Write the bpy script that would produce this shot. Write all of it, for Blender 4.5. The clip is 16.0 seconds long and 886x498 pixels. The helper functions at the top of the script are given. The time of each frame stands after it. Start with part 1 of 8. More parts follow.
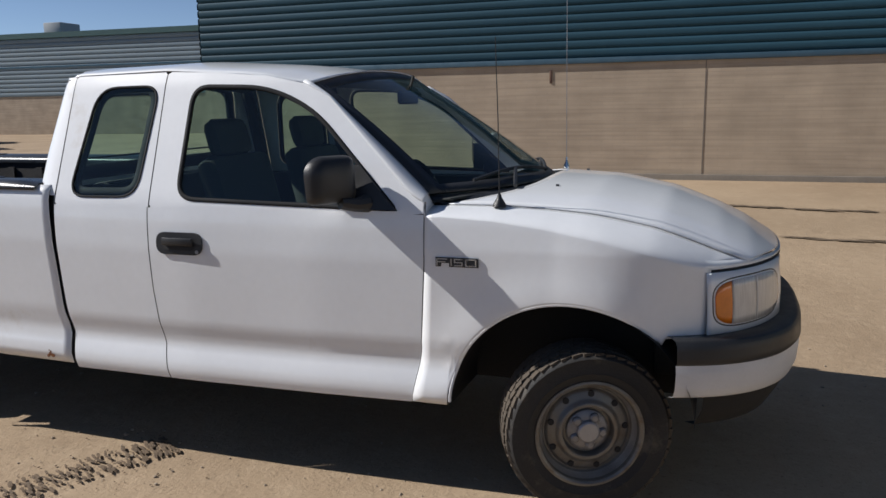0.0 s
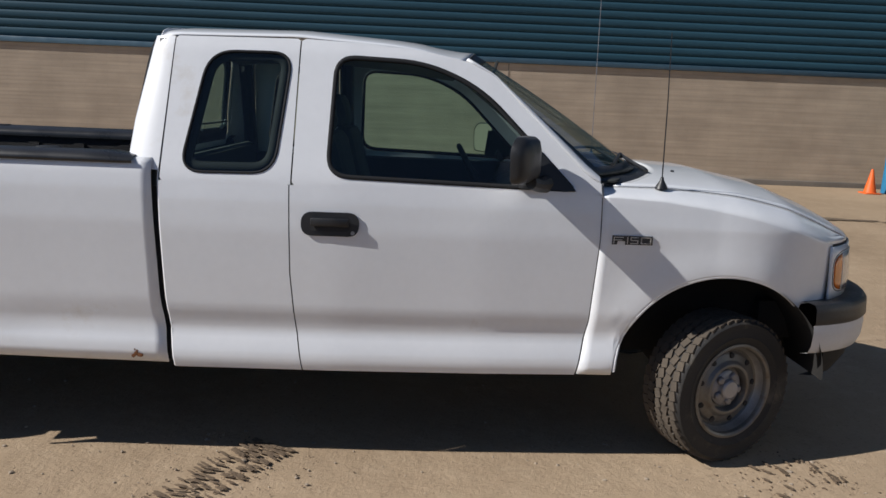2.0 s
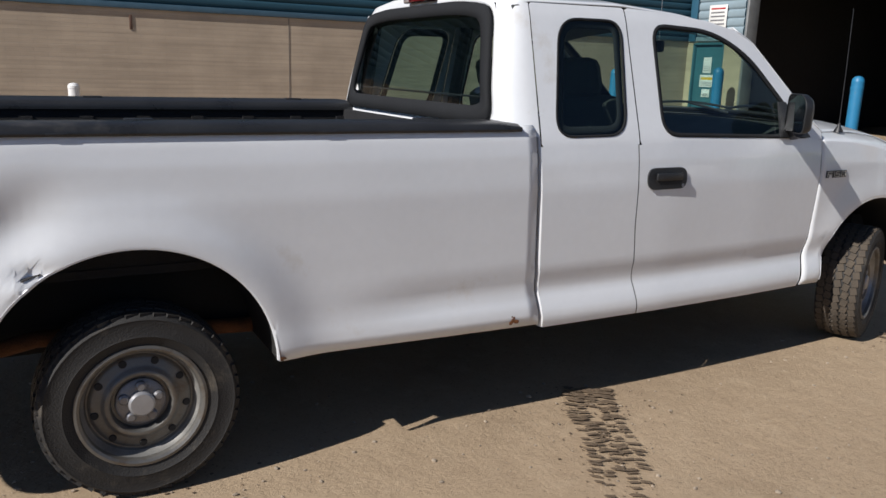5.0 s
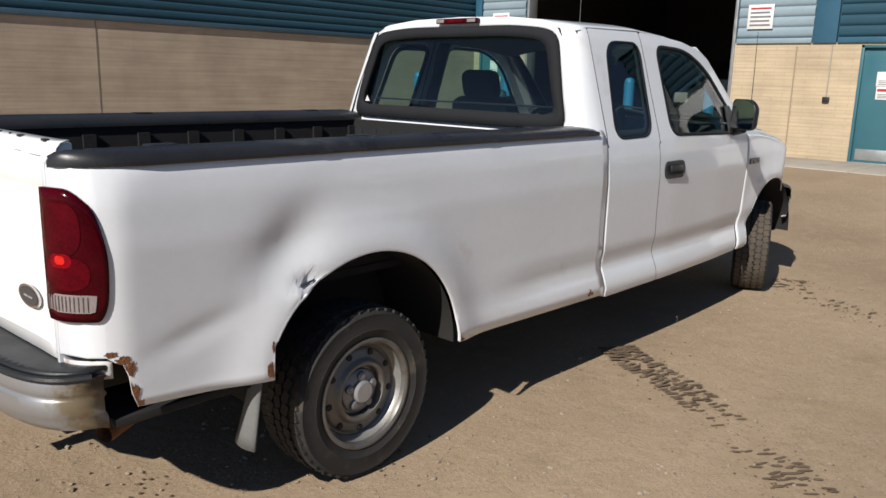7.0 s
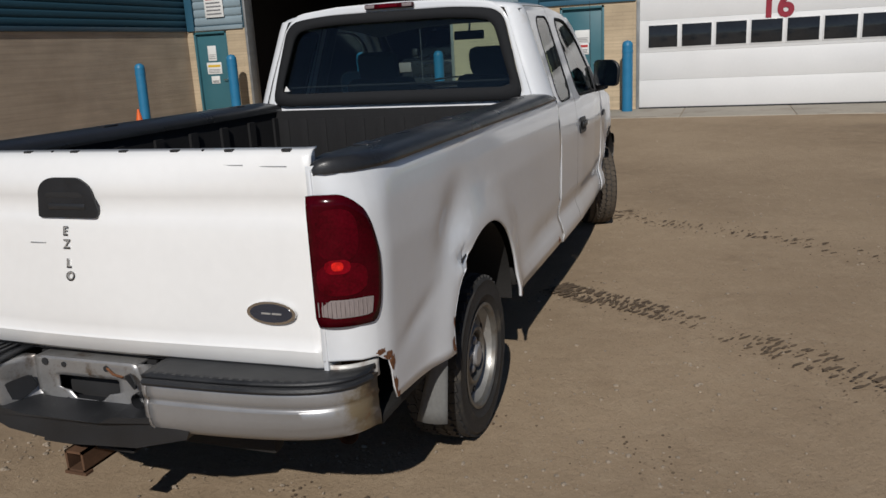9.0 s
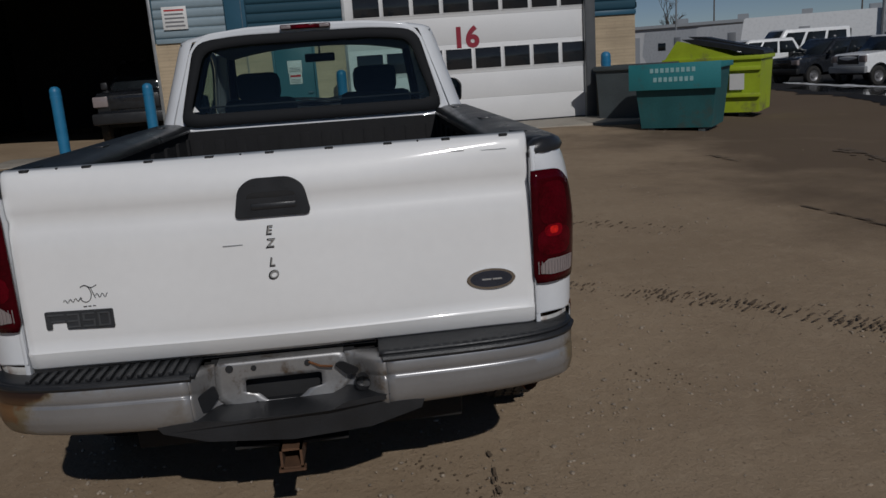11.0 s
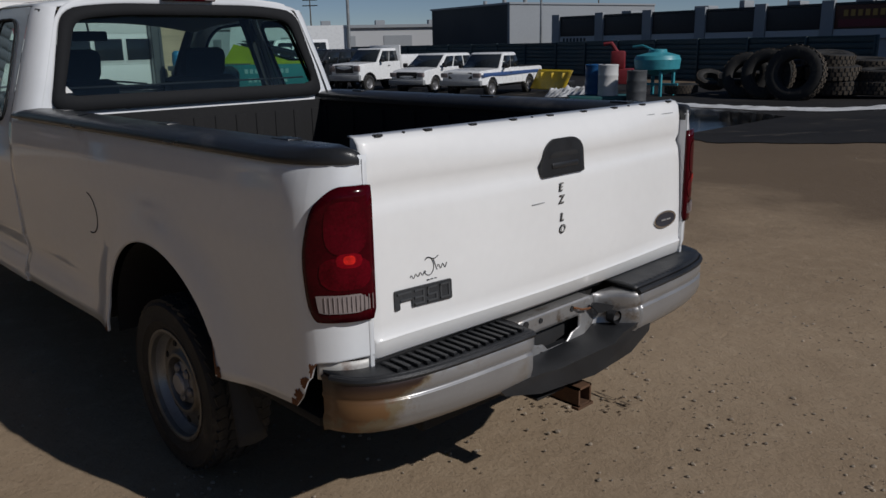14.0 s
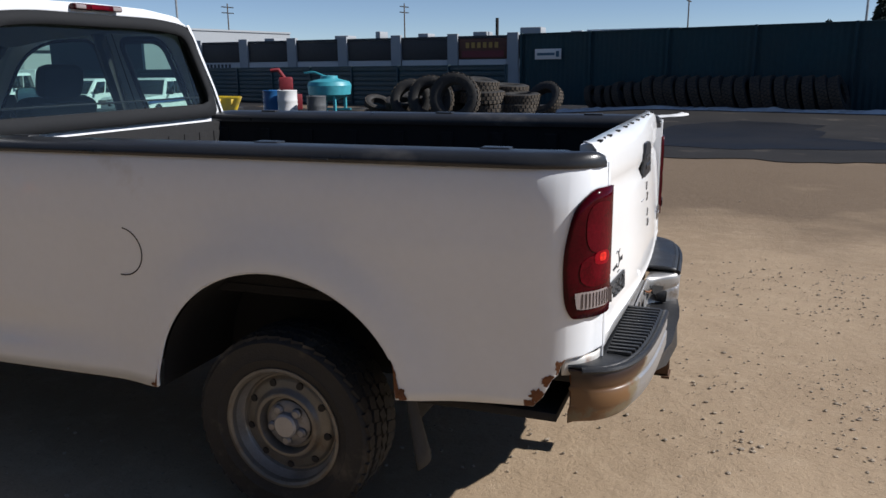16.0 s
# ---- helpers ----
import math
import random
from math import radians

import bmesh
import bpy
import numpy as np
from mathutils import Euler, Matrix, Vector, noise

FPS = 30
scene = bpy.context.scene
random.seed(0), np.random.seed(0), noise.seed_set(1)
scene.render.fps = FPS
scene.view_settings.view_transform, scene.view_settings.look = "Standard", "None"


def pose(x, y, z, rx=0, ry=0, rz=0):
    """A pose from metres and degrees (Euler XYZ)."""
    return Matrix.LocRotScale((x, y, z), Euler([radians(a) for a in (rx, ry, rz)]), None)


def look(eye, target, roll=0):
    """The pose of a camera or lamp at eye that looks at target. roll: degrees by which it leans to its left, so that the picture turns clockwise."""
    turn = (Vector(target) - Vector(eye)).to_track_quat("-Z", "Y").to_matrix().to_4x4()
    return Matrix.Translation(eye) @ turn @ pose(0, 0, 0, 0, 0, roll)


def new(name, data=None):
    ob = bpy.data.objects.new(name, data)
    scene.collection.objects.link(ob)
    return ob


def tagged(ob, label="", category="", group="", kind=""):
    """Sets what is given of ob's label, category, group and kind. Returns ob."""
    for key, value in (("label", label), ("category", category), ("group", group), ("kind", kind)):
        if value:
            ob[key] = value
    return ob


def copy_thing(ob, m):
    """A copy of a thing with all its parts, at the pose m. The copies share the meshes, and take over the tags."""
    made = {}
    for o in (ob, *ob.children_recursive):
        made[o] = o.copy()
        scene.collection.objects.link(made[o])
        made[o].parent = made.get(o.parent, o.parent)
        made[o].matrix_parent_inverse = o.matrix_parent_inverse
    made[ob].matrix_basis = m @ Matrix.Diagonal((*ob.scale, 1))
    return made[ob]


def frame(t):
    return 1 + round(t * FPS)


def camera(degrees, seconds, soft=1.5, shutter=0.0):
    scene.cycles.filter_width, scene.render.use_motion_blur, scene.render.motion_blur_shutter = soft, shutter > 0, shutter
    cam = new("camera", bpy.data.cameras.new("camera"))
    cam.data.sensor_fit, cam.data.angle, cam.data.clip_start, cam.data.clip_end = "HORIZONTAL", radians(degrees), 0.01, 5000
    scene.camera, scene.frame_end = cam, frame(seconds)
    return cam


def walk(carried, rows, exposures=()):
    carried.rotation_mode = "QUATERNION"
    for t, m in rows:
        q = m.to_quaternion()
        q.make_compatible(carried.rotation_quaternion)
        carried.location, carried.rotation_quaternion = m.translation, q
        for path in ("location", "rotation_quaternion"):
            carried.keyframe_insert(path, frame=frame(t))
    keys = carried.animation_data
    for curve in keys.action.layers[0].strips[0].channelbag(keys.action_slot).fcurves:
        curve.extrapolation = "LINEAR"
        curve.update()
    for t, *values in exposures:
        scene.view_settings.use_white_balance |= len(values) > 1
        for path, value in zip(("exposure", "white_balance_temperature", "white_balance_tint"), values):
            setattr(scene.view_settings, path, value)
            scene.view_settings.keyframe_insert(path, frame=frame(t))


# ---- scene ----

# ---- the camera: carried at eye height round the pickup ----
cam = camera(58.7, 16.0)
PATH = [
    (0, (4.466, -3.806, 1.609), (3.816, -1.949, 1.249), -0.9),
    (0.5, (4.076, -3.991, 1.587), (3.679, -2.061, 1.243), -1.0),
    (1, (3.674, -4.032, 1.542), (3.382, -2.09, 1.162), -1.3),
    (1.5, (3.069, -4.078, 1.604), (2.92, -2.125, 1.201), 0.6),
    (2, (2.623, -4.164, 1.538), (2.689, -2.199, 1.172), 2.4),
    (2.5, (2.146, -4.085, 1.624), (2.289, -2.138, 1.193), 2.2),
    (3, (1.576, -4.089, 1.495), (1.791, -2.135, 1.122), 1.7),
    (3.5, (1.094, -4.021, 1.492), (1.491, -2.117, 1.028), 1.2),
    (4, (0.566, -3.897, 1.513), (1.087, -2.017, 1.072), 2.1),
    (4.5, (0.106, -3.815, 1.512), (0.873, -2.022, 1.07), 1.5),
    (5, (-0.307, -3.629, 1.483), (0.625, -1.917, 1.038), 1.8),
    (5.2, (-0.507, -3.574, 1.503), (0.464, -1.882, 1.061), 1.8),
    (7.3, (-2.004, -2.915, 1.512), (-0.47, -1.707, 1.081), 0.3),
    (7.5, (-2.097, -2.798, 1.535), (-0.505, -1.667, 1.098), -0.9),
    (8, (-2.361, -2.502, 1.534), (-0.737, -1.422, 1.09), -2.7),
    (8.5, (-2.706, -2.275, 1.556), (-0.95, -1.451, 1.072), -2.9),
    (9, (-2.869, -1.883, 1.551), (-1.05, -1.212, 1.061), -3.1),
    (9.2, (-2.93, -1.73, 1.564), (-1.091, -1.108, 1.083), -1.9),
    (11.3, (-3.501, -0.082, 1.534), (-1.576, -0.416, 1.103), -4.1),
    (11.5, (-3.458, 0.08, 1.527), (-1.549, -0.359, 1.123), -3.8),
    (12, (-3.362, 0.467, 1.539), (-1.524, -0.197, 1.114), -1.8),
    (12.5, (-3.267, 0.905, 1.548), (-1.536, 0.017, 1.082), -0.4),
    (13, (-3.049, 1.272, 1.53), (-1.405, 0.242, 1.044), -1.8),
    (13.5, (-2.883, 1.673, 1.538), (-1.324, 0.515, 1.06), -1.7),
    (14, (-2.673, 2.034, 1.544), (-1.262, 0.709, 1.042), -1.2),
    (14.5, (-2.357, 2.342, 1.559), (-1.109, 0.866, 1.047), 0.0),
    (15, (-2.071, 2.651, 1.549), (-1.105, 0.979, 1.027), -1.9),
    (15.5, (-1.704, 2.809, 1.514), (-0.921, 1.045, 0.989), -3.8),
    (16, (-1.375, 3.029, 1.527), (-0.697, 1.202, 1.075), -0.6),
]
EXPOSURE = [(0, 0.20, 6400, 12), (2, 0.13, 6400, 12), (3.5, 0.09, 6400, 12), (5, 0.15, 6430, 12), (7.5, 0.12, 6600, 11), (9, -0.62, 6450, 11), (11.5, -1.53, 6200, 12), (12.5, -1.49, 6200, 12), (13.5, -1.20, 6250, 12), (14.5, -0.70, 6280, 12), (15.5, -0.02, 6280, 12), (16, 0.26, 6250, 12)]
walk(cam, [(t, look(eye, target, roll)) for t, eye, target, roll in PATH], EXPOSURE)

# world and sun: late-morning sun from behind the pickup, clear sky
SUN_FROM = Vector((-1.25, -0.285, 0.95)).normalized()
world = bpy.data.worlds.new("world")
scene.world = world
world.use_nodes = True
wn = world.node_tree.nodes
sky = wn.new("ShaderNodeTexSky")
sky.sky_type = "NISHITA"
sky.sun_disc = False
sky.sun_elevation = math.asin(SUN_FROM.z)
sky.sun_rotation = math.atan2(SUN_FROM.x, SUN_FROM.y)
sky.altitude = 900
sky.air_density = 0.6
sky.dust_density = 0.0
sky.ozone_density = 1.3
wn["Background"].inputs["Strength"].default_value = 0.075
world.node_tree.links.new(sky.outputs[0], wn["Background"].inputs["Color"])
sun = new("sun", bpy.data.lights.new("sun", "SUN"))
sun.data.energy, sun.data.angle, sun.data.color = 4.9, radians(0.53), (1.0, 0.965, 0.905)
sun.matrix_world = look(SUN_FROM * 60, (0, 0, 0))


# ---- materials ----
def node_material(name):
    m = bpy.data.materials.new(name)
    m.use_nodes = True
    return m, m.node_tree.nodes, m.node_tree.links, m.node_tree.nodes["Principled BSDF"]


def mat(name, colour, rough=0.5, metal=0.0, vary=0.15, scale=6.0, bump=0.0, bump_scale=60.0, coat=0.0,
        dirt=None, dirt_amount=0.0, dirt_scale=1.5, stretch=(1, 1, 1), spec=0.5, island=0.0):
    """A surface with two scales of variation, optional dirt stains, and fine relief."""
    m, n, l, b = node_material(name)
    tc = n.new("ShaderNodeTexCoord")
    mp = n.new("ShaderNodeMapping")
    mp.inputs["Scale"].default_value = stretch
    l.new(tc.outputs["Object"], mp.inputs[0])
    big = n.new("ShaderNodeTexNoise")
    big.inputs["Scale"].default_value, big.inputs["Detail"].default_value = scale, 6
    l.new(mp.outputs[0], big.inputs["Vector"])
    fine = n.new("ShaderNodeTexNoise")
    fine.inputs["Scale"].default_value, fine.inputs["Detail"].default_value = scale * 14, 3
    l.new(mp.outputs[0], fine.inputs["Vector"])
    add = n.new("ShaderNodeMath")
    add.operation = "MULTIPLY_ADD"
    l.new(fine.outputs[0], add.inputs[0])
    add.inputs[1].default_value = 0.5
    l.new(big.outputs[0], add.inputs[2])
    ramp = n.new("ShaderNodeMapRange")
    ramp.inputs[1].default_value, ramp.inputs[2].default_value = 0.45, 1.05
    ramp.inputs[3].default_value, ramp.inputs[4].default_value = 1 - vary, 1 + vary
    l.new(add.outputs[0], ramp.inputs[0])
    mul = n.new("ShaderNodeVectorMath")
    mul.operation = "SCALE"
    mul.inputs[0].default_value = colour
    l.new(ramp.outputs[0], mul.inputs["Scale"])
    col = mul.outputs[0]
    if island:
        info = n.new("ShaderNodeObjectInfo")
        r2 = n.new("ShaderNodeMapRange")
        r2.inputs[3].default_value, r2.inputs[4].default_value = 1 - island, 1 + island
        l.new(info.outputs["Random"], r2.inputs[0])
        mul2 = n.new("ShaderNodeVectorMath")
        mul2.operation = "SCALE"
        l.new(col, mul2.inputs[0])
        l.new(r2.outputs[0], mul2.inputs["Scale"])
        col = mul2.outputs[0]
    if dirt:
        dn = n.new("ShaderNodeTexNoise")
        dn.inputs["Scale"].default_value, dn.inputs["Detail"].default_value = dirt_scale, 9
        dn.inputs["Roughness"].default_value = 0.65
        l.new(mp.outputs[0], dn.inputs["Vector"])
        dr = n.new("ShaderNodeMapRange")
        dr.inputs[1].default_value, dr.inputs[2].default_value = 0.62 - dirt_amount * 0.4, 0.72
        l.new(dn.outputs[0], dr.inputs[0])
        mix = n.new("ShaderNodeMix")
        mix.data_type = "RGBA"
        l.new(dr.outputs[0], mix.inputs[0])
        l.new(col, mix.inputs[6])
        mix.inputs[7].default_value = (*dirt, 1)
        col = mix.outputs[2]
    l.new(col, b.inputs["Base Color"])
    rr = n.new("ShaderNodeMapRange")
    rr.inputs[1].default_value, rr.inputs[2].default_value = 0.3, 0.7
    rr.inputs[3].default_value, rr.inputs[4].default_value = max(0.02, rough - 0.08), min(1, rough + 0.08)
    l.new(big.outputs[0], rr.inputs[0])
    l.new(rr.outputs[0], b.inputs["Roughness"])
    b.inputs["Metallic"].default_value = metal
    b.inputs["Specular IOR Level"].default_value = spec
    if coat:
        b.inputs["Coat Weight"].default_value = coat
        b.inputs["Coat Roughness"].default_value = 0.06
    if bump:
        bt = n.new("ShaderNodeTexNoise")
        bt.inputs["Scale"].default_value, bt.inputs["Detail"].default_value = bump_scale, 4
        l.new(mp.outputs[0], bt.inputs["Vector"])
        bp = n.new("ShaderNodeBump")
        bp.inputs["Strength"].default_value, bp.inputs["Distance"].default_value = bump, 0.01
        l.new(bt.outputs[0], bp.inputs["Height"])
        l.new(bp.outputs[0], b.inputs["Normal"])
    return m


def glass(name, tint, gloss=0.02):
    """Tinted sheet glass: passes light straight through and mirrors more at a grazing angle."""
    m, n, l, b = node_material(name)
    n.remove(b)
    tr = n.new("ShaderNodeBsdfTransparent")
    tr.inputs[0].default_value = (*tint, 1)
    gl = n.new("ShaderNodeBsdfGlossy")
    gl.inputs["Roughness"].default_value = gloss
    lw = n.new("ShaderNodeLayerWeight")
    lw.inputs[0].default_value = 0.5
    pw = n.new("ShaderNodeMath")
    pw.operation = "POWER"
    l.new(lw.outputs["Facing"], pw.inputs[0])
    pw.inputs[1].default_value = 4.0
    fr = n.new("ShaderNodeMapRange")
    fr.inputs[3].default_value, fr.inputs[4].default_value = 0.055, 0.9
    l.new(pw.outputs[0], fr.inputs[0])
    mx = n.new("ShaderNodeMixShader")
    l.new(fr.outputs[0], mx.inputs[0])
    l.new(tr.outputs[0], mx.inputs[1])
    l.new(gl.outputs[0], mx.inputs[2])
    l.new(mx.outputs[0], n["Material Output"].inputs[0])
    return m


RUST = (0.16, 0.062, 0.022)
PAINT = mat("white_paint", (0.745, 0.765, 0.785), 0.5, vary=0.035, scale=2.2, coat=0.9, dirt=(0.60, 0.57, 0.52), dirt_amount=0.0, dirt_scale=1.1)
# tailgate white lifted above the body's: the sun on it is put into the colour
PAINT_GATE_LIT = mat("white_paint_gate_lit", (0.86, 0.86, 0.85), 0.42, vary=0.03, scale=2.0, coat=0.8)
BLACK = mat("black_plastic", (0.018, 0.019, 0.021), 0.42, vary=0.25, scale=9, bump=0.15, bump_scale=300)
RAILBLACK = mat("rail_plastic", (0.022, 0.023, 0.025), 0.33, vary=0.3, scale=5, bump=0.06, bump_scale=300, dirt=(0.09, 0.085, 0.08), dirt_amount=0.05)
LINER = mat("bed_liner", (0.009, 0.009, 0.010), 0.85, vary=0.4, scale=5, bump=0.5, bump_scale=220)
DARK = mat("underbody", (0.014, 0.013, 0.012), 0.85, vary=0.4, scale=7)
SEAL = mat("window_rubber", (0.016, 0.017, 0.019), 0.85, vary=0.2, scale=6, spec=0.25)
SEAM_GREY = mat("seam_grey", (0.16, 0.16, 0.165), 0.8, vary=0.2)
GAP = mat("seam_black", (0.018, 0.018, 0.019), 0.8, vary=0.2)


def rusting_silver():
    """Silver paint that rusts through towards the bumper's ends and along its upper edge."""
    m = mat("bumper_silver", (0.36, 0.36, 0.365), 0.36, metal=0.55, vary=0.06, scale=5, dirt=(0.30, 0.28, 0.25), dirt_amount=0.08, dirt_scale=5)
    n, l = m.node_tree.nodes, m.node_tree.links
    b = n["Principled BSDF"]
    paint = b.inputs["Base Color"].links[0].from_socket
    tc = n.new("ShaderNodeTexCoord")
    ax = n.new("ShaderNodeSeparateXYZ")
    l.new(tc.outputs["Object"], ax.inputs[0])

    def calc(op, a, c, d=None):
        k = n.new("ShaderNodeMath")
        k.operation = op
        for i, v in enumerate((a, c, d)):
            if v is None:
                continue
            if isinstance(v, (int, float)):
                k.inputs[i].default_value = v
            else:
                l.new(v, k.inputs[i])
        return k.outputs[0]

    def cloud(scale, detail):
        t = n.new("ShaderNodeTexNoise")
        t.inputs["Scale"].default_value, t.inputs["Detail"].default_value, t.inputs["Roughness"].default_value = scale, detail, 0.65
        l.new(tc.outputs["Object"], t.inputs["Vector"])
        return t.outputs[0]

    def span(v, a, c, lo=0.0, hi=1.0):
        r = n.new("ShaderNodeMapRange")
        r.inputs[1].default_value, r.inputs[2].default_value, r.inputs[3].default_value, r.inputs[4].default_value = a, c, lo, hi
        l.new(v, r.inputs[0])
        return r.outputs[0]

    def blend(f, a, c):
        x = n.new("ShaderNodeMix")
        x.data_type = "RGBA"
        l.new(f, x.inputs[0])
        l.new(a, x.inputs[6])
        x.inputs[7].default_value = (*c, 1)
        return x.outputs[2]
    left_end = span(ax.outputs[1], 0.66, 0.93)
    right_end = span(ax.outputs[1], -0.84, -0.97)
    upper = calc("MULTIPLY", span(ax.outputs[2], 0.612, 0.655), span(ax.outputs[1], 0.40, 0.74))
    base = calc("ADD", calc("MAXIMUM", left_end, right_end), calc("MULTIPLY", upper, 0.55))
    worn = calc("ADD", base, calc("MULTIPLY_ADD", cloud(9, 8), 1.5, -0.75))
    col = blend(span(worn, 0.30, 0.62), paint, (0.165, 0.130, 0.080))
    col = blend(span(calc("ADD", worn, calc("MULTIPLY_ADD", cloud(23, 6), 1.2, -0.6)), 0.72, 0.92, 0, 0.75), col, (0.16, 0.070, 0.022))
    deep = calc("MULTIPLY", span(worn, 0.55, 0.80), span(ax.outputs[2], 0.600, 0.648))
    col = blend(deep, col, (0.030, 0.016, 0.012))
    l.new(col, b.inputs["Base Color"])
    l.new(span(worn, 0.30, 0.62, 0.55, 0.0), b.inputs["Metallic"])
    return m


SILVER = rusting_silver()
BRACKET = mat("bracket_silver", (0.36, 0.355, 0.35), 0.38, metal=0.6, vary=0.14, scale=9, dirt=(0.13, 0.085, 0.045), dirt_amount=0.2, dirt_scale=14)
RUSTY = mat("rust", RUST, 0.85, vary=0.5, scale=14, bump=0.6, bump_scale=120)
WHITEPLATE = mat("bracket_white", (0.55, 0.54, 0.51), 0.5, metal=0.2, vary=0.1, scale=9, dirt=RUST, dirt_amount=0.22, dirt_scale=13)
RUBBER = mat("tyre_rubber", (0.022, 0.021, 0.020), 0.75, vary=0.3, scale=9, bump=0.3, bump_scale=160, dirt=(0.10, 0.085, 0.065), dirt_amount=0.18, dirt_scale=6)
TREAD = mat("tyre_tread_dusty_lit", (0.075, 0.060, 0.045), 0.9, vary=0.35, scale=14, bump=0.4, bump_scale=160)
STEEL = mat("wheel_steel", (0.185, 0.180, 0.168), 0.45, metal=0.6, vary=0.18, scale=12, dirt=(0.13, 0.10, 0.07), dirt_amount=0.30, dirt_scale=11)
STEEL_LIT = mat("wheel_steel_lit", (0.322, 0.316, 0.299), 0.38, metal=0.5, vary=0.3, scale=12)
CAP = mat("hub_cap", (0.24, 0.24, 0.25), 0.42, metal=0.5, vary=0.25, scale=16, dirt=(0.12, 0.10, 0.08), dirt_amount=0.15, dirt_scale=18)
CAP_FLAT = mat("hub_cap_centre", (0.36, 0.36, 0.37), 0.40, metal=0.4, vary=0.12, scale=16)
CHROME = mat("chrome", (0.7, 0.7, 0.7), 0.12, metal=1.0, vary=0.05)
AUTOGLASS = glass("auto_glass", (0.62, 0.80, 0.74))
REARGLASS = glass("rear_glass", (0.60, 0.76, 0.73))
SHIELD = glass("windscreen_glass", (0.80, 0.88, 0.85))
SEAT = mat("seat_cloth", (0.045, 0.052, 0.046), 0.9, vary=0.25, scale=12, bump=0.3, bump_scale=400)
TRIM_IN = mat("cabin_trim", (0.025, 0.028, 0.026), 0.7, vary=0.2, scale=8)
HEADLINER = mat("headliner", (0.16, 0.16, 0.155), 0.95, vary=0.08, scale=20)
LAMP_RED = mat("lens_red", (0.048, 0.0006, 0.0034), 0.12, vary=0.5, scale=7, spec=0.12, stretch=(1, 1, 1.5), coat=0.06)
LAMP_BRIGHT = mat("lens_red_bright", (0.092, 0.0010, 0.0055), 0.12, vary=0.6, scale=10, spec=0.12, coat=0.06)
LAMP_RIM = mat("lens_red_reflector", (0.21, 0.002, 0.008), 0.12, vary=0.7, scale=30, spec=0.12, coat=0.06)
LAMP_GLINT = mat("lens_red_glint", (0.72, 0.014, 0.010), 0.2, vary=0.5, scale=60, coat=0.1)
LAMP_DARK = mat("lens_red_dark", (0.062, 0.0008, 0.0042), 0.12, vary=0.7, scale=9, spec=0.12, coat=0.06)
LAMP_CLEAR = mat("lens_clear", (0.26, 0.22, 0.215), 0.15, vary=0.2, scale=40, coat=0.7, stretch=(1, 8, 1))
LAMP_WHITE = mat("headlamp_clear", (0.62, 0.60, 0.56), 0.16, vary=0.18, scale=25, coat=0.8, stretch=(1, 6, 0.5))
AMBER = mat("lens_amber", (0.72, 0.20, 0.015), 0.18, vary=0.15, scale=22, coat=0.7)
BEZEL = mat("lamp_bezel", (0.46, 0.47, 0.48), 0.4, vary=0.06, coat=0.2)
PLASTIC_GREY = mat("grey_bezel", (0.30, 0.31, 0.32), 0.4, vary=0.08)
MIRROR = mat("mirror_glass", (0.75, 0.76, 0.76), 0.02, metal=1.0, vary=0.0)


# ---- building helpers ----
def part(name, bm, material, parent=None, label="", sharp=32, thick=0.0, smooth=True):
    """Links a bmesh as one mesh object, under a thing or a part if one is given."""
    bmesh.ops.remove_doubles(bm, verts=bm.verts, dist=1e-5)
    me = bpy.data.meshes.new(name)
    bm.to_mesh(me)
    bm.free()
    if smooth:
        for p in me.polygons:
            p.use_smooth = True
        me.set_sharp_from_angle(angle=radians(sharp))
    me.materials.append(material)
    ob = new(name, me)
    if parent:
        ob.parent = parent
    if thick:
        md = ob.modifiers.new("thickness", "SOLIDIFY")
        md.thickness, md.offset = thick, -1
    return tagged(ob, label) if label else ob


def thing(name, m, label, category, group="", kind=""):
    ob = new(name)
    ob.empty_display_size = 0.2
    ob.matrix_basis = m
    return tagged(ob, label, category, group, kind)


def box(bm, x0, x1, y0, y1, z0, z1, bevel=0.0, m=None):
    r = bmesh.ops.create_cube(bm, size=1)
    vs = r["verts"]
    for v in vs:
        v.co = Vector((x0 + (v.co.x + 0.5) * (x1 - x0), y0 + (v.co.y + 0.5) * (y1 - y0), z0 + (v.co.z + 0.5) * (z1 - z0)))
    if bevel:
        es = list({e for v in vs for e in v.link_edges})
        out = bmesh.ops.bevel(bm, geom=es, offset=bevel, segments=2, affect="EDGES", profile=0.5)
        vs = list({v for f in out["faces"] for v in f.verts} | {v for v in vs if v.is_valid})
    if m is not None:
        bmesh.ops.transform(bm, matrix=m, verts=vs)
    return bm


def B():
    return bmesh.new()


def grid(bm, fn, nu, nv, closed_u=False, flip=False):
    rows = [[bm.verts.new(fn(i / nu, j / nv)) for i in range(nu + (0 if closed_u else 1))] for j in range(nv + 1)]
    n = len(rows[0])
    for j in range(nv):
        for i in range(n if closed_u else n - 1):
            q = (rows[j][i], rows[j][(i + 1) % n], rows[j + 1][(i + 1) % n], rows[j + 1][i])
            try:
                bm.faces.new(q[::-1] if flip else q)
            except ValueError:
                pass
    return rows


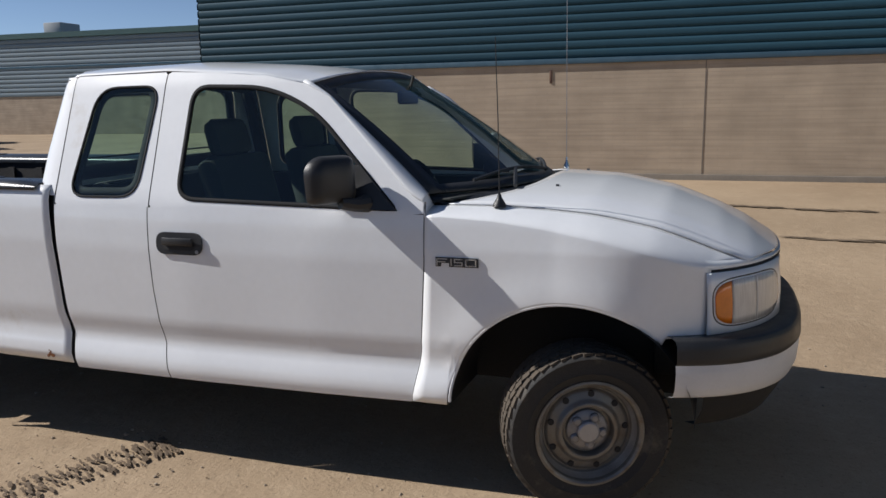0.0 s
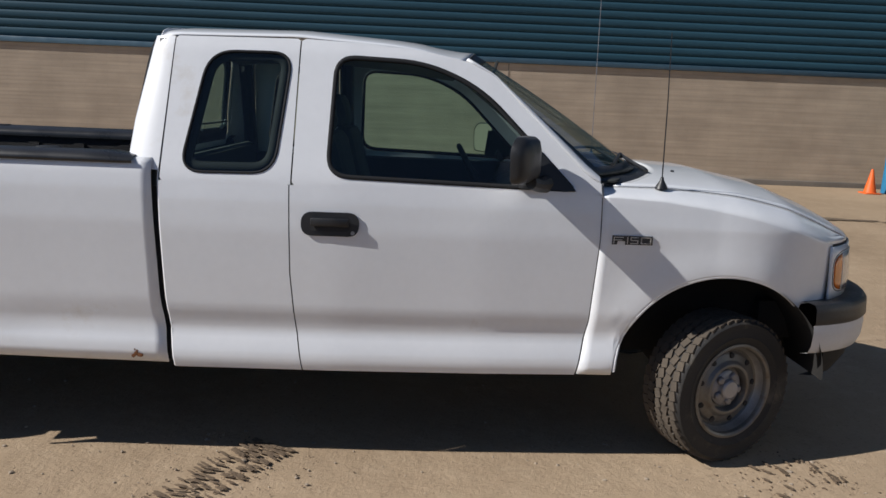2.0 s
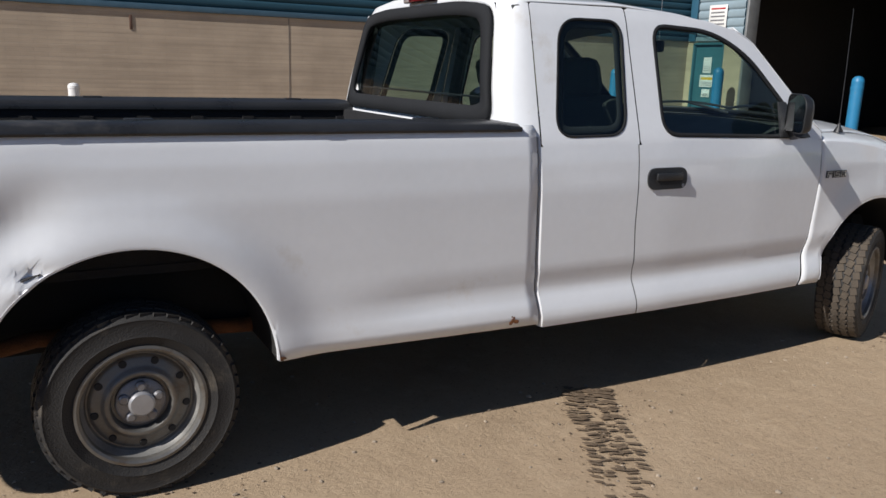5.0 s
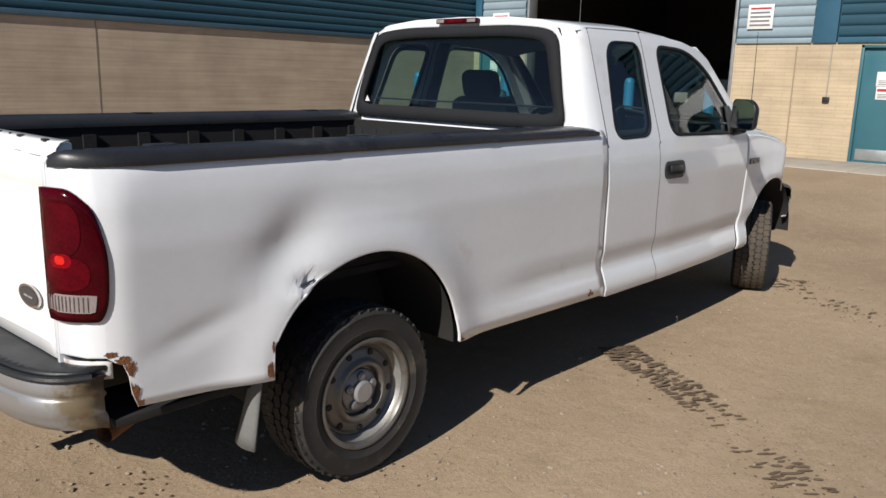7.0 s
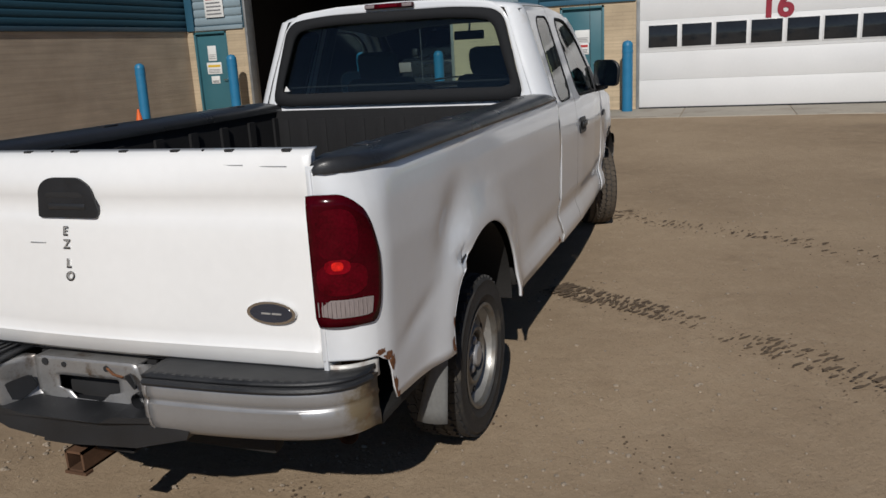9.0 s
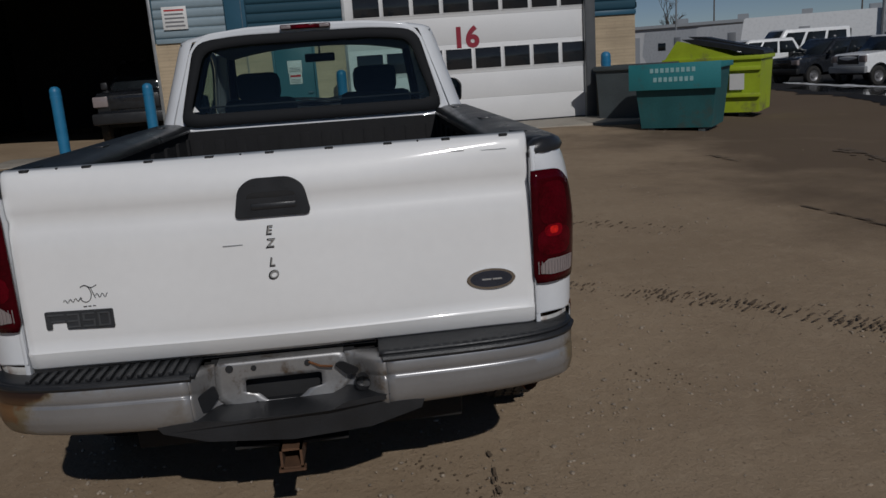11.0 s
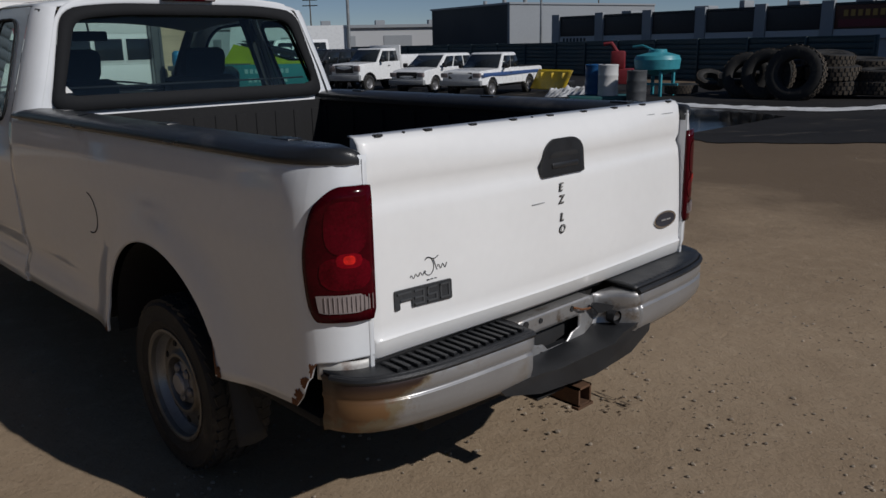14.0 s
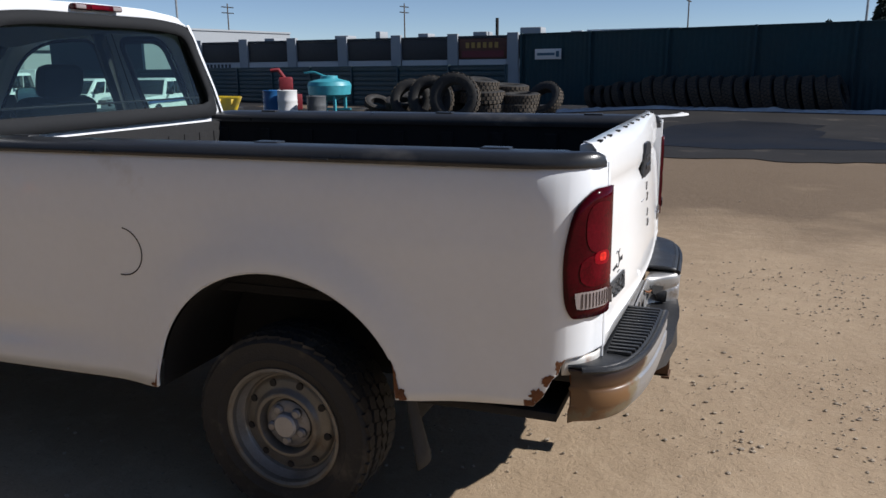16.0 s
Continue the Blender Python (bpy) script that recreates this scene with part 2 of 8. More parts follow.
def tube(bm, pts, r, seg=8, caps=True):
    """A round bar through points; r may be one radius or one for each point."""
    pts = [Vector(p) for p in pts]
    rs = r if isinstance(r, (list, tuple)) else [r] * len(pts)
    rings = []
    side = None
    for i, p in enumerate(pts):
        d = (pts[min(i + 1, len(pts) - 1)] - pts[max(i - 1, 0)]).normalized()
        if side is None:
            side = d.orthogonal().normalized()
        side = (side - d * side.dot(d)).normalized()
        up = d.cross(side)
        rings.append([bm.verts.new(p + (side * math.cos(a) + up * math.sin(a)) * rs[i]) for a in [2 * math.pi * k / seg for k in range(seg)]])
    for a, b in zip(rings, rings[1:]):
        for k in range(seg):
            bm.faces.new((a[k], a[(k + 1) % seg], b[(k + 1) % seg], b[k]))
    if caps:
        bm.faces.new(rings[0][::-1])
        bm.faces.new(rings[-1])
    return bm


def spin(bm, profile, n=48, m=None):
    """Turns a profile of (radius, offset) round the y axis."""
    first = len(bm.verts)
    rows = []
    for k in range(n):
        a = 2 * math.pi * k / n
        rows.append([bm.verts.new((r * math.cos(a), o, r * math.sin(a))) for r, o in profile])
    for k in range(n):
        p, q = rows[k], rows[(k + 1) % n]
        for i in range(len(profile) - 1):
            vs = [p[i], p[i + 1], q[i + 1], q[i]]
            if profile[i][0] < 1e-6:
                vs = [p[i], p[i + 1], q[i + 1]]
            elif profile[i + 1][0] < 1e-6:
                vs = [p[i], p[i + 1], q[i]]
            bm.faces.new(vs)
    bm.verts.ensure_lookup_table()
    if m is not None:
        bmesh.ops.transform(bm, matrix=m, verts=bm.verts[first:])
    return bm


def prism(bm, poly, place, depth):
    """A slab from an outline of 2D points; place(a, b, d) gives the 3D point at depth d."""
    f = [bm.verts.new(place(a, b, 0)) for a, b in poly]
    k = [bm.verts.new(place(a, b, depth)) for a, b in poly]
    n = len(poly)
    for i in range(n):
        bm.faces.new((f[i], f[(i + 1) % n], k[(i + 1) % n], k[i]))
    bm.faces.new(f[::-1])
    bm.faces.new(k)
    bmesh.ops.recalc_face_normals(bm, faces=bm.faces)
    return bm


def rounded(poly, r, seg=5):
    """The outline with its corners rounded; r one radius or one for each corner."""
    out = []
    n = len(poly)
    for i in range(n):
        p, a, b = Vector(poly[i]), Vector(poly[i - 1]), Vector(poly[(i + 1) % n])
        rr = r[i] if isinstance(r, (list, tuple)) else r
        if rr <= 0:
            out.append(tuple(p))
            continue
        u, w = (a - p), (b - p)
        d = min(rr, u.length * 0.48, w.length * 0.48)
        s, e = p + u.normalized() * d, p + w.normalized() * d
        for k in range(seg + 1):
            t = k / seg
            out.append(tuple(s * (1 - t) ** 2 + p * 2 * t * (1 - t) + e * t * t))
    return out


def cast(poly, c, n):
    """The outline met by n rays from c."""
    out = []
    for k in range(n):
        a = 2 * math.pi * k / n
        d = (math.cos(a), math.sin(a))
        best = 0
        for (x0, y0), (x1, y1) in zip(poly, poly[1:] + poly[:1]):
            ex, ey = x1 - x0, y1 - y0
            det = d[0] * -ey + d[1] * ex
            if abs(det) < 1e-12:
                continue
            t = ((x0 - c[0]) * -ey + (y0 - c[1]) * ex) / det
            s = (d[0] * (y0 - c[1]) - d[1] * (x0 - c[0])) / det
            if t > 0 and -1e-6 <= s <= 1 + 1e-6:
                best = max(best, t)
        out.append((c[0] + d[0] * best, c[1] + d[1] * best))
    return out


def ring(bm, outer, inner, place, n=120, steps=2):
    """A sheet between two outlines."""
    c = (sum(p[0] for p in inner) / len(inner), sum(p[1] for p in inner) / len(inner))
    o, i = cast(outer, c, n), cast(inner, c, n)
    rows = [[bm.verts.new(place(a[0] + (b[0] - a[0]) * s / steps, a[1] + (b[1] - a[1]) * s / steps)) for a, b in zip(o, i)] for s in range(steps + 1)]
    for p, q in zip(rows, rows[1:]):
        for k in range(n):
            bm.faces.new((p[k], p[(k + 1) % n], q[(k + 1) % n], q[k]))


def sheet(bm, poly, place, n=72, rings=3):
    """A filled curved sheet inside an outline."""
    c = (sum(p[0] for p in poly) / len(poly), sum(p[1] for p in poly) / len(poly))
    o = cast(poly, c, n)
    mid = bm.verts.new(place(*c))
    prev = None
    for s in range(1, rings + 1):
        t = s / rings
        row = [bm.verts.new(place(c[0] + (p[0] - c[0]) * t, c[1] + (p[1] - c[1]) * t)) for p in o]
        for k in range(n):
            if prev is None:
                bm.faces.new((mid, row[k], row[(k + 1) % n]))
            else:
                bm.faces.new((prev[k], row[k], row[(k + 1) % n], prev[(k + 1) % n]))
        prev = row


def letters(body, size, m, material, parent, name="lettering", extrude=0.002, bold=0.0):
    cu = bpy.data.curves.new(name, "FONT")
    cu.body, cu.size, cu.extrude, cu.align_x, cu.align_y = body, size, extrude, "CENTER", "CENTER"
    cu.offset = bold
    tmp = new(name, cu)
    me = bpy.data.meshes.new_from_object(tmp)
    bpy.data.objects.remove(tmp)
    bpy.data.curves.remove(cu)
    me.transform(m)
    me.materials.append(material)
    ob = new(name, me)
    ob.parent = parent
    return ob


def interp(x, xs, ys):
    return float(np.interp(x, xs, ys))


# ---- the white pickup: x forward from its rear axle, y to its left, z up ----
truck = thing("pickup_truck", pose(0, -0.03, 0), "white extended-cab pickup with black bed rails and rusty rear bumper", "pickup truck")
HUB, TYRE_R, WHEELBASE = 0.336, 0.347, 4.0
CAB_Z = [0.365, 0.40, 0.44, 0.47, 0.53, 0.565, 0.60, 0.655, 0.667, 0.70, 0.85, 1.00, 1.12, 1.20, 1.24, 1.30, 1.72, 1.78]
CAB_Y = [0.93, 0.952, 0.966, 0.965, 0.948, 0.934, 0.937, 0.952, 0.9555, 0.9565, 0.962, 0.966, 0.958, 0.946, 0.935, 0.915, 0.778, 0.750]
BED_Z = [0.365, 0.41, 0.45, 0.48, 0.54, 0.575, 0.61, 0.665, 0.677, 0.73, 0.88, 1.02, 1.15, 1.22, 1.255, 1.275]
BED_Y = [0.93, 0.952, 0.966, 0.965, 0.949, 0.936, 0.939, 0.953, 0.9555, 0.9565, 0.962, 0.968, 0.962, 0.953, 0.942, 0.92]


def curve_3(pts, u):
    """A point along a short line of points."""
    k = u * (len(pts) - 1)
    i = min(int(k), len(pts) - 2)
    return tuple(pts[i][j] + (pts[i + 1][j] - pts[i][j]) * (k - i) for j in (0, 1))


def smooth_table(zs, ys):
    """A denser table with its corners eased."""
    z = np.linspace(zs[0], zs[-1], 220)
    y = np.interp(z, zs, ys)
    k = np.ones(3) / 3
    pad = np.concatenate([np.full(1, y[0]), y, np.full(1, y[-1])])
    return z, np.convolve(pad, k, "valid")


CABT, BEDT = smooth_table(CAB_Z, CAB_Y), smooth_table(BED_Z, BED_Y)
BED_PLAIN = smooth_table([0.365, 0.42, 0.46, 0.51, 0.56, 0.73, 0.88, 1.02, 1.15, 1.22, 1.255, 1.275], [0.93, 0.955, 0.968, 0.962, 0.954, 0.956, 0.962, 0.968, 0.962, 0.953, 0.942, 0.92])


def arch(x, cx, cz, a, b):
    u = (x - cx) / a
    return cz + b * math.sqrt(1 - u * u) if abs(u) < 1 else None


def flare(x, z, cx, cz, a, b, size=0.030, fade=0.11):
    """The lip that stands proud round a wheel opening."""
    d = math.hypot((x - cx) / a, (z - cz) / b)
    away = (d - 1) * 0.5 * (a + b)
    return size * math.exp(-(max(away, 0) / fade) ** 2) if z > cz - 0.12 else size * math.exp(-(max(away, 0) / fade) ** 2) * 0.6


R_ARCH, F_ARCH = (-0.01, 0.45, 0.47, 0.447), (3.95, 0.42, 0.465, 0.438)


def cab_half(x, z):
    return interp(z, *CABT)


def columns(x0, x1, arches, n):
    """Stations along x, closer together where an arch rises steeply."""
    xs = set(np.linspace(x0, x1, n))
    for cx, cz, a, b in arches:
        for k in range(33):
            x = cx + a * math.cos(math.pi * k / 32)
            if x0 < x < x1:
                xs.add(x)
        xs |= {x for x in (cx - a - 1e-3, cx + a + 1e-3) if x0 < x < x1}
    return sorted(xs)


def side_panel(bm, s, xs, bottom, top, half, nv=24, shift=lambda x, z: 0.0, extra=None, split=0.0):
    rows = []
    for x in xs:
        zb, zt = bottom(x), top(x)
        col = []
        for j in range(nv + 1):
            z = zb + (zt - zb) * j / nv
            if split:
                zs_ = max(split, zb + 0.03)
                z = zb + (zs_ - zb) * j / 6 if j < 6 else zs_ + (zt - zs_) * (j - 6) / (nv - 6)
            col.append(bm.verts.new((x + shift(x, z), s * half(x, z), z)))
        if extra:
            for dy, dz in extra:
                col.append(bm.verts.new((x + shift(x, zt), s * (half(x, zt) + dy), zt + dz)))
        rows.append(col)
    for p, q in zip(rows, rows[1:]):
        for j in range(len(p) - 1):
            f = (p[j], q[j], q[j + 1], p[j + 1])
            bm.faces.new(f if s < 0 else f[::-1])
    return rows


# bed sides, with the corner that turns in to the tailgate
def bed_half(x, z):
    k = min(1, max(0, (x - 0.60) / 0.55))
    k = k * k * (3 - 2 * k)
    y = k * interp(z, *BEDT) + (1 - k) * interp(z, *BED_PLAIN) + flare(x, z, *R_ARCH)
    xs_ = -0.88 + 0.08 * min(1, max(0, (z - 1.12) / 0.14)) ** 2
    if x < xs_:
        t = min(1, (xs_ - x) / (1.05 + xs_))
        y -= (y - 0.807) * (1 - math.sqrt(max(0, 1 - t * t)))
    return y


def bed_bottom(x, s=-1):
    a = arch(x, *R_ARCH)
    if a is not None and x > -0.44:
        return a
    if x > 0:
        return interp(x, [0.46, 1.6], [0.445, 0.425])
    if s > 0:
        return interp(x, [-1.1, -0.955, -0.94, -0.925, -0.90, -0.87, -0.44], [0.722, 0.700, 0.655, 0.640, 0.585, 0.552, 0.525])
    return interp(x, [-1.1, -0.965, -0.945, -0.925, -0.912, -0.905, -0.89, -0.44], [0.722, 0.716, 0.700, 0.690, 0.655, 0.600, 0.556, 0.525])


def bed_gap(z):
    return interp(z, [0.41, 0.56, 0.71, 1.2, 1.3], [1.607, 1.592, 1.573, 1.549, 1.547])


def dent(x, z):
    """The crumple behind the right rear wheel opening."""
    return -0.022 * math.exp(-((x + 0.36 - 0.5 * (z - 0.95)) / 0.12) ** 2 - ((z - 0.98) / 0.11) ** 2) - 0.020 * math.exp(-((x + 0.305) / 0.045) ** 2 - ((z - 0.835) / 0.022) ** 2) \
        + 0.010 * math.exp(-((x + 0.33) / 0.04) ** 2 - ((z - 0.80) / 0.022) ** 2) \
        - 0.008 * math.exp(-((x + 0.70) / 0.15) ** 2 - ((z - 0.735 - 0.28 * (x + 0.70)) / 0.030) ** 2)


for s in (-1, 1):
    bm = B()
    xs = sorted(set(columns(-1.05, 1.53, [R_ARCH], 60)) | set([-0.965, -0.945, -0.925, -0.912, -0.905, -0.89] if s < 0 else [-0.955, -0.94, -0.925, -0.90, -0.87]))
    hf = (lambda x, z: bed_half(x, z) + dent(x, z)) if s < 0 else bed_half
    side_panel(bm, s, xs, lambda x: bed_bottom(x, s), lambda x: 1.272, hf, 30, shift=lambda x, z: (bed_gap(z) - 1.530) * max(0, (x - 1.2) / 0.33), split=0.715)
    bed_side = part("bed_side", bm, PAINT, truck, "white bed side, dented behind the wheel" if s < 0 else "white bed side with a fuel door", sharp=65, thick=0.004)
    # rolled lip of the wheel opening
    bm = B()
    pts = []
    for k in range(41):
        a = math.pi * (k / 40)
        x = R_ARCH[0] + R_ARCH[2] * math.cos(a)
        if x < -0.44:
            continue
        z = R_ARCH[1] + R_ARCH[3] * math.sin(a)
        pts.append((x, s * (hf(x, z) - 0.006), z))
    tube(bm, pts, 0.007, 6)
    part("wheel_arch_lip", bm, PAINT, truck)
    # dark tunnel over the wheel
    for (cx, cz, a, b), nm in ((R_ARCH, "rear"), (F_ARCH, "front")):
        bm = B()
        grid(bm, lambda u, v: (cx + (a + 0.012) * math.cos(math.pi * u), s * (0.945 - 0.42 * v), cz - 0.02 + (b + 0.014) * math.sin(math.pi * u)), 32, 4)
        grid(bm, lambda u, v: (cx + (a + 0.012) * math.cos(math.pi * u) * v, s * 0.53, cz - 0.02 + (b + 0.014) * math.sin(math.pi * u) * v), 32, 2)
        part("wheel_well", bm, DARK, truck)

# torn fold of metal at the dented wheel opening
bm = B()
grid(bm, lambda u, v: (-0.30 + 0.055 * u - 0.03, -(bed_half(-0.29, 0.83) - 0.012 + 0.008 * v), 0.822 + 0.012 * u - 0.006 * v * (1 - u)), 6, 3)
part("metal_tear", bm, GAP, truck, "dark tear in the dented panel", thick=0.003)
# cab/bed seam, dark
for s in (-1, 1):
    bm = B()
    grid(bm, lambda u, v: (bed_gap(0.43 + 0.80 * v) - 0.035 + 0.08 * u, s * (cab_half(1.6, 0.43 + 0.80 * v) - 0.028), 0.43 + 0.80 * v), 1, 16)
    part("cab_bed_seam", bm, GAP, truck)

# rail caps
RAIL = [(0.742, 1.235), (0.742, 1.256), (0.752, 1.270), (0.80, 1.288), (0.86, 1.293), (0.925, 1.289), (0.952, 1.276), (0.962, 1.258), (0.958, 1.249)]
for s in (-1, 1):
    bm = B()
    n = 40

    def rail_point(u, v):
        x = 1.475 - 2.516 * (1 - (1 - v) ** 1.6)
        k = u * (len(RAIL) - 1)
        i = min(int(k), len(RAIL) - 2)
        y = RAIL[i][0] + (RAIL[i + 1][0] - RAIL[i][0]) * (k - i)
        z = RAIL[i][1] + (RAIL[i + 1][1] - RAIL[i][1]) * (k - i)
        t = min(1, max(0, (-0.79 - x) / 0.252))
        most = 0.960 - 0.140 * (1 - math.sqrt(max(0, 1 - t * t)))
        least = 0.742 if x > -0.945 else 0.804
        y = least + (y - 0.742) / 0.22 * (most - least)
        t = min(1, max(0, (-1.002 - x) / 0.039))
        z -= (1 - math.sqrt(max(0, 1 - t * t))) * 0.75 * max(0, z - 1.252)
        f = min(1, max(0, (x - 1.36) / 0.115))
        z -= 0.012 * f * f * (1 if z > 1.27 else 0)
        return (x, s * y, z)
    rows = grid(bm, rail_point, 16, n)
    bm.faces.new(rows[-1])
    cap = part("rail_cap", bm, RAILBLACK, truck, "black plastic bed rail cap", sharp=60)
    for x in (1.1, 0.05, -0.72):
        bm = B()
        box(bm, x - 0.045, x + 0.045, s * 0.835 - 0.025, s * 0.835 + 0.025, 1.287, 1.2958, 0.003)
        part("stake_pocket_cover", bm, RAILBLACK, cap)
    for x in (0.66, -0.2):
        bm = B()
        box(bm, x - 0.03, x + 0.03, s * 0.958 - 0.003, s * 0.958 + 0.004, 1.253, 1.260, 0.002)
        part("rail_clip", bm, RAILBLACK, cap)

# load bed inside
bm = B()
box(bm, -0.98, 1.47, -0.80, 0.80, 0.76, 0.79)
bed_floor = part("bed_floor", bm, LINER, truck, "ribbed black bed liner floor")
for k in range(17):
    y = -0.72 + k * 0.09
    part("floor_rib", box(B(), -0.96, 1.44, y - 0.022, y + 0.022, 0.79, 0.802), LINER, bed_floor)
for s in (-1, 1):
    bm = B()
    box(bm, -0.99, 1.47, s * 0.775 - 0.02, s * 0.775 + 0.02, 0.78, 1.262)
    bw_ = part("bed_wall", bm, LINER, truck)
    bm = B()
    box(bm, -0.42, 0.46, s * 0.67 - 0.11, s * 0.67 + 0.11, 0.79, 1.0, 0.03)
    part("wheel_tub", bm, LINER, bw_)
    for k in range(9):
        x = -0.8 + k * 0.27
        bm = B()
        box(bm, x - 0.03, x + 0.03, s * 0.748 - 0.008, s * 0.748 + 0.008, 0.82, 1.20)
        part("liner_rib", bm, LINER, bw_)
bm = B()
box(bm, 1.375, 1.412, -0.79, 0.79, 0.78, 1.240, 0.01)
front_wall = part("bed_front_wall", bm, LINER, truck)
for k in range(12):
    y = -0.7 + k * 0.127
    bm = B()
    box(bm, 1.369, 1.38, y - 0.03, y + 0.03, 0.84, 1.19, 0.004)
    part("liner_rib", bm, LINER, front_wall)

# ---- tailgate ----
GATE_Z = [0.685, 0.70, 0.74, 0.748, 0.756, 0.90, 1.06, 1.125, 1.155, 1.185, 1.25, 1.292, 1.308, 1.315]
GATE_X = [-1.035, -1.052, -1.060, -1.062, -1.055, -1.050, -1.040, -1.032, -1.018, -1.030, -1.030, -1.022, -1.010, -0.985]


def gate_x(y, z):
    x = interp(z, GATE_Z, GATE_X)
    k = max(0, abs(y) - 0.775) / 0.03
    crown = max(0, 1 - (y / 0.70) ** 2) ** 1.3 * min(1, max(0, (1.312 - z) / 0.08)) * (1 if z > 0.8 else 0.4 + 0.6 * max(0, (z - 0.69) / 0.11))
    return x + 0.012 * k * k + 0.006 * (y / 0.8) ** 2 - 0.031 * crown


bm = B()
zs = [GATE_Z[0]]
for a, b in zip(GATE_Z, GATE_Z[1:]):
    n = max(1, int((b - a) / 0.03))
    zs += [a + (b - a) * (i + 1) / n for i in range(n)]
ys = [-0.8035, -0.798, -0.787, -0.775] + list(np.linspace(-0.7, 0.7, 29)) + [0.775, 0.787, 0.798, 0.8035]
rows = [[bm.verts.new((gate_x(y, z), y, z)) for y in ys] for z in zs]
for p, q in zip(rows, rows[1:]):
    for i in range(len(ys) - 1):
        bm.faces.new((p[i], q[i], q[i + 1], p[i + 1]))
gate = part("tailgate", bm, PAINT_GATE_LIT, truck, "white steel tailgate with stick-on letters and badges", sharp=50, thick=0.004)
bm = B()
box(bm, -1.0, -0.955, -0.79, 0.79, 0.70, 1.305, 0.006)
part("inner_panel", bm, PAINT, gate)
for k in range(9):
    y = -0.73 + k * 0.1825
    bm = B()
    box(bm, -1.0115, -0.997, y - 0.013, y + 0.013, 1.3075, 1.3140, 0.001)
    part("trim_slot", bm, GAP, gate)
    if k % 3 == 1:
        bm = B()
        box(bm, -1.006, -0.999, y + 0.086, y + 0.091, 1.3085, 1.3140)
        part("clip_hole", bm, GAP, gate)
for s in (-1, 1):
    bm = B()
    box(bm, -0.985, -0.96, s * 0.797 - 0.005, s * 0.797 + 0.005, 0.69, 1.24)
    part("side_seam", bm, GAP, gate)
    bm = B()
    box(bm, -1.047, -0.93, s * 0.8125 - 0.0075, s * 0.8125 + 0.0075, 0.672, 1.262, 0.003)
    part("gate_jamb", bm, PAINT, truck)
bm = B()
box(bm, -1.03, -0.98, -0.80, 0.80, 0.672, 0.692)
part("lower_seam", bm, GAP, gate)

# latch handle: a black cup with an arched top and a pull bar
cup = rounded([(-0.112, 1.122), (0.122, 1.122), (0.102, 1.215), (0.064, 1.242), (-0.056, 1.242), (-0.096, 1.215)], [0.02, 0.02, 0.05, 0.05, 0.05, 0.05])
bm = B()
prism(bm, cup, lambda y, z, d: (gate_x(y, z) - 0.002 - d, y - 0.001, z), 0.008)
handle = part("latch_handle", bm, BLACK, gate, "black plastic tailgate handle", sharp=50)
bm = B()
box(bm, -1.075, -1.055, -0.071, 0.069, 1.145, 1.166, 0.006)
part("pull_bar", bm, RAILBLACK, handle)
bm = B()
sheet(bm, rounded([(-0.076, 1.165), (0.085, 1.165), (0.075, 1.20), (-0.066, 1.20)], 0.016), lambda y, z: (gate_x(y, z) - 0.0115, y - 0.001, z), 40, 2)
part("hand_recess", bm, GAP, handle)

FACE_BACK = Matrix(((0, 0, -1, 0), (-1, 0, 0, 0), (0, 1, 0, 0), (0, 0, 0, 1)))
LEAN = Matrix(((1, 0.22, 0, 0), (0, 1, 0, 0), (0, 0, 1, 0), (0, 0, 0, 1)))
INK = mat("sticker_ink", (0.02, 0.022, 0.025), 0.5, vary=0.1)
INK_EDGE = mat("sticker_silver", (0.55, 0.55, 0.54), 0.3, metal=0.5, vary=0.1)
for ch, z in (("E", 1.079), ("Z", 1.039), ("L", 0.980), ("O", 0.940)):
    letters(ch, 0.043, Matrix.Translation((gate_x(0, z) - 0.0030, 0.021, z)) @ FACE_BACK @ LEAN, INK, gate, "sticker_letter", 0.001)
    letters(ch, 0.034, Matrix.Translation((gate_x(0, z) - 0.0050, 0.0185, z + 0.002)) @ FACE_BACK @ LEAN, INK_EDGE, gate, "sticker_letter_face", 0.0007)

# oval badge
bm = B()
ov = [(0.079 * math.cos(a), 0.034 * math.sin(a)) for a in [2 * math.pi * k / 40 for k in range(40)]]
prism(bm, ov, lambda a, b, d: (-1.0535 - d, -0.660 + a, 0.858 + b), 0.006)
oval = part("oval_badge", bm, CHROME, gate, "oval badge with a chrome rim and dark face")
bm = B()
prism(bm, [(a * 0.86, b * 0.80) for a, b in ov], lambda a, b, d: (-1.0578 - d, -0.660 + a, 0.858 + b), 0.003)
part("badge_face", bm, mat("badge_dark", (0.03, 0.035, 0.05), 0.3, vary=0.2, coat=0.5), oval)
bm = B()
for y0, y1 in ((-0.034, -0.004), (0.0, 0.030)):
    box(bm, -1.0625, -1.0605, -0.660 + y0, -0.660 + y1, 0.855, 0.860)
part("badge_bar", bm, INK_EDGE, oval)

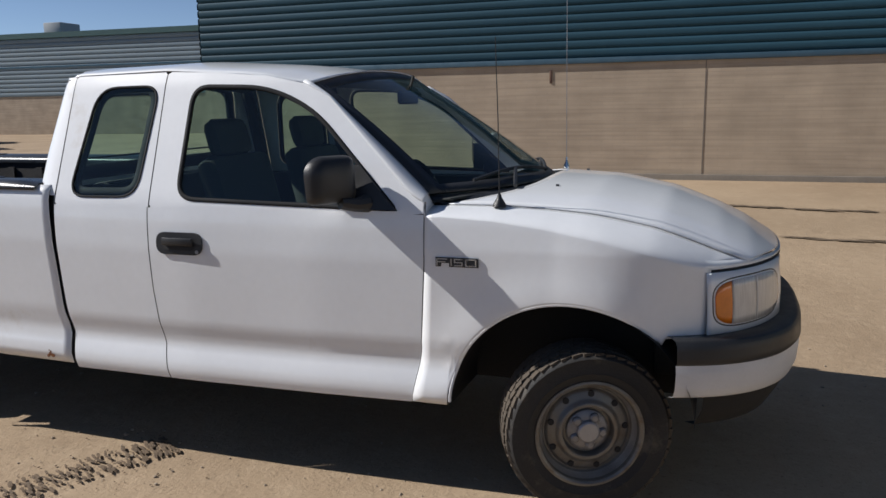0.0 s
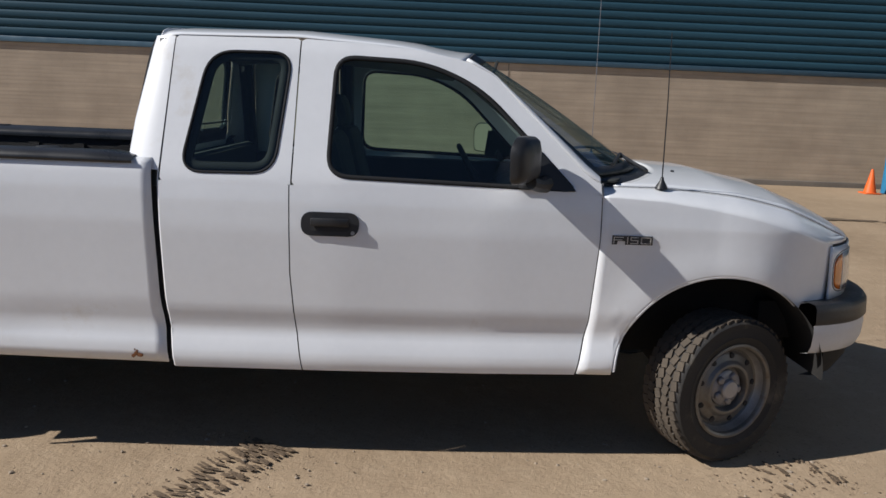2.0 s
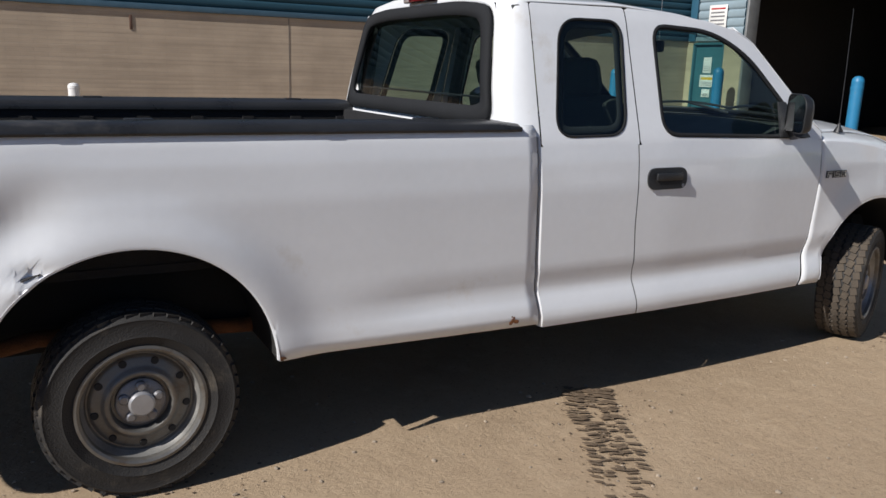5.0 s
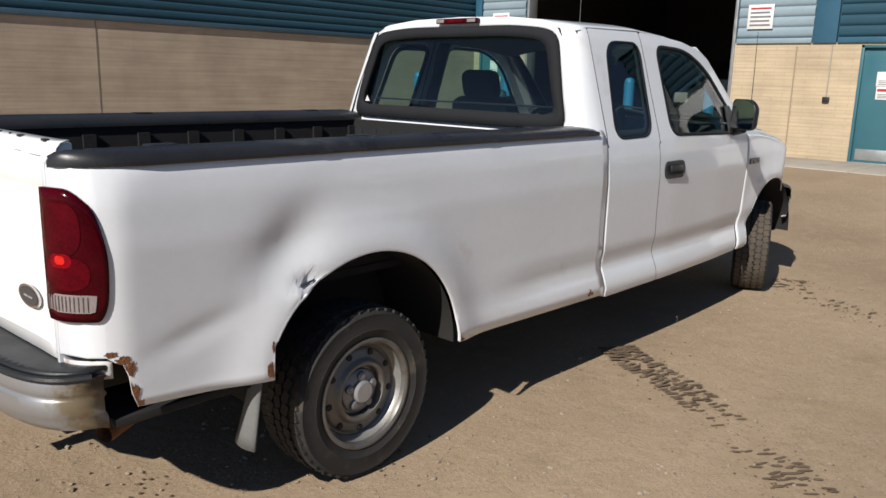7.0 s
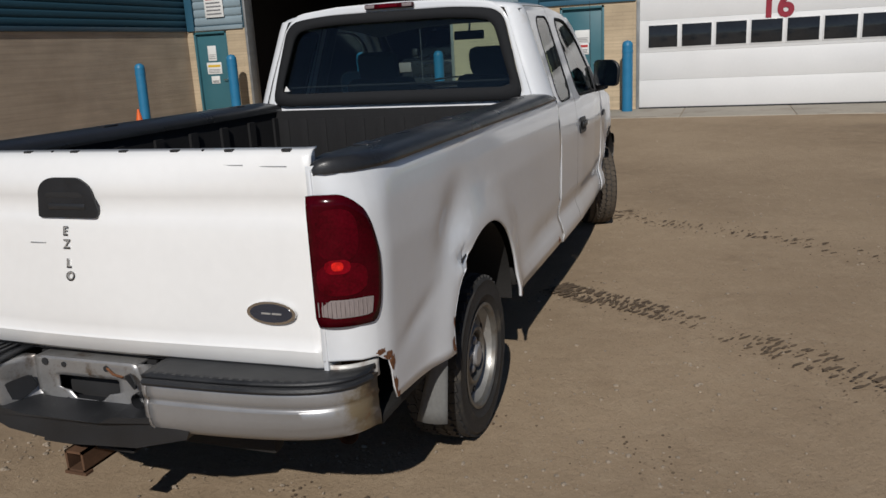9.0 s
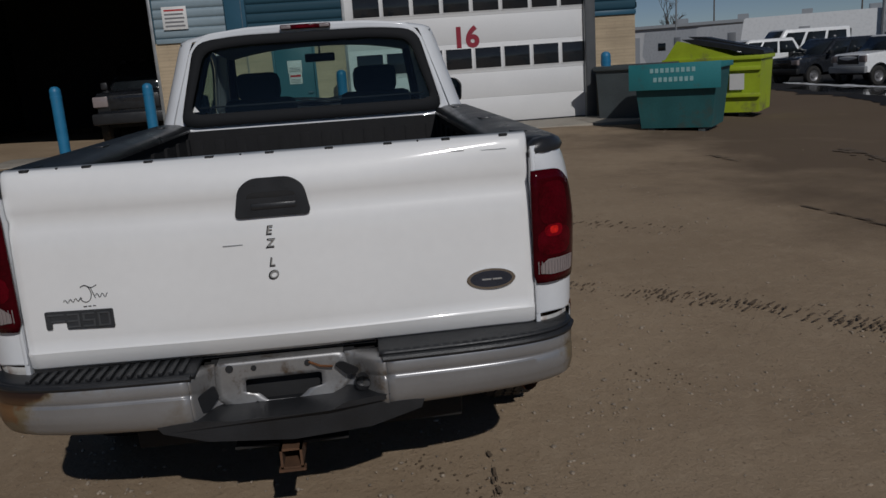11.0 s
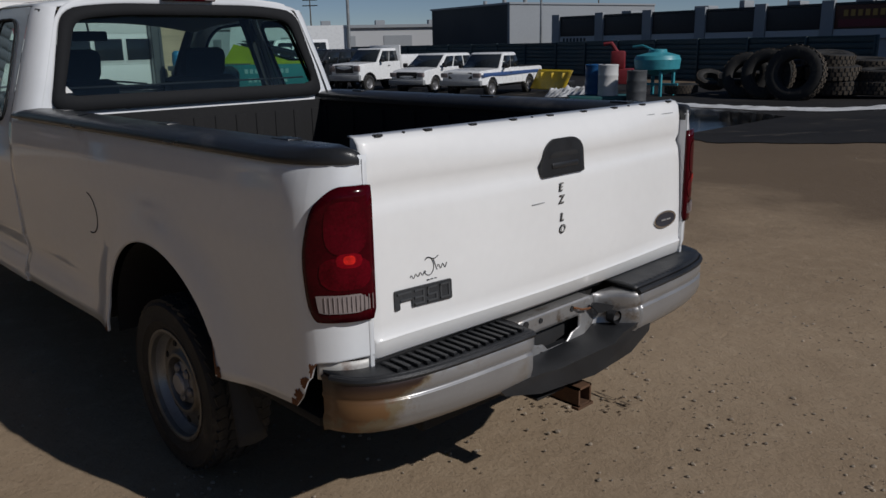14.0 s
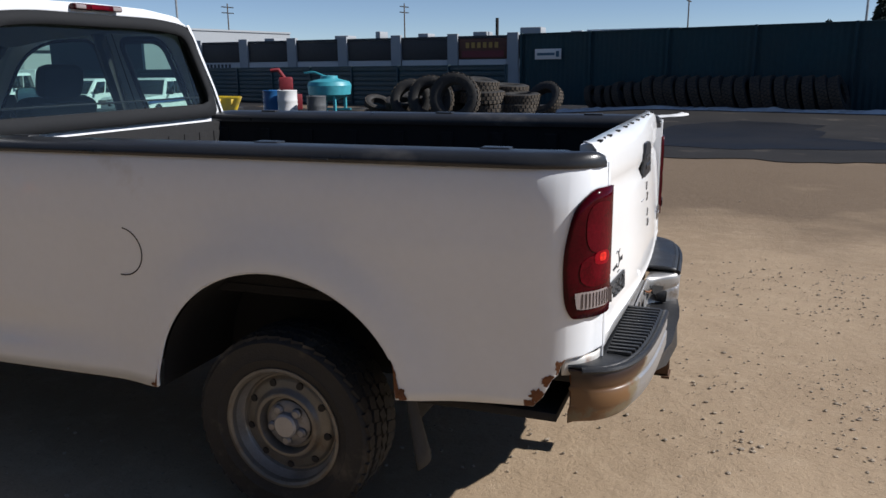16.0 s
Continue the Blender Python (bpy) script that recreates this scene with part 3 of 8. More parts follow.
# model badge on the tailgate: a dark plate, its strokes as plain bars
BADGE = mat("badge_plate", (0.035, 0.037, 0.04), 0.45, vary=0.2, bump=0.3, bump_scale=200)
bm = B()
plate = rounded([(0.73, 0.822), (0.73, 0.879), (0.522, 0.877), (0.522, 0.817), (0.668, 0.820), (0.668, 0.843), (0.712, 0.843), (0.712, 0.822)], 0.005, 2)
prism(bm, plate, lambda y, z, d: (gate_x(y, z) - 0.001 - d, y, z), 0.005)
mb = part("model_badge", bm, BADGE, gate, "dark grey raised model badge")
BADGE_EDGE = mat("badge_edge", (0.065, 0.068, 0.072), 0.5, vary=0.2)


def badge_stroke(y0, y1, z0, z1):
    bm = B()
    x = min(gate_x(y0, z0), gate_x(y1, z1))
    box(bm, x - 0.0085, x - 0.0035, min(y0, y1), max(y0, y1), z0, z1)
    part("badge_stroke", bm, BADGE_EDGE, mb)


# embossed figures: a, b, c, d, e, f, g are the strokes of a plain figure
for k, strokes in enumerate(("abcdg", "acdfg", "abcdef")):
    y, w, zl, zm, zh = 0.662 - k * 0.047, 0.037, 0.826, 0.847, 0.870
    for c, q in dict(a=(y, y - w, zh - 0.005, zh), g=(y, y - w, zm - 0.0025, zm + 0.0025), d=(y, y - w, zl, zl + 0.005), f=(y, y - 0.006, zm, zh), b=(y - w + 0.006, y - w, zm, zh), e=(y, y - 0.006, zl, zm), c=(y - w + 0.006, y - w, zl, zm)).items():
        if c in strokes:
            badge_stroke(*q)
badge_stroke(0.672, 0.722, 0.866, 0.871)
badge_stroke(0.672, 0.712, 0.846, 0.850)
for y0, y1, z in ((0.105, 0.165, 1.042), (-0.735, -0.60, 1.268), (-0.60, -0.52, 1.272)):
    bm = B()
    box(bm, gate_x(y0, z) - 0.0022, gate_x(y0, z) + 0.002, y0, y1, z - 0.0012, z + 0.0012)
    part("scratch", bm, PLASTIC_GREY, gate, "thin grey scratch")
# dealer's script: unreadable flourish
bm = B()
script = [[(0.668 - 0.0030 * k, 0.906 + 0.0055 * math.sin(k * 1.15) + 0.0003 * k) for k in range(20)],
          [(0.600 + 0.019 * math.cos(a), 0.927 + 0.026 * math.sin(a)) for a in [0.9 + k * 0.35 for k in range(15)]],
          [(0.610 - 0.006 * k, 0.950 + 0.004 * math.sin(k * 0.9)) for k in range(9)],
          [(0.582 - 0.0015 * k, 0.948 - 0.0045 * k) for k in range(9)],
          [(0.568 - 0.0028 * k, 0.920 + 0.0065 * math.sin(k * 1.1)) for k in range(14)]]
for stroke in script:
    tube(bm, [(gate_x(y, z) - 0.001, y, z) for y, z in stroke], 0.0013, 5)
for k in range(6):
    box(bm, gate_x(0.6, 0.89) - 0.0025, gate_x(0.6, 0.89), 0.600 - k * 0.014, 0.609 - k * 0.014, 0.8865, 0.8895)
part("dealer_script", bm, INK, gate, "thin dark dealer script")

# ---- tail lamps ----
def corner(a, z, out=0.0):
    t = a * math.pi / 2
    x = -0.88 - 0.17 * math.sin(t) - out * math.sin(t)
    y = interp(z, *BEDT)
    y += (0.807 - y) * (1 - math.cos(t)) + out * math.cos(t)
    return x, y


LENS = rounded([(1.02, 0.826), (1.02, 1.195), (0.58, 1.195), (0.35, 1.135), (0.255, 1.0), (0.275, 0.87), (0.35, 0.826)], [0.02, 0.02, 0.12, 0.1, 0.08, 0.05, 0.04], 6)


def clip_z(poly, z0, z1):
    return [(a, min(max(z, z0), z1)) for a, z in poly]


for s in (-1, 1):
    bm = B()
    sheet(bm, LENS, lambda a, z: (corner(a, z, 0.009)[0], s * corner(a, z, 0.009)[1], z), 80, 6)
    if s < 0:
        bmesh.ops.reverse_faces(bm, faces=bm.faces)
    lamp = part("tail_lamp", bm, LAMP_RED, truck, "tall dark red tail lamp", sharp=80, thick=0.012)
    bm = B()
    inner = [(0.70 + (a - 0.70) * 0.74, z) for a, z in LENS]
    sheet(bm, clip_z(inner, 0.853, 0.905), lambda a, z: (corner(a, z, 0.0125)[0], s * corner(a, z, 0.0125)[1], z), 80, 3)
    rev = part("reversing_lens", bm, LAMP_CLEAR, lamp, "clear fluted lower lens", sharp=80)
    for k in range(12):
        bm = B()
        a = 0.47 + k * 0.045
        p0, p1 = corner(a, 0.86, 0.014), corner(a, 0.898, 0.014)
        tube(bm, [(p0[0], s * p0[1], 0.858), (p1[0], s * p1[1], 0.900)], 0.0018, 4)
        part("lens_flute", bm, LAMP_CLEAR, lamp)
    # the small vivid spot is the sun's glint, painted in bright red
    for nm, m_, ca, cz, ra, rz, out, lab in (("brake_lens", LAMP_BRIGHT, 0.70, 0.962, 0.27, 0.046, 0.0110, "bright red brake lens"), ("upper_lens", LAMP_DARK, 0.72, 1.085, 0.22, 0.072, 0.0110, ""),
                                             ("reflector", LAMP_RIM, 0.74, 0.998, 0.135, 0.020, 0.0118, ""), ("bulb_spot", LAMP_GLINT, 0.74, 1.000, 0.060, 0.0125, 0.0126, "vivid red spot painted as the sun's glint in the reflector")):
        bm = B()
        blob_ = [(ca + ra * math.copysign(abs(math.cos(t)) ** 0.7, math.cos(t)), cz + rz * math.copysign(abs(math.sin(t)) ** 0.7, math.sin(t))) for t in [2 * math.pi * k / 36 for k in range(36)]]
        sheet(bm, blob_, lambda a, z: (corner(a, z, out)[0], s * corner(a, z, out)[1], z), 60, 3)
        part(nm, bm, m_, lamp, lab, sharp=80)
    # body corner under the lamp, with a rusty bracket at the bumper end
    bm = B()
    grid(bm, lambda u, v: (lambda c: (c[0], s * c[1], 0.650 + 0.055 * v))(corner(1.0 - 0.72 * u, 0.70, -0.014)), 16, 3)
    part("corner_bracket", bm, WHITEPLATE, truck, "rust-stained corner bracket", thick=0.004)


def blot(s, x, z, rx, rz, seed, name="rust_patch"):
    """A ragged flake of rust lying on the bed side."""
    bm = B()
    ring_ = []
    for i in range(30):
        t = 2 * math.pi * i / 30
        r = 1 + 0.55 * noise.noise((math.cos(t) * 1.8, math.sin(t) * 1.8, seed)) + 0.45 * noise.noise((math.cos(t) * 6, math.sin(t) * 6, seed + 9))
        px, pz = x + rx * r * math.cos(t), z + rz * r * math.sin(t)
        pz = max(pz, bed_bottom(px, s) + 0.001)
        ring_.append(bm.verts.new((px, s * (bed_half(px, pz) + (dent(px, pz) if s < 0 else 0) + 0.0018), pz)))
    mid = bm.verts.new((x, s * (bed_half(x, z) + (dent(x, z) if s < 0 else 0) + 0.0025), z))
    for i in range(30):
        f = (mid, ring_[i], ring_[(i + 1) % 30])
        bm.faces.new(f if s < 0 else f[::-1])
    part(name, bm, RUSTY, truck, "flaking rust on the bed's edge")


for s, spots in ((1, ((-0.945, 0.675, 0.012, 0.022), (-0.915, 0.632, 0.022, 0.016), (-0.885, 0.585, 0.022, 0.020), (-0.86, 0.56, 0.018, 0.010), (-0.46, 0.545, 0.020, 0.022), (-0.44, 0.60, 0.006, 0.020), (0.468, 0.455, 0.014, 0.008))),
                 (-1, ((-0.905, 0.675, 0.016, 0.020), (-0.896, 0.60, 0.010, 0.026), (-0.925, 0.705, 0.020, 0.012), (-0.955, 0.725, 0.018, 0.008), (-0.884, 0.565, 0.014, 0.010), (-0.455, 0.56, 0.012, 0.028), (-0.445, 0.64, 0.005, 0.018), (0.468, 0.455, 0.016, 0.008), (-0.90, 0.617, 0.003, 0.003)))):
    for k, (x, z, rx, rz) in enumerate(spots):
        blot(s, x, z, rx, rz, k * 3.7 + s)
    # bent strip of rusted metal behind the bumper's end
    bm = B()
    pts = [(-0.966, 0.80), (-0.972, 0.86), (-0.968, 0.905)]
    grid(bm, lambda u, v: (lambda q: (q[0] + 0.008 * noise.noise((v * 5, u * 3, s)), s * q[1], (0.575 if s > 0 else 0.640) + (0.125 if s > 0 else 0.075) * v + 0.012 * noise.noise((u * 6, v, 2 + s))))(curve_3(pts, u)), 8, 10)
    part("rusted_edge", bm, RUSTY, truck, "rusted-through edge of the bed", thick=0.004)

# ---- rear step bumper ----
bumper = part("rear_bumper", box(B(), -1.005, -0.96, -0.80, 0.80, 0.50, 0.62, 0.01), DARK, truck, "silver step bumper with black pads, rusting at its ends")


def bump_plan(y):
    """How far back the bumper's face stands."""
    u = min(1, abs(y) / 0.935)
    return -0.955 - 0.238 * (1 - u ** 7) ** (1 / 3.2) + 0.03 * (u ** 2)


PROFILE = [(0.115, 0.668), (0.012, 0.668), (0.003, 0.662), (0.0, 0.65), (0.0, 0.625), (0.006, 0.618), (0.006, 0.612), (-0.001, 0.605), (0.0, 0.56), (0.008, 0.53), (0.03, 0.502), (0.07, 0.495)]
for s in (-1, 1):
    for y0, y1, m_, lab in ((0.30, 0.934, SILVER, "silver bumper wing with a rusting end"),):
        bm = B()
        n = 48

        def wing(u, v):
            y = y0 + (y1 - y0) * v ** 0.8
            k = u * (len(PROFILE) - 1)
            i = min(int(k), len(PROFILE) - 2)
            dx = PROFILE[i][0] + (PROFILE[i + 1][0] - PROFILE[i][0]) * (k - i)
            z = PROFILE[i][1] + (PROFILE[i + 1][1] - PROFILE[i][1]) * (k - i)
            x = bump_plan(y) + dx
            z += 0.012 * ((y - 0.3) / 0.6) if z < 0.56 else 0
            return (min(x, -0.968), s * y, z)
        grid(bm, wing, 22, n)
        part("bumper_wing", bm, m_, bumper, lab or "silver painted bumper wing", sharp=45, thick=0.003)
    # step pad with ridges
    bm = B()
    grid(bm, lambda u, v: (bump_plan(0.28 + 0.645 * v) + 0.012 + (-1.075 - bump_plan(0.28 + 0.645 * v) + 0.06) * u if v < 0.86 else min(-0.965, bump_plan(0.28 + 0.645 * v) + 0.012 + 0.11 * u), s * (0.28 + 0.645 * v), 0.676 + 0.006 * math.sin(math.pi * u)), 6, 30)
    pad = part("step_pad", bm, BLACK, bumper, "black ribbed plastic step pad", thick=0.012)
    for k in range(16):
        y = 0.32 + k * 0.031
        bm = B()
        box(bm, bump_plan(y) + 0.020, -1.055, s * y - 0.007, s * y + 0.007, 0.680, 0.6908, 0.002)
        part("pad_rib", bm, BLACK, pad)
    bm = B()
    tube(bm, [(bump_plan(y) + 0.004, s * y, 0.670) for y in np.linspace(0.29, 0.93, 26)], 0.011, 8)
    part("pad_edge", bm, BLACK, pad)

# plate recess: the silver face dips inwards round a bracket with an empty window
OUT = [(0.240, 0.664), (-0.170, 0.666), (-0.185, 0.572), (-0.121, 0.504), (0.187, 0.502), (0.245, 0.547)]
WIN = [(0.150, 0.604), (-0.092, 0.606), (-0.090, 0.558), (-0.050, 0.555), (-0.018, 0.528), (0.085, 0.528), (0.109, 0.553), (0.152, 0.558)]
bm = B()
ring(bm, rounded(OUT, 0.012, 3), rounded(WIN, 0.004, 2), lambda y, z: (-1.068 - 0.10 * max(0, 0.572 - z), y, z), 120, 5)
bracket = part("plate_bracket", bm, BRACKET, bumper, "bent silver plate bracket with an empty window", sharp=25, thick=0.005)
for s in (-1, 1):
    y0, edge = 0.30, ([(0.240, 0.664), (0.243, 0.602), (0.245, 0.547), (0.21, 0.520)] if s > 0 else [(-0.170, 0.666), (-0.180, 0.602), (-0.185, 0.572), (-0.15, 0.534)])
    bm = B()

    def blend(u, v):
        k = u * (len(PROFILE) - 1)
        i = min(int(k), len(PROFILE) - 2)
        dx = PROFILE[i][0] + (PROFILE[i + 1][0] - PROFILE[i][0]) * (k - i)
        z = PROFILE[i][1] + (PROFILE[i + 1][1] - PROFILE[i][1]) * (k - i)
        a = Vector((bump_plan(y0) + dx, s * y0, z))
        e = curve_3(edge, u)
        w = v * v * (3 - 2 * v)
        return (a.x + (-1.068 - a.x) * w, a.y + (e[0] - a.y) * v, a.z + (e[1] - a.z) * w)
    grid(bm, blend, 20, 10)
    part("recess_shoulder", bm, BRACKET, bumper, "silver shoulder dipping to the plate bracket", sharp=60, thick=0.003)
bm = B()
box(bm, -1.020, -1.010, -0.2, 0.26, 0.47, 0.66)
part("recess_back", bm, GAP, bumper)
part("recess_top", box(B(), -1.064, -1.0, -0.165, 0.235, 0.654, 0.662, 0.002), BRACKET, bumper, "silver flange over the plate recess")
for y, z, r in ((0.196, 0.645, 0.0125), (0.120, 0.641, 0.009), (-0.050, 0.641, 0.010), (0.120, 0.524, 0.006), (-0.105, 0.517, 0.006)):
    bm = B()
    spin(bm, [(0, -0.003), (r, -0.003), (r, 0.003), (0, 0.003)], 14, Matrix.Translation((-1.074 - 0.10 * max(0, 0.572 - z), y, z)) @ Matrix.Rotation(radians(90), 4, "Z"))
    part("bolt_hole", bm, GAP, bracket)
bm = B()
spin(bm, [(0, -0.02), (0.017, -0.02), (0.024, -0.014), (0.024, 0.02)], 18, Matrix.Translation((-1.128, -0.222, 0.582)) @ Matrix.Rotation(radians(90), 4, "Z"))
part("trailer_socket", bm, BLACK, bumper, "black round trailer socket")
bm = B()
prism(bm, rounded([(-0.135, 0.645), (-0.16, 0.655), (-0.215, 0.64), (-0.205, 0.622), (-0.17, 0.612)], 0.008), lambda y, z, d: (-1.082 - d - abs(y + 0.15) * 0.75, y, z - 0.012), 0.008)
part("torn_pad", bm, BLACK, bumper, "torn black trim")
bm = B()
prism(bm, rounded([(0.245, 0.622), (0.285, 0.612), (0.288, 0.56), (0.262, 0.545), (0.236, 0.575)], 0.010), lambda y, z, d: (-1.086 - d - (y - 0.24) * 1.6, y, z - 0.016), 0.008)
part("torn_pad", bm, BLACK, bumper, "torn black trim")
bm = B()
tube(bm, [(-1.076, -0.055, 0.644), (-1.090, -0.09, 0.632), (-1.094, -0.13, 0.628)], 0.004, 6)
part("hanging_wire", bm, RUSTY, bumper, "rusty wire on the bracket")
# lower centre step
bm = B()
low = [(-0.42, 0.540), (-0.30, 0.556), (-0.17, 0.552), (-0.12, 0.530), (0.18, 0.526), (0.26, 0.530), (0.42, 0.515), (0.40, 0.490), (0.26, 0.462), (0.0, 0.450), (-0.24, 0.458), (-0.40, 0.490)]
prism(bm, low, lambda y, z, d: (-1.215 + 0.10 * (y / 0.42) ** 2 * 0.5 + d, y, z), 0.16)
part("centre_step", bm, BLACK, bumper, "dark plastic lower step", sharp=25)

# hitch receiver
hitch = part("hitch_receiver", box(B(), -0.95, -0.9, -0.55, 0.55, 0.345, 0.42, 0.008), DARK, truck, "rusty square hitch receiver")
bm = B()
for y0, y1, z0, z1 in ((-0.035, -0.027, 0.338, 0.408), (0.027, 0.035, 0.338, 0.408), (-0.035, 0.035, 0.338, 0.346), (-0.035, 0.035, 0.400, 0.408)):
    box(bm, -1.19, -0.6, y0 + 0.02, y1 + 0.02, z0, z1)
box(bm, -1.195, -1.165, -0.022, 0.062, 0.331, 0.340)
part("receiver_tube", bm, mat("hitch_rust", (0.10, 0.05, 0.025), 0.85, vary=0.4, scale=12), hitch)
bm = B()
box(bm, -1.13, -1.02, -0.16, 0.2, 0.392, 0.402, 0.002)
part("chain_plate", bm, DARK, hitch)


# ---- cab ----
def door_gap(z):
    return interp(z, [0.40, 0.60, 0.82, 1.2, 1.8], [2.163, 2.130, 2.108, 2.100, 2.112])


def fender_gap(z):
    return interp(z, [0.40, 0.635, 1.0, 1.25], [3.320, 3.364, 3.387, 3.385])


def seam_x(z):
    return interp(z, [0.41, 0.71, 1.2, 1.8], [1.632, 1.600, 1.575, 1.605])


def roof_edge(x):
    return interp(x, [1.4, 1.6, 2.1, 2.62, 2.75, 2.90, 3.4], [1.752, 1.764, 1.775, 1.744, 1.722, 1.688, 1.25])


BELT = 1.185
SILL = 0.408


def cab_place(s, out=0.0):
    return lambda x, z: (x, s * (cab_half(x, z) + out), z)


QUARTER = rounded([(1.650, 1.218), (2.038, 1.224), (2.090, 1.718), (1.742, 1.714)], [0.10, 0.10, 0.09, 0.11], 7)
DOORWIN = rounded([(2.240, 1.218), (3.285, 1.194), (2.875, 1.605), (2.640, 1.705), (2.258, 1.716)], [0.10, 0.03, 0.12, 0.12, 0.09], 7)
Q_OUT = [(1.580, BELT), (2.102, BELT), (2.1125, 1.772), (1.605, 1.764)]
D_OUT = [(2.108, BELT), (3.380, BELT), (3.378, 1.232), (3.32, 1.262), (2.92, 1.655), (2.82, 1.705), (2.62, 1.744), (2.36, 1.764), (2.118, 1.773)]


def inset(poly, d):
    c = Vector((sum(p[0] for p in poly) / len(poly), sum(p[1] for p in poly) / len(poly)))
    out = []
    n = len(poly)
    for i in range(n):
        a, b = Vector(poly[i - 1]), Vector(poly[(i + 1) % n])
        t = (b - a)
        nrm = Vector((-t.y, t.x)).normalized() if t.length > 1e-9 else Vector((0, 0))
        p = Vector(poly[i])
        if (p + nrm * 0.001 - c).length > (p - c).length:
            nrm = -nrm
        out.append(tuple(p + nrm * d))
    return out


for s in (-1, 1):
    # rear half door
    bm = B()
    side_panel(bm, s, list(np.linspace(0, 1, 13)), lambda u: SILL, lambda u: BELT, lambda u, z: cab_half(0, z), 30,
               shift=lambda u, z: seam_x(z) + u * (door_gap(z) - 0.005 - seam_x(z)) - u)
    ring(bm, Q_OUT, QUARTER, cab_place(s), 180, 4)
    half_door = part("half_door", bm, PAINT, truck, "white rear half door", sharp=60)
    bm = B()
    ring(bm, QUARTER, inset(QUARTER, 0.010), cab_place(s, 0.003), 120, 2)
    part("window_seal", bm, SEAL, half_door, thick=0.008)
    bm = B()
    ring(bm, inset(QUARTER, 0.008), inset(QUARTER, 0.044), cab_place(s, -0.010), 120, 2)
    part("printed_border", bm, SEAL, half_door, "black printed border behind the glass", thick=0.002)
    bm = B()
    sheet(bm, inset(QUARTER, 0.009), cab_place(s, -0.002), 80, 3)
    pane = part("pane", bm, AUTOGLASS, half_door, "tinted quarter window")
    pane.visible_shadow = False
    # front door
    bm = B()
    side_panel(bm, s, list(np.linspace(0, 1, 25)), lambda u: SILL, lambda u: BELT, lambda u, z: cab_half(0, z), 30,
               shift=lambda u, z: door_gap(z) + u * (fender_gap(z) - 0.004 - door_gap(z)) - u)
    ring(bm, D_OUT, DOORWIN, cab_place(s), 240, 4)
    door = part("front_door", bm, PAINT, truck, "white front door with small dings", sharp=60)
    bm = B()
    ring(bm, DOORWIN, inset(DOORWIN, 0.018), cab_place(s, 0.003), 160, 2)
    part("window_seal", bm, SEAL, door, thick=0.012)
    bm = B()
    sheet(bm, inset(DOORWIN, 0.016), cab_place(s, -0.004), 120, 3)
    pane = part("pane", bm, AUTOGLASS, door, "tinted door window")
    pane.visible_shadow = False
    bm = B()
    prism(bm, [(3.03, 1.205), (3.27, 1.200), (3.10, 1.375), (3.045, 1.375)], lambda x, z, d: (x, s * (cab_half(x, z) + 0.006 + d), z), 0.01)
    sail = part("mirror_sail", bm, BLACK, door, "black triangular mirror base")
    # handle: an oval cup with a lever
    bm = B()
    hp = rounded([(2.150, 0.985), (2.385, 0.985), (2.385, 1.082), (2.150, 1.082)], 0.047, 6)
    prism(bm, hp, lambda x, z, d: (x, s * (cab_half(x, z) + 0.001 + d), z), 0.008)
    handle = part("door_handle", bm, BLACK, door, "black oval door handle", sharp=60)
    bm = B()
    sheet(bm, rounded([(2.185, 1.005), (2.35, 1.005), (2.35, 1.05), (2.185, 1.05)], 0.02), cab_place(s, 0.0105), 40, 2)
    part("hand_recess", bm, GAP, handle)
    bm = B()
    box(bm, 2.19, 2.345, s * 0.983 - 0.006, s * 0.983 + 0.006, 1.026, 1.060, 0.005)
    part("lever", bm, BLACK, handle)
    bm = B()
    spin(bm, [(0, 0.012 * s), (0.008, 0.012 * s), (0.008, 0.0)], 12, Matrix.Translation((2.36, s * 0.965, 1.0)))
    part("lock", bm, PLASTIC_GREY, handle)
    # seams
    for gap in (door_gap, fender_gap, seam_x):
        bm = B()
        top = 1.76 if gap is not fender_gap else 1.235
        low = 0.42 if gap is not seam_x else 1.25
        grid(bm, lambda u, v: (gap(low + (top - low) * v) - 0.005 + 0.008 * u, s * (cab_half(0, low + (top - low) * v) - 0.005), low + (top - low) * v), 1, 30)
        part("door_seam", bm, SEAM_GREY, truck)
    # rear cab corner: full turn above the bed rail, a small turned-in edge below it
    bm = B()
    grid(bm, lambda u, v: (lambda z, a: (seam_x(z) - 0.002 - (seam_x(z) - 0.002 - interp(z, [0.6, 1.2, 1.42, 1.79], [1.42, 1.42, 1.44, 1.505])) * math.sin(a), s * (cab_half(0, z) - 0.085 * (1 - math.cos(a))), z))(1.225 + 0.537 * v, u * math.pi / 2), 8, 20)
    grid(bm, lambda u, v: (lambda z, a: (seam_x(z) - 0.012 * math.sin(a), s * (cab_half(0, z) - 0.03 * (1 - math.cos(a))), z))(0.41 + 0.815 * v, u * math.pi / 2), 4, 20)
    part("cab_corner", bm, PAINT, truck, sharp=50)
    # door mirror
    bm = B()
    mirror_m = Matrix.Translation((3.05, s * 1.04, 1.322)) @ Matrix.Rotation(radians(29 * s), 4, "Z")
    prof = rounded([(-0.105, -0.09), (0.11, -0.09), (0.12, 0.055), (0.07, 0.098), (-0.095, 0.098)], 0.035, 5)
    rows = []
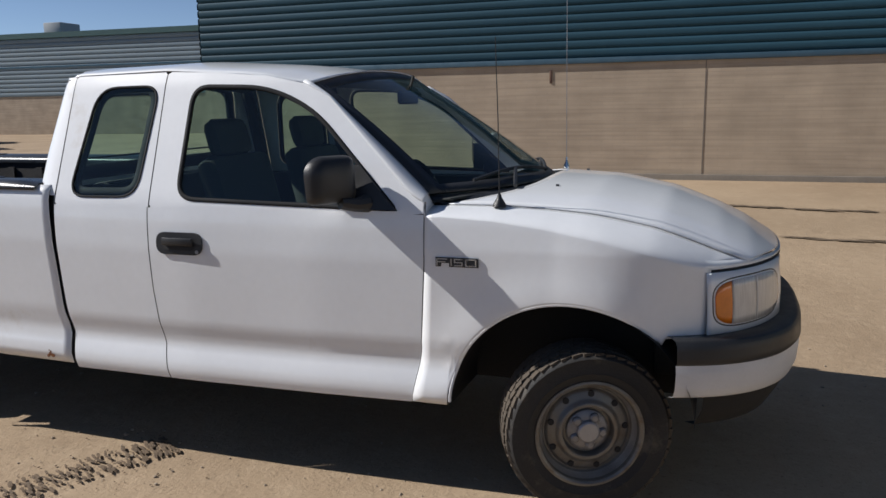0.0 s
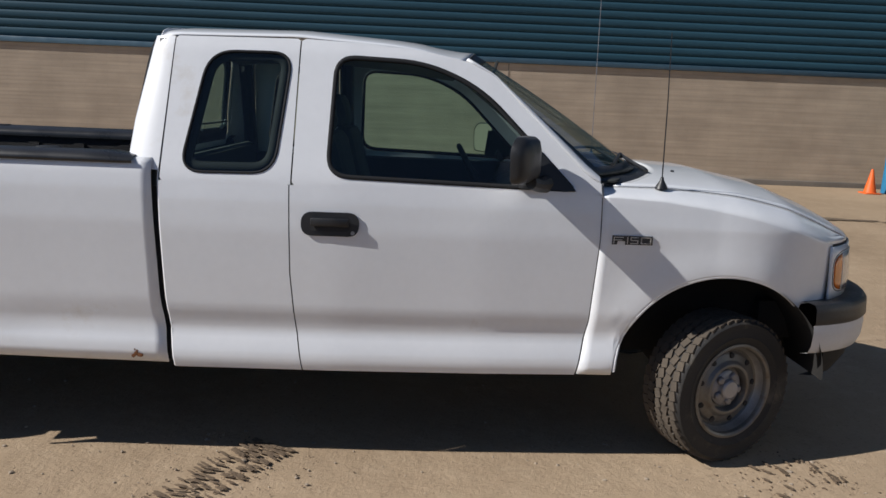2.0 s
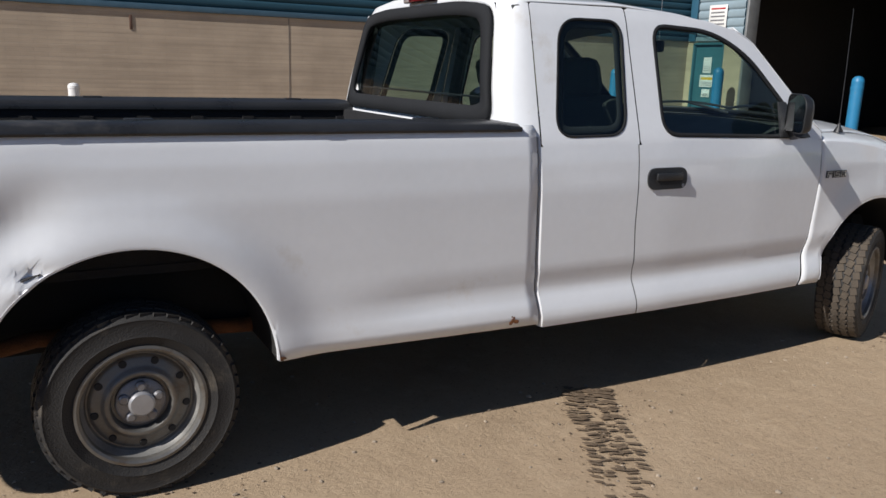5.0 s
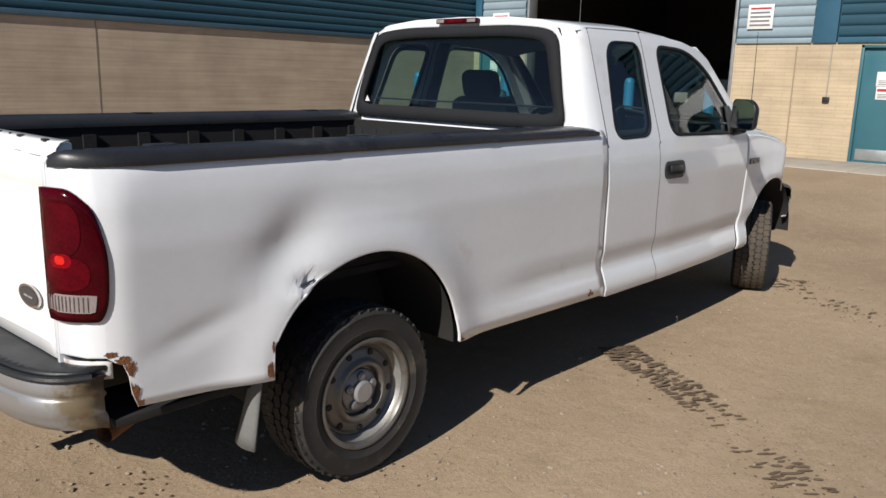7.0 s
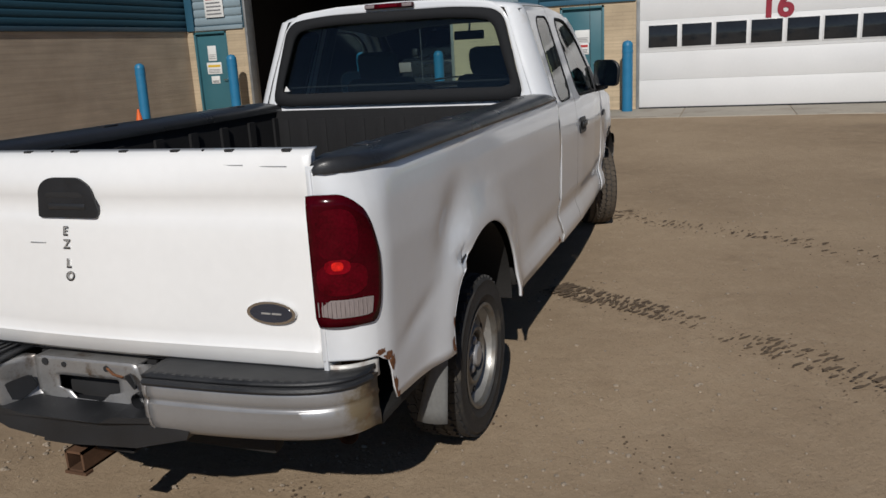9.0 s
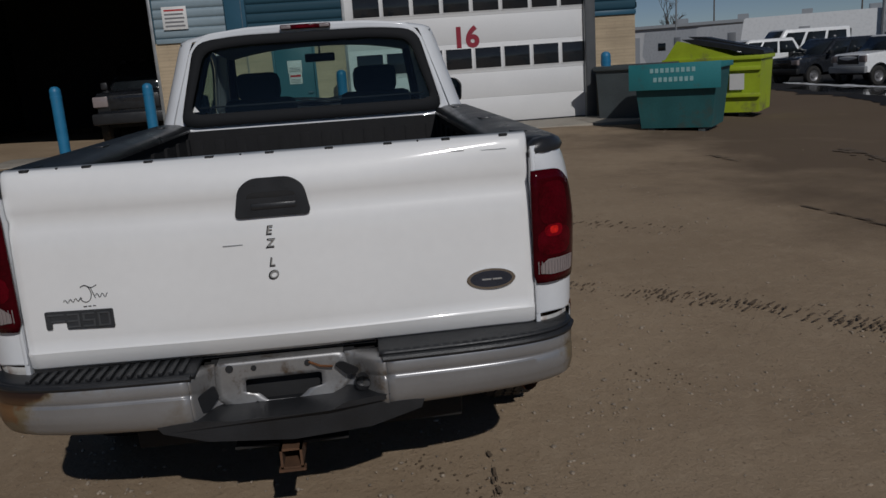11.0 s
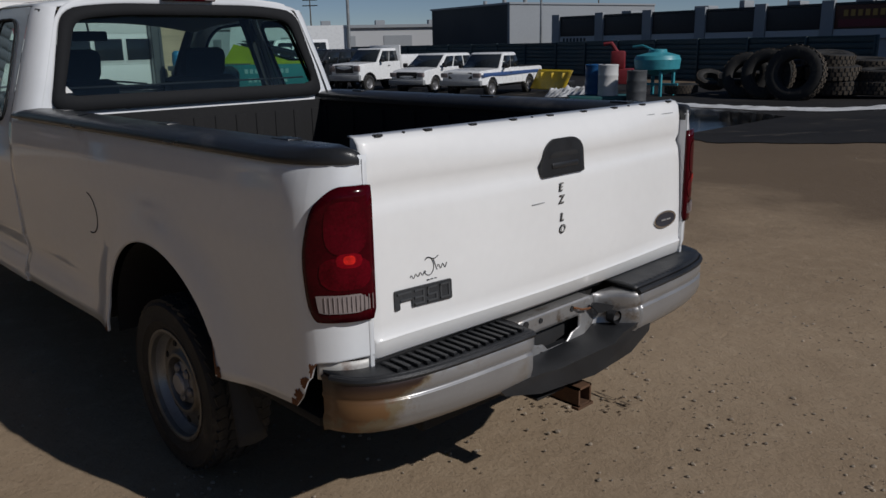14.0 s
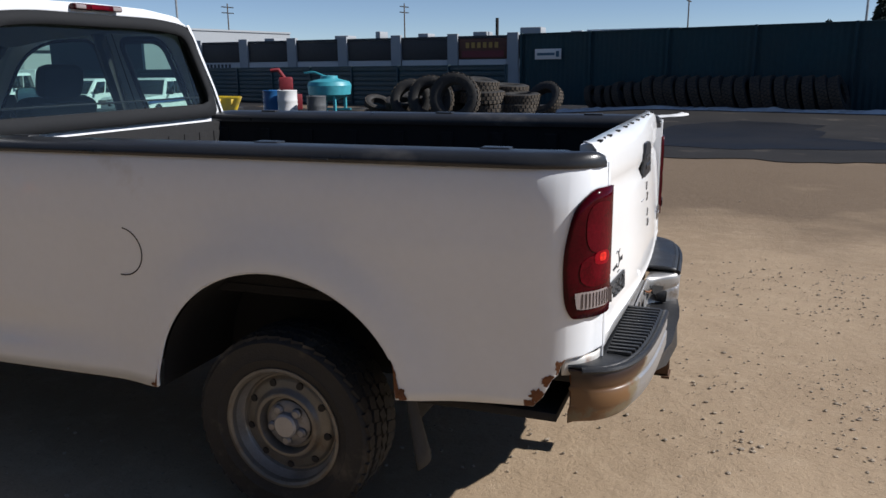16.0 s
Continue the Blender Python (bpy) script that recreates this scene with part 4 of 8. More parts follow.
    for k, (dx, sc) in enumerate(((-0.030, 0.96), (-0.026, 1.0), (0.0, 0.98), (0.020, 0.86), (0.034, 0.6), (0.038, 0.25))):
        rows.append([bm.verts.new(mirror_m @ Vector((dx, s * a * sc, b * sc))) for a, b in prof])
    for p, q in zip(rows, rows[1:]):
        for i in range(len(p)):
            bm.faces.new((p[i], p[(i + 1) % len(p)], q[(i + 1) % len(p)], q[i]))
    bm.faces.new(rows[-1])
    bmesh.ops.recalc_face_normals(bm, faces=bm.faces)
    mirror = part("door_mirror", bm, BLACK, truck, "black plastic door mirror", sharp=50)
    bm = B()
    sheet(bm, [(a * 0.93, b * 0.93) for a, b in prof], lambda a, b: mirror_m @ Vector((-0.0275, s * a, b)), 48, 2)
    part("mirror_glass", bm, MIRROR, mirror)
    bm = B()
    tube(bm, [(3.07, s * 1.03, 1.235), (3.11, s * 0.98, 1.222), (3.14, s * 0.935, 1.225)], [0.026, 0.028, 0.04], 10)
    part("mirror_arm", bm, BLACK, mirror)

# ---- front fenders ----
def shoulder(x):
    return interp(x, [3.3, 3.45, 3.655, 3.85, 4.065, 4.25, 4.40, 4.47, 4.75], [1.172, 1.176, 1.164, 1.138, 1.098, 1.050, 1.003, 0.985, 0.978])


def nose(t, a=0.85, b=0.97, n=2.5):
    """Plan of the rounded front; t in radians from the middle to the side."""
    return 3.9 + a * max(0, math.cos(t)) ** (2 / n), b * max(0, math.sin(t)) ** (2 / n)


def taper(x):
    u = max(0, (x - 3.9) / 0.85)
    return max(0.0, 1 - u ** 2.5) ** 0.4 if u < 1 else 0.0


def fender_half(x, z):
    y = interp(z, *CABT) if z < 1.0 else 0.966 - 0.12 * max(0, z - 1.05)
    y += flare(x, z, *F_ARCH, 0.017, 0.12) * (1 if x < 4.1 else max(0, 1 - (x - 4.1) / 0.3))
    return y * taper(x)


def fender_bottom(x):
    a = arch(x, *F_ARCH)
    if a is not None and x < 4.30:
        return max(a, 0.43) if x > 3.95 else a
    return 0.415 if x < 3.95 else 0.735


def seam_y(x):
    """The hood's edge narrows towards the front."""
    return interp(x, [3.4, 3.65, 4.0, 4.3, 4.5, 4.7], [0.84, 0.825, 0.80, 0.755, 0.70, 0.60])


def top_z(x, y):
    """The crowned upper surface of hood and fenders."""
    w = max(0.05, (0.966 - 0.12 * max(0, shoulder(x) - 1.05)) * taper(x))
    k = min(1, abs(y) / w)
    c = interp(x, [3.4, 3.72, 4.0, 4.275, 4.48, 4.60, 4.68, 4.74], [1.262, 1.272, 1.260, 1.208, 1.134, 1.074, 1.022, 0.984])
    sh = shoulder(x)
    return sh + max(0, c - sh) * (1 - k ** 2.2) ** 0.6


for s in (-1, 1):
    bm = B()
    xs = columns(3.386, 4.46, [F_ARCH], 34)
    side_panel(bm, s, xs, fender_bottom, shoulder, fender_half, 24, shift=lambda x, z: (fender_gap(z) - 3.385) * max(0, 1 - (x - 3.386) / 0.12))

    def crown(u, v):
        w = 1 - (1 - u) ** 2.2
        xb = xs[round(v * (len(xs) - 1))]
        x = xb + 0.14 * (1 - w) * (xb - 3.386) / 1.074
        y0, y1 = seam_y(x) + 0.0012, fender_half(x, shoulder(x))
        y = y0 + (y1 - y0) * w
        if u == 1:
            x += (fender_gap(shoulder(xb)) - 3.385) * max(0, 1 - (xb - 3.386) / 0.12)
        return (x, s * y, top_z(x, y) if u < 1 else shoulder(x))
    grid(bm, crown, 14, len(xs) - 1, flip=s > 0)
    bmesh.ops.remove_doubles(bm, verts=bm.verts, dist=0.0008)
    fender = part("front_fender", bm, PAINT, truck, "white front fender", sharp=100, thick=0.003)
    bm = B()
    pts = []
    for k in range(41):
        a = math.pi * k / 40
        x = F_ARCH[0] + F_ARCH[2] * math.cos(a)
        if x > 4.29:
            continue
        z = max(F_ARCH[1] + F_ARCH[3] * math.sin(a), 0.43)
        pts.append((x, s * (fender_half(x, z) - 0.006), z))
    tube(bm, pts, 0.007, 6)
    part("arch_lip", bm, PAINT, fender)
    # model badge: dark plate with light strokes
    bm = B()
    prism(bm, [(3.435, 0.985), (3.455, 0.985), (3.458, 1.0), (3.49, 1.0), (3.49, 0.985), (3.607, 0.985), (3.607, 1.022), (3.435, 1.022)], lambda x, z, d: (x, s * (fender_half(x, z) + 0.001 + d), z), 0.005)
    badge = part("model_badge", bm, BADGE, fender, "dark model badge with light edges")
    bm = B()
    y = s * (fender_half(3.52, 1.0) + 0.0075)
    for x0, x1, z0, z1 in ((3.439, 3.482, 1.0145, 1.018), (3.439, 3.443, 0.989, 1.018), (3.443, 3.476, 1.003, 1.0065), (3.497, 3.501, 0.99, 1.018), (3.511, 3.545, 1.0145, 1.018), (3.511, 3.515, 1.003, 1.018), (3.511, 3.545, 1.002, 1.0055), (3.541, 3.545, 0.99, 1.0055), (3.511, 3.545, 0.9895, 0.993), (3.556, 3.600, 1.0145, 1.018), (3.556, 3.56, 0.99, 1.018), (3.596, 3.600, 0.99, 1.018), (3.556, 3.600, 0.9895, 0.993)):
        box(bm, x0, x1, y - 0.0015, y + 0.0015, z0, z1)
    part("badge_stroke", bm, INK_EDGE, badge)

# ---- hood, grille, lamps ----
def hood_point(u, v, drop=0.0):
    k = u * 2 - 1
    x0 = 3.45 + 0.28 * (1 - abs(k) ** 4)
    f = abs(k) * 0.64
    x1 = 3.9 + 0.85 * (1 - (f / 0.97) ** 2.5) ** 0.4 - 0.024
    x = x0 + (x1 - x0) * (1 - (1 - v) ** 1.4)
    y = k * (seam_y(x) - 0.0012)
    return (x, y, top_z(x, y) - drop)


bm = B()
grid(bm, hood_point, 40, 44)
hood = part("hood", bm, PAINT, truck, "white hood", sharp=60, thick=0.006)
for u in (0.22, 0.78):
    bm = B()
    tube(bm, [(lambda p: (p[0], p[1], p[2] + 0.006))(hood_point(u, v)) for v in (0.08, 0.09)], 0.008, 8)
    part("washer_jet", bm, BLACK, hood)
for side in (-1, 1):
    bm = B()
    grid(bm, lambda u, v: (lambda x: (x, side * (seam_y(x) - 0.010 + 0.02 * u), top_z(x, seam_y(x)) - 0.007))(3.46 + 1.12 * v), 1, 40)
    part("hood_seam", bm, GAP, truck)


def nose_patch(bm, t0, t1, z0, z1, out=0.0, nu=10, nv=3, s=1, lean=0.10):
    def fn(u, v):
        t = radians(t0 + (t1 - t0) * u)
        x, y = nose(t, 0.85 + out, 0.97 + out)
        z = z0 + (z1 - z0) * v
        return (x - lean * max(0, z - 0.85) * math.cos(t) ** 0.5, s * y, z)
    grid(bm, fn, nu, nv)


END = 54.5
front = tagged(new("front_panel"), "white nose panel round the lamps")
front.parent = truck
for s in (-1, 1):
    bm = B()
    nose_patch(bm, 0, END, 0.70, 0.745, 0.0, 24, 2, s)
    part("lower_strip", bm, PAINT, front)
    bm = B()

    def header(u, v):
        t = radians(END * u)
        x, y = nose(t)
        low = Vector((x - 0.0145 * math.cos(t) ** 0.5, s * y, 0.985))
        x2, y2 = nose(t, 0.826, 0.945)
        top = Vector((x2, s * y2, top_z(x2, y2)))
        top.z = max(top.z, 0.985)
        p = low.lerp(top, v)
        return p + Vector((math.cos(t), s * math.sin(t), 0.3)) * 0.008 * math.sin(math.pi * v)
    grid(bm, header, 30, 6)
    part("header", bm, PAINT, front, sharp=70)
    bm = B()
    nose_patch(bm, 0, END, 0.976, 0.990, 0.0015, 30, 1, s)
    part("hood_gap", bm, GAP, front)
bm = B()
for s in (-1, 1):
    nose_patch(bm, 0, 18, 0.745, 0.98, -0.03, 12, 3, s)
grille = part("grille", bm, BLACK, truck, "dark egg-crate grille")
for z in (0.79, 0.84, 0.89, 0.94):
    bm = B()
    tube(bm, [(nose(radians(abs(t)), 0.835, 0.955)[0], math.copysign(nose(radians(abs(t)), 0.835, 0.955)[1], t), z) for t in range(-18, 19, 3)], 0.006, 6)
    part("grille_bar", bm, PLASTIC_GREY, grille)
for s in (-1, 1):
    bm = B()
    nose_patch(bm, 17, END, 0.735, 0.98, 0.003, 24, 5, s)
    lampb = part("headlamp", bm, PAINT, truck, "clear headlamp with an amber corner in a white bezel", thick=0.01)
    def lens_edge(t, grow=0.0):
        k = min(1.0, abs(t - 36.9) / (15.6 + grow * 90))
        return (0.086 + grow) * (1 - k ** 4.2) ** (1 / 3.2)

    def lens_point(t, z, a=0.862, b=0.982):
        x, y = nose(radians(t), a, b)
        return (x - 0.10 * max(0, z - 0.85) * math.cos(radians(t)) ** 0.5, s * y, z)
    for t0, t1, m_, nm, lab in ((46.6, 52.4, AMBER, "turn_lens", "amber turn signal lens"), (36.4, 46.2, LAMP_WHITE, "side_lens", ""), (21.4, 36.0, LAMP_WHITE, "main_lens", "clear headlamp lens")):
        bm = B()
        grid(bm, lambda u, v: (lambda t: lens_point(t, 0.862 + (2 * v - 1) * max(0.004, lens_edge(t))))(t0 + (t1 - t0) * u), 18, 6)
        part(nm, bm, m_, lampb, lab, thick=0.006)
    bm = B()
    rim = [(36.9 + 16.3 * math.cos(a), math.copysign(1, math.sin(a))) for a in [2 * math.pi * (k + 0.5) / 72 for k in range(72)]]
    rim = [lens_point(t, 0.862 + sg * lens_edge(t, 0.008), 0.860, 0.980) for t, sg in rim]
    tube(bm, rim + [rim[0]], 0.0045, 6)
    part("lens_gasket", bm, BLACK, lampb)

# front bumper: black top, painted face, dark valance
fb = part("front_bumper", box(B(), 4.25, 4.60, -0.6, 0.6, 0.50, 0.68, 0.01), DARK, truck, "white front bumper with a black top cover")


def sweep_front(profile, a=0.93, b=1.0, t1=70.0):
    bm = B()
    nn = len(profile) - 1

    def fn(u, v):
        t = -t1 + 2 * t1 * v
        k = u * nn
        i = min(int(k), nn - 1)
        o = profile[i][0] + (profile[i + 1][0] - profile[i][0]) * (k - i)
        z = profile[i][1] + (profile[i + 1][1] - profile[i][1]) * (k - i)
        x, y = nose(radians(abs(t)), a + o, b + o * 0.8, 3.0)
        return (x, math.copysign(y, t), z)
    grid(bm, fn, nn * 3, 64)
    return bm


part("bumper_cover", sweep_front([(-0.14, 0.742), (-0.05, 0.748), (-0.012, 0.742), (0.0, 0.725), (0.004, 0.662), (-0.004, 0.652)]), BLACK, fb, "black rubber bumper cover", sharp=60)
part("bumper_face", sweep_front([(-0.006, 0.652), (-0.001, 0.62), (-0.006, 0.56), (-0.02, 0.525), (-0.06, 0.515)]), mat("bumper_white", (0.62, 0.62, 0.62), 0.4, vary=0.06), fb, "painted bumper face", sharp=60)
part("valance", sweep_front([(-0.05, 0.52), (-0.06, 0.46), (-0.10, 0.39), (-0.16, 0.38)], t1=60), DARK, fb, "dark plastic valance", sharp=60)

# ---- roof, screens ----
def roof_point(u, v):
    k = u * 2 - 1
    x = 1.505 + 0.055 * max(0, (abs(k) - 0.82) / 0.18) ** 2 * (1 - v) + v * (2.803 + 0.075 * (1 - k * k) - 1.505)
    e = roof_edge(x)
    y = 0.752 * k
    c = 0.062 * (1 - abs(k) ** 2.6) ** 0.8 * interp(x, [1.45, 1.6, 2.7, 2.98], [0.85, 1, 0.95, 1.15])
    z = e + c - 0.02 * max(0, (0.04 - v) / 0.04) ** 2
    t = max(0, (v - 0.72) / 0.28) ** 2
    z += (1.708 + 0.067 * (1 - abs(k) ** 2.4) - z) * t
    return (x, y + (0.705 * k - y) * t, z)


bm = B()
grid(bm, roof_point, 40, 40)
part("roof", bm, PAINT, truck, "white cab roof", sharp=50, thick=0.006)
bm = B()
grid(bm, lambda u, v: (lambda p: (p[0], p[1] * 0.94, p[2] - 0.045))(roof_point(u, v)), 16, 16)
part("headliner", bm, HEADLINER, truck)


def shield_point(u, v, out=0.0):
    k = u * 2 - 1
    x = (3.365 + 0.35 * (1 - k * k)) * (1 - v) + (2.800 + 0.075 * (1 - k * k)) * v + out * 0.7
    y = k * (0.835 * (1 - v) + 0.70 * v)
    z = 1.255 + (1.706 + 0.067 * (1 - abs(k) ** 2.4) - 1.255) * v + 0.018 * math.sin(math.pi * v) + out
    return (x, y, z)


bm = B()
grid(bm, lambda u, v: shield_point(0.03 + 0.94 * u, 0.05 + 0.90 * v), 30, 14)
ws = part("windscreen", bm, SHIELD, truck, "raked windscreen with a dark edge band")
ws.visible_shadow = False
bm = B()
grid(bm, lambda u, v: shield_point(u, 0.93 + 0.07 * v, 0.002), 30, 2)
grid(bm, lambda u, v: shield_point(u, 0.0 + 0.06 * v, 0.002), 30, 2)
grid(bm, lambda u, v: shield_point(0.04 * u, v, 0.002), 2, 14)
grid(bm, lambda u, v: shield_point(0.96 + 0.04 * u, v, 0.002), 2, 14)
part("edge_band", bm, BLACK, ws, thick=0.01)
# pillars between screen and doors
for s in (-1, 1):
    bm = B()

    def pillar(u, v):
        a = Vector(shield_point(0 if s < 0 else 1, v, 0.0))
        x = interp(v, [0, 0.15, 0.85, 1], [3.372, 3.27, 2.90, 2.80])
        z = interp(x, [2.80, 2.92, 3.32, 3.378], [1.712, 1.655, 1.262, 1.232])
        b = Vector((x, s * cab_half(x, z), z))
        p = a.lerp(b, u)
        p += Vector((0.25, s * 0.5, 0.35)) * 0.035 * math.sin(math.pi * u)
        return p
    grid(bm, pillar, 6, 20)
    grid(bm, lambda u, v: Vector(pillar(u, 0)).lerp(Vector((3.388, s * (0.838 + 0.112 * u), top_z(3.388, 0.838 + 0.112 * u) - 0.002)), v), 6, 3)
    part("windscreen_pillar", bm, PAINT, truck, sharp=60, thick=0.004)
# cowl and wipers
bm = B()
grid(bm, lambda u, v: (lambda a, b: tuple(Vector(a).lerp(Vector(b), v)))((lambda p: (p[0] - 0.02, p[1], p[2] - 0.012))(shield_point(u, 0)), (lambda p: (p[0] + 0.012, p[1], p[2] - 0.014))(hood_point(u, 0))), 24, 3)
cowl = part("cowl", bm, BLACK, truck, "black plastic cowl", thick=0.006)
for y0, y1 in ((0.62, -0.02), (0.02, -0.60)):
    bm = B()
    pts = []
    for k in range(13):
        t = k / 12
        y = y0 + (y1 - y0) * t
        p = Vector(shield_point((y / 0.80 + 1) / 2, 0.05 + 0.05 * math.sin(math.pi * t), 0.012))
        pts.append(p)
    tube(bm, pts, 0.008, 6)
    tube(bm, [pts[6], Vector((3.62 + 0.04, y1 * 0.95, 1.268))], 0.009, 6)
    part("wiper", bm, BLACK, cowl, "black wiper")

# ---- back of the cab ----
def back_x(y, z):
    return interp(z, [0.6, 1.2, 1.42, 1.79], [1.42, 1.42, 1.44, 1.505]) + 0.03 * (abs(y) / 0.9) ** 5


BACK_OUT = [(-(0.861), 0.80), (0.861, 0.80), (0.862, 1.20), (0.848, 1.26), (0.70, 1.70), (0.66, 1.755), (0.60, 1.80), (0.35, 1.825), (0, 1.832), (-0.35, 1.825), (-0.60, 1.80), (-0.66, 1.755), (-0.70, 1.70), (-0.848, 1.26), (-0.862, 1.20)]
BACKWIN = rounded([(-0.79, 1.262), (0.79, 1.262), (0.665, 1.752), (0.40, 1.778), (-0.40, 1.778), (-0.665, 1.752)], [0.075, 0.075, 0.09, 0.1, 0.1, 0.09], 7)
BACKGLASS = rounded([(-0.725, 1.335), (0.725, 1.335), (0.612, 1.698), (0.38, 1.722), (-0.38, 1.722), (-0.612, 1.698)], [0.04, 0.04, 0.07, 0.1, 0.1, 0.07], 7)
bm = B()
ring(bm, BACK_OUT, BACKWIN, lambda y, z: (back_x(y, z), y, z), 160, 3)
cab_back = part("cab_back", bm, PAINT, truck, "white cab back wall", sharp=50, thick=0.004)
bm = B()
ring(bm, BACKWIN, BACKGLASS, lambda y, z: (back_x(y, z) - 0.008, y, z), 160, 2)
part("window_surround", bm, SEAL, cab_back, "black rear window surround", thick=0.02)
bm = B()
sheet(bm, inset(BACKGLASS, -0.004), lambda y, z: (back_x(y, z) + 0.004, y, z), 120, 3)
bw = part("pane", bm, REARGLASS, cab_back, "tinted rear window")
bw.visible_shadow = False
bm = B()
tube(bm, [(back_x(y, 1.375) + 0.02, y, 1.372) for y in np.linspace(-0.68, 0.68, 9)], 0.005, 6)
part("rear_window_bar", bm, BLACK, cab_back)
bm = B()
prism(bm, [(0.675, 1.352), (0.715, 1.352), (0.70, 1.385)], lambda y, z, d: (back_x(y, z) - 0.002 - d, y, z), 0.003)
part("window_sticker", bm, mat("sticker_white", (0.8, 0.8, 0.78), 0.6, vary=0.05), cab_back)
bm = B()
box(bm, 1.462, 1.50, -0.15, 0.15, 1.796, 1.824, 0.008)
third = part("third_brake_lamp", bm, LAMP_RED, truck, "red high brake lamp with clear ends")
for y in (-0.115, 0.115):
    bm = B()
    box(bm, 1.459, 1.48, y - 0.03, y + 0.03, 1.80, 1.82, 0.004)
    part("cargo_lens", bm, LAMP_CLEAR, third)
bm = B()
box(bm, 1.458, 1.48, -0.055, 0.055, 1.80, 1.82, 0.004)
part("brake_lens", bm, LAMP_BRIGHT, third)

# ---- cabin ----
bm = B()
box(bm, 1.50, 3.40, -0.86, 0.86, 0.52, 0.60)
box(bm, 1.46, 1.50, -0.84, 0.84, 0.58, 1.24)
for s in (-1, 1):
    box(bm, 1.52, 3.36, s * 0.86 - 0.035, s * 0.86 + 0.035, 0.5, 1.19, 0.02)
part("cabin_tub", bm, TRIM_IN, truck, "dark cabin lining")
bm = B()
grid(bm, lambda u, v: (3.06 + 0.40 * math.sin(v * math.pi / 2) + (0.18 * (1 - (2 * u - 1) ** 2)) * v, -0.84 + 1.68 * u, 1.06 + 0.17 * math.sin(min(1, v * 1.25) * math.pi / 2) - 0.0 * v), 20, 12)
box(bm, 3.05, 3.4, -0.83, 0.83, 0.75, 1.08, 0.03)
part("dashboard", bm, TRIM_IN, truck, "dark dashboard", thick=0.01)
bm = B()
wheel_m = Matrix.Translation((2.93, 0.38, 1.13)) @ Matrix.Rotation(radians(-28), 4, "Y")
ringpts = [wheel_m @ Vector((0, 0.19 * math.cos(a), 0.19 * math.sin(a))) for a in [2 * math.pi * k / 28 for k in range(29)]]
tube(bm, ringpts, 0.015, 8, caps=False)
for a in (0.4, 2.74, 4.71):
    tube(bm, [wheel_m @ Vector((0.02, 0, 0)), wheel_m @ Vector((0, 0.18 * math.cos(a), 0.18 * math.sin(a)))], 0.016, 6)
spin(bm, [(0, -0.02), (0.06, -0.02), (0.07, 0.02), (0, 0.03)], 16, wheel_m @ Matrix.Rotation(radians(90), 4, "Z"))
part("steering_wheel", bm, TRIM_IN, truck, "dark steering wheel")
for y in (-0.40, 0.40):
    bm = B()
    box(bm, 2.30, 2.80, y - 0.25, y + 0.25, 0.72, 0.88, 0.05)
    seat = part("seat", bm, SEAT, truck, "dark cloth front seat")
    back_m = Matrix.Translation((2.32, y, 0.84)) @ Matrix.Rotation(radians(-14), 4, "Y")
    bm = B()
    box(bm, -0.07, 0.07, -0.25, 0.25, 0.0, 0.56, 0.055, back_m)
    part("backrest", bm, SEAT, seat)
    bm = B()
    box(bm, -0.045, 0.05, -0.15, 0.15, 0.55, 0.74, 0.05, back_m)
    part("headrest", bm, SEAT, seat)
bm = B()
box(bm, 1.62, 1.98, -0.70, 0.70, 0.70, 0.86, 0.04)
bench = part("rear_bench", bm, SEAT, truck, "dark rear bench")
bm = B()
box(bm, 1.54, 1.64, -0.70, 0.70, 0.82, 1.26, 0.04)
part("bench_back", bm, SEAT, bench)
bm = B()
box(bm, 2.955, 2.985, -0.12, 0.12, 1.615, 1.68, 0.012)
tube(bm, [(2.98, 0, 1.68), (3.0, 0, 1.755)], 0.008, 6)
part("inside_mirror", bm, TRIM_IN, truck, "inside mirror")
# pillar trim between the windows
for s in (-1, 1):
    for x in (2.165, 1.56):
        bm = B()
        tube(bm, [(x, s * (cab_half(0, z) - 0.05), z) for z in (1.15, 1.4, 1.6, 1.74)], 0.04, 8)
        part("inner_pillar_trim", bm, TRIM_IN, truck)

# ---- aerials ----
bm = B()
spin(bm, [(0.028, 0.0), (0.024, 0.012), (0.010, 0.035), (0.006, 0.05), (0, 0.05)], 16, Matrix.Translation((3.66, -0.845, 1.212)) @ Matrix.Rotation(radians(90), 4, "X"))
tube(bm, [(3.66, -0.845, 1.24), (3.655, -0.845, 1.55), (3.645, -0.845, 1.86)], [0.003, 0.0025, 0.002], 6)
part("radio_aerial", bm, BLACK, truck, "thin black whip aerial")
bm = B()
spin(bm, [(0.018, 0.0), (0.016, 0.03), (0.007, 0.05), (0.005, 0.075), (0, 0.075)], 14, Matrix.Translation((3.66, 0.70, 1.235)) @ Matrix.Rotation(radians(90), 4, "X"))
ca = part("radio_aerial", bm, CHROME, truck, "thin steel whip aerial")
bm = B()
tube(bm, [(3.66, 0.70, 1.30), (3.655, 0.70, 1.8), (3.65, 0.70, 2.45)], [0.0025, 0.0022, 0.0018], 6)
part("whip", bm, CAP, ca)

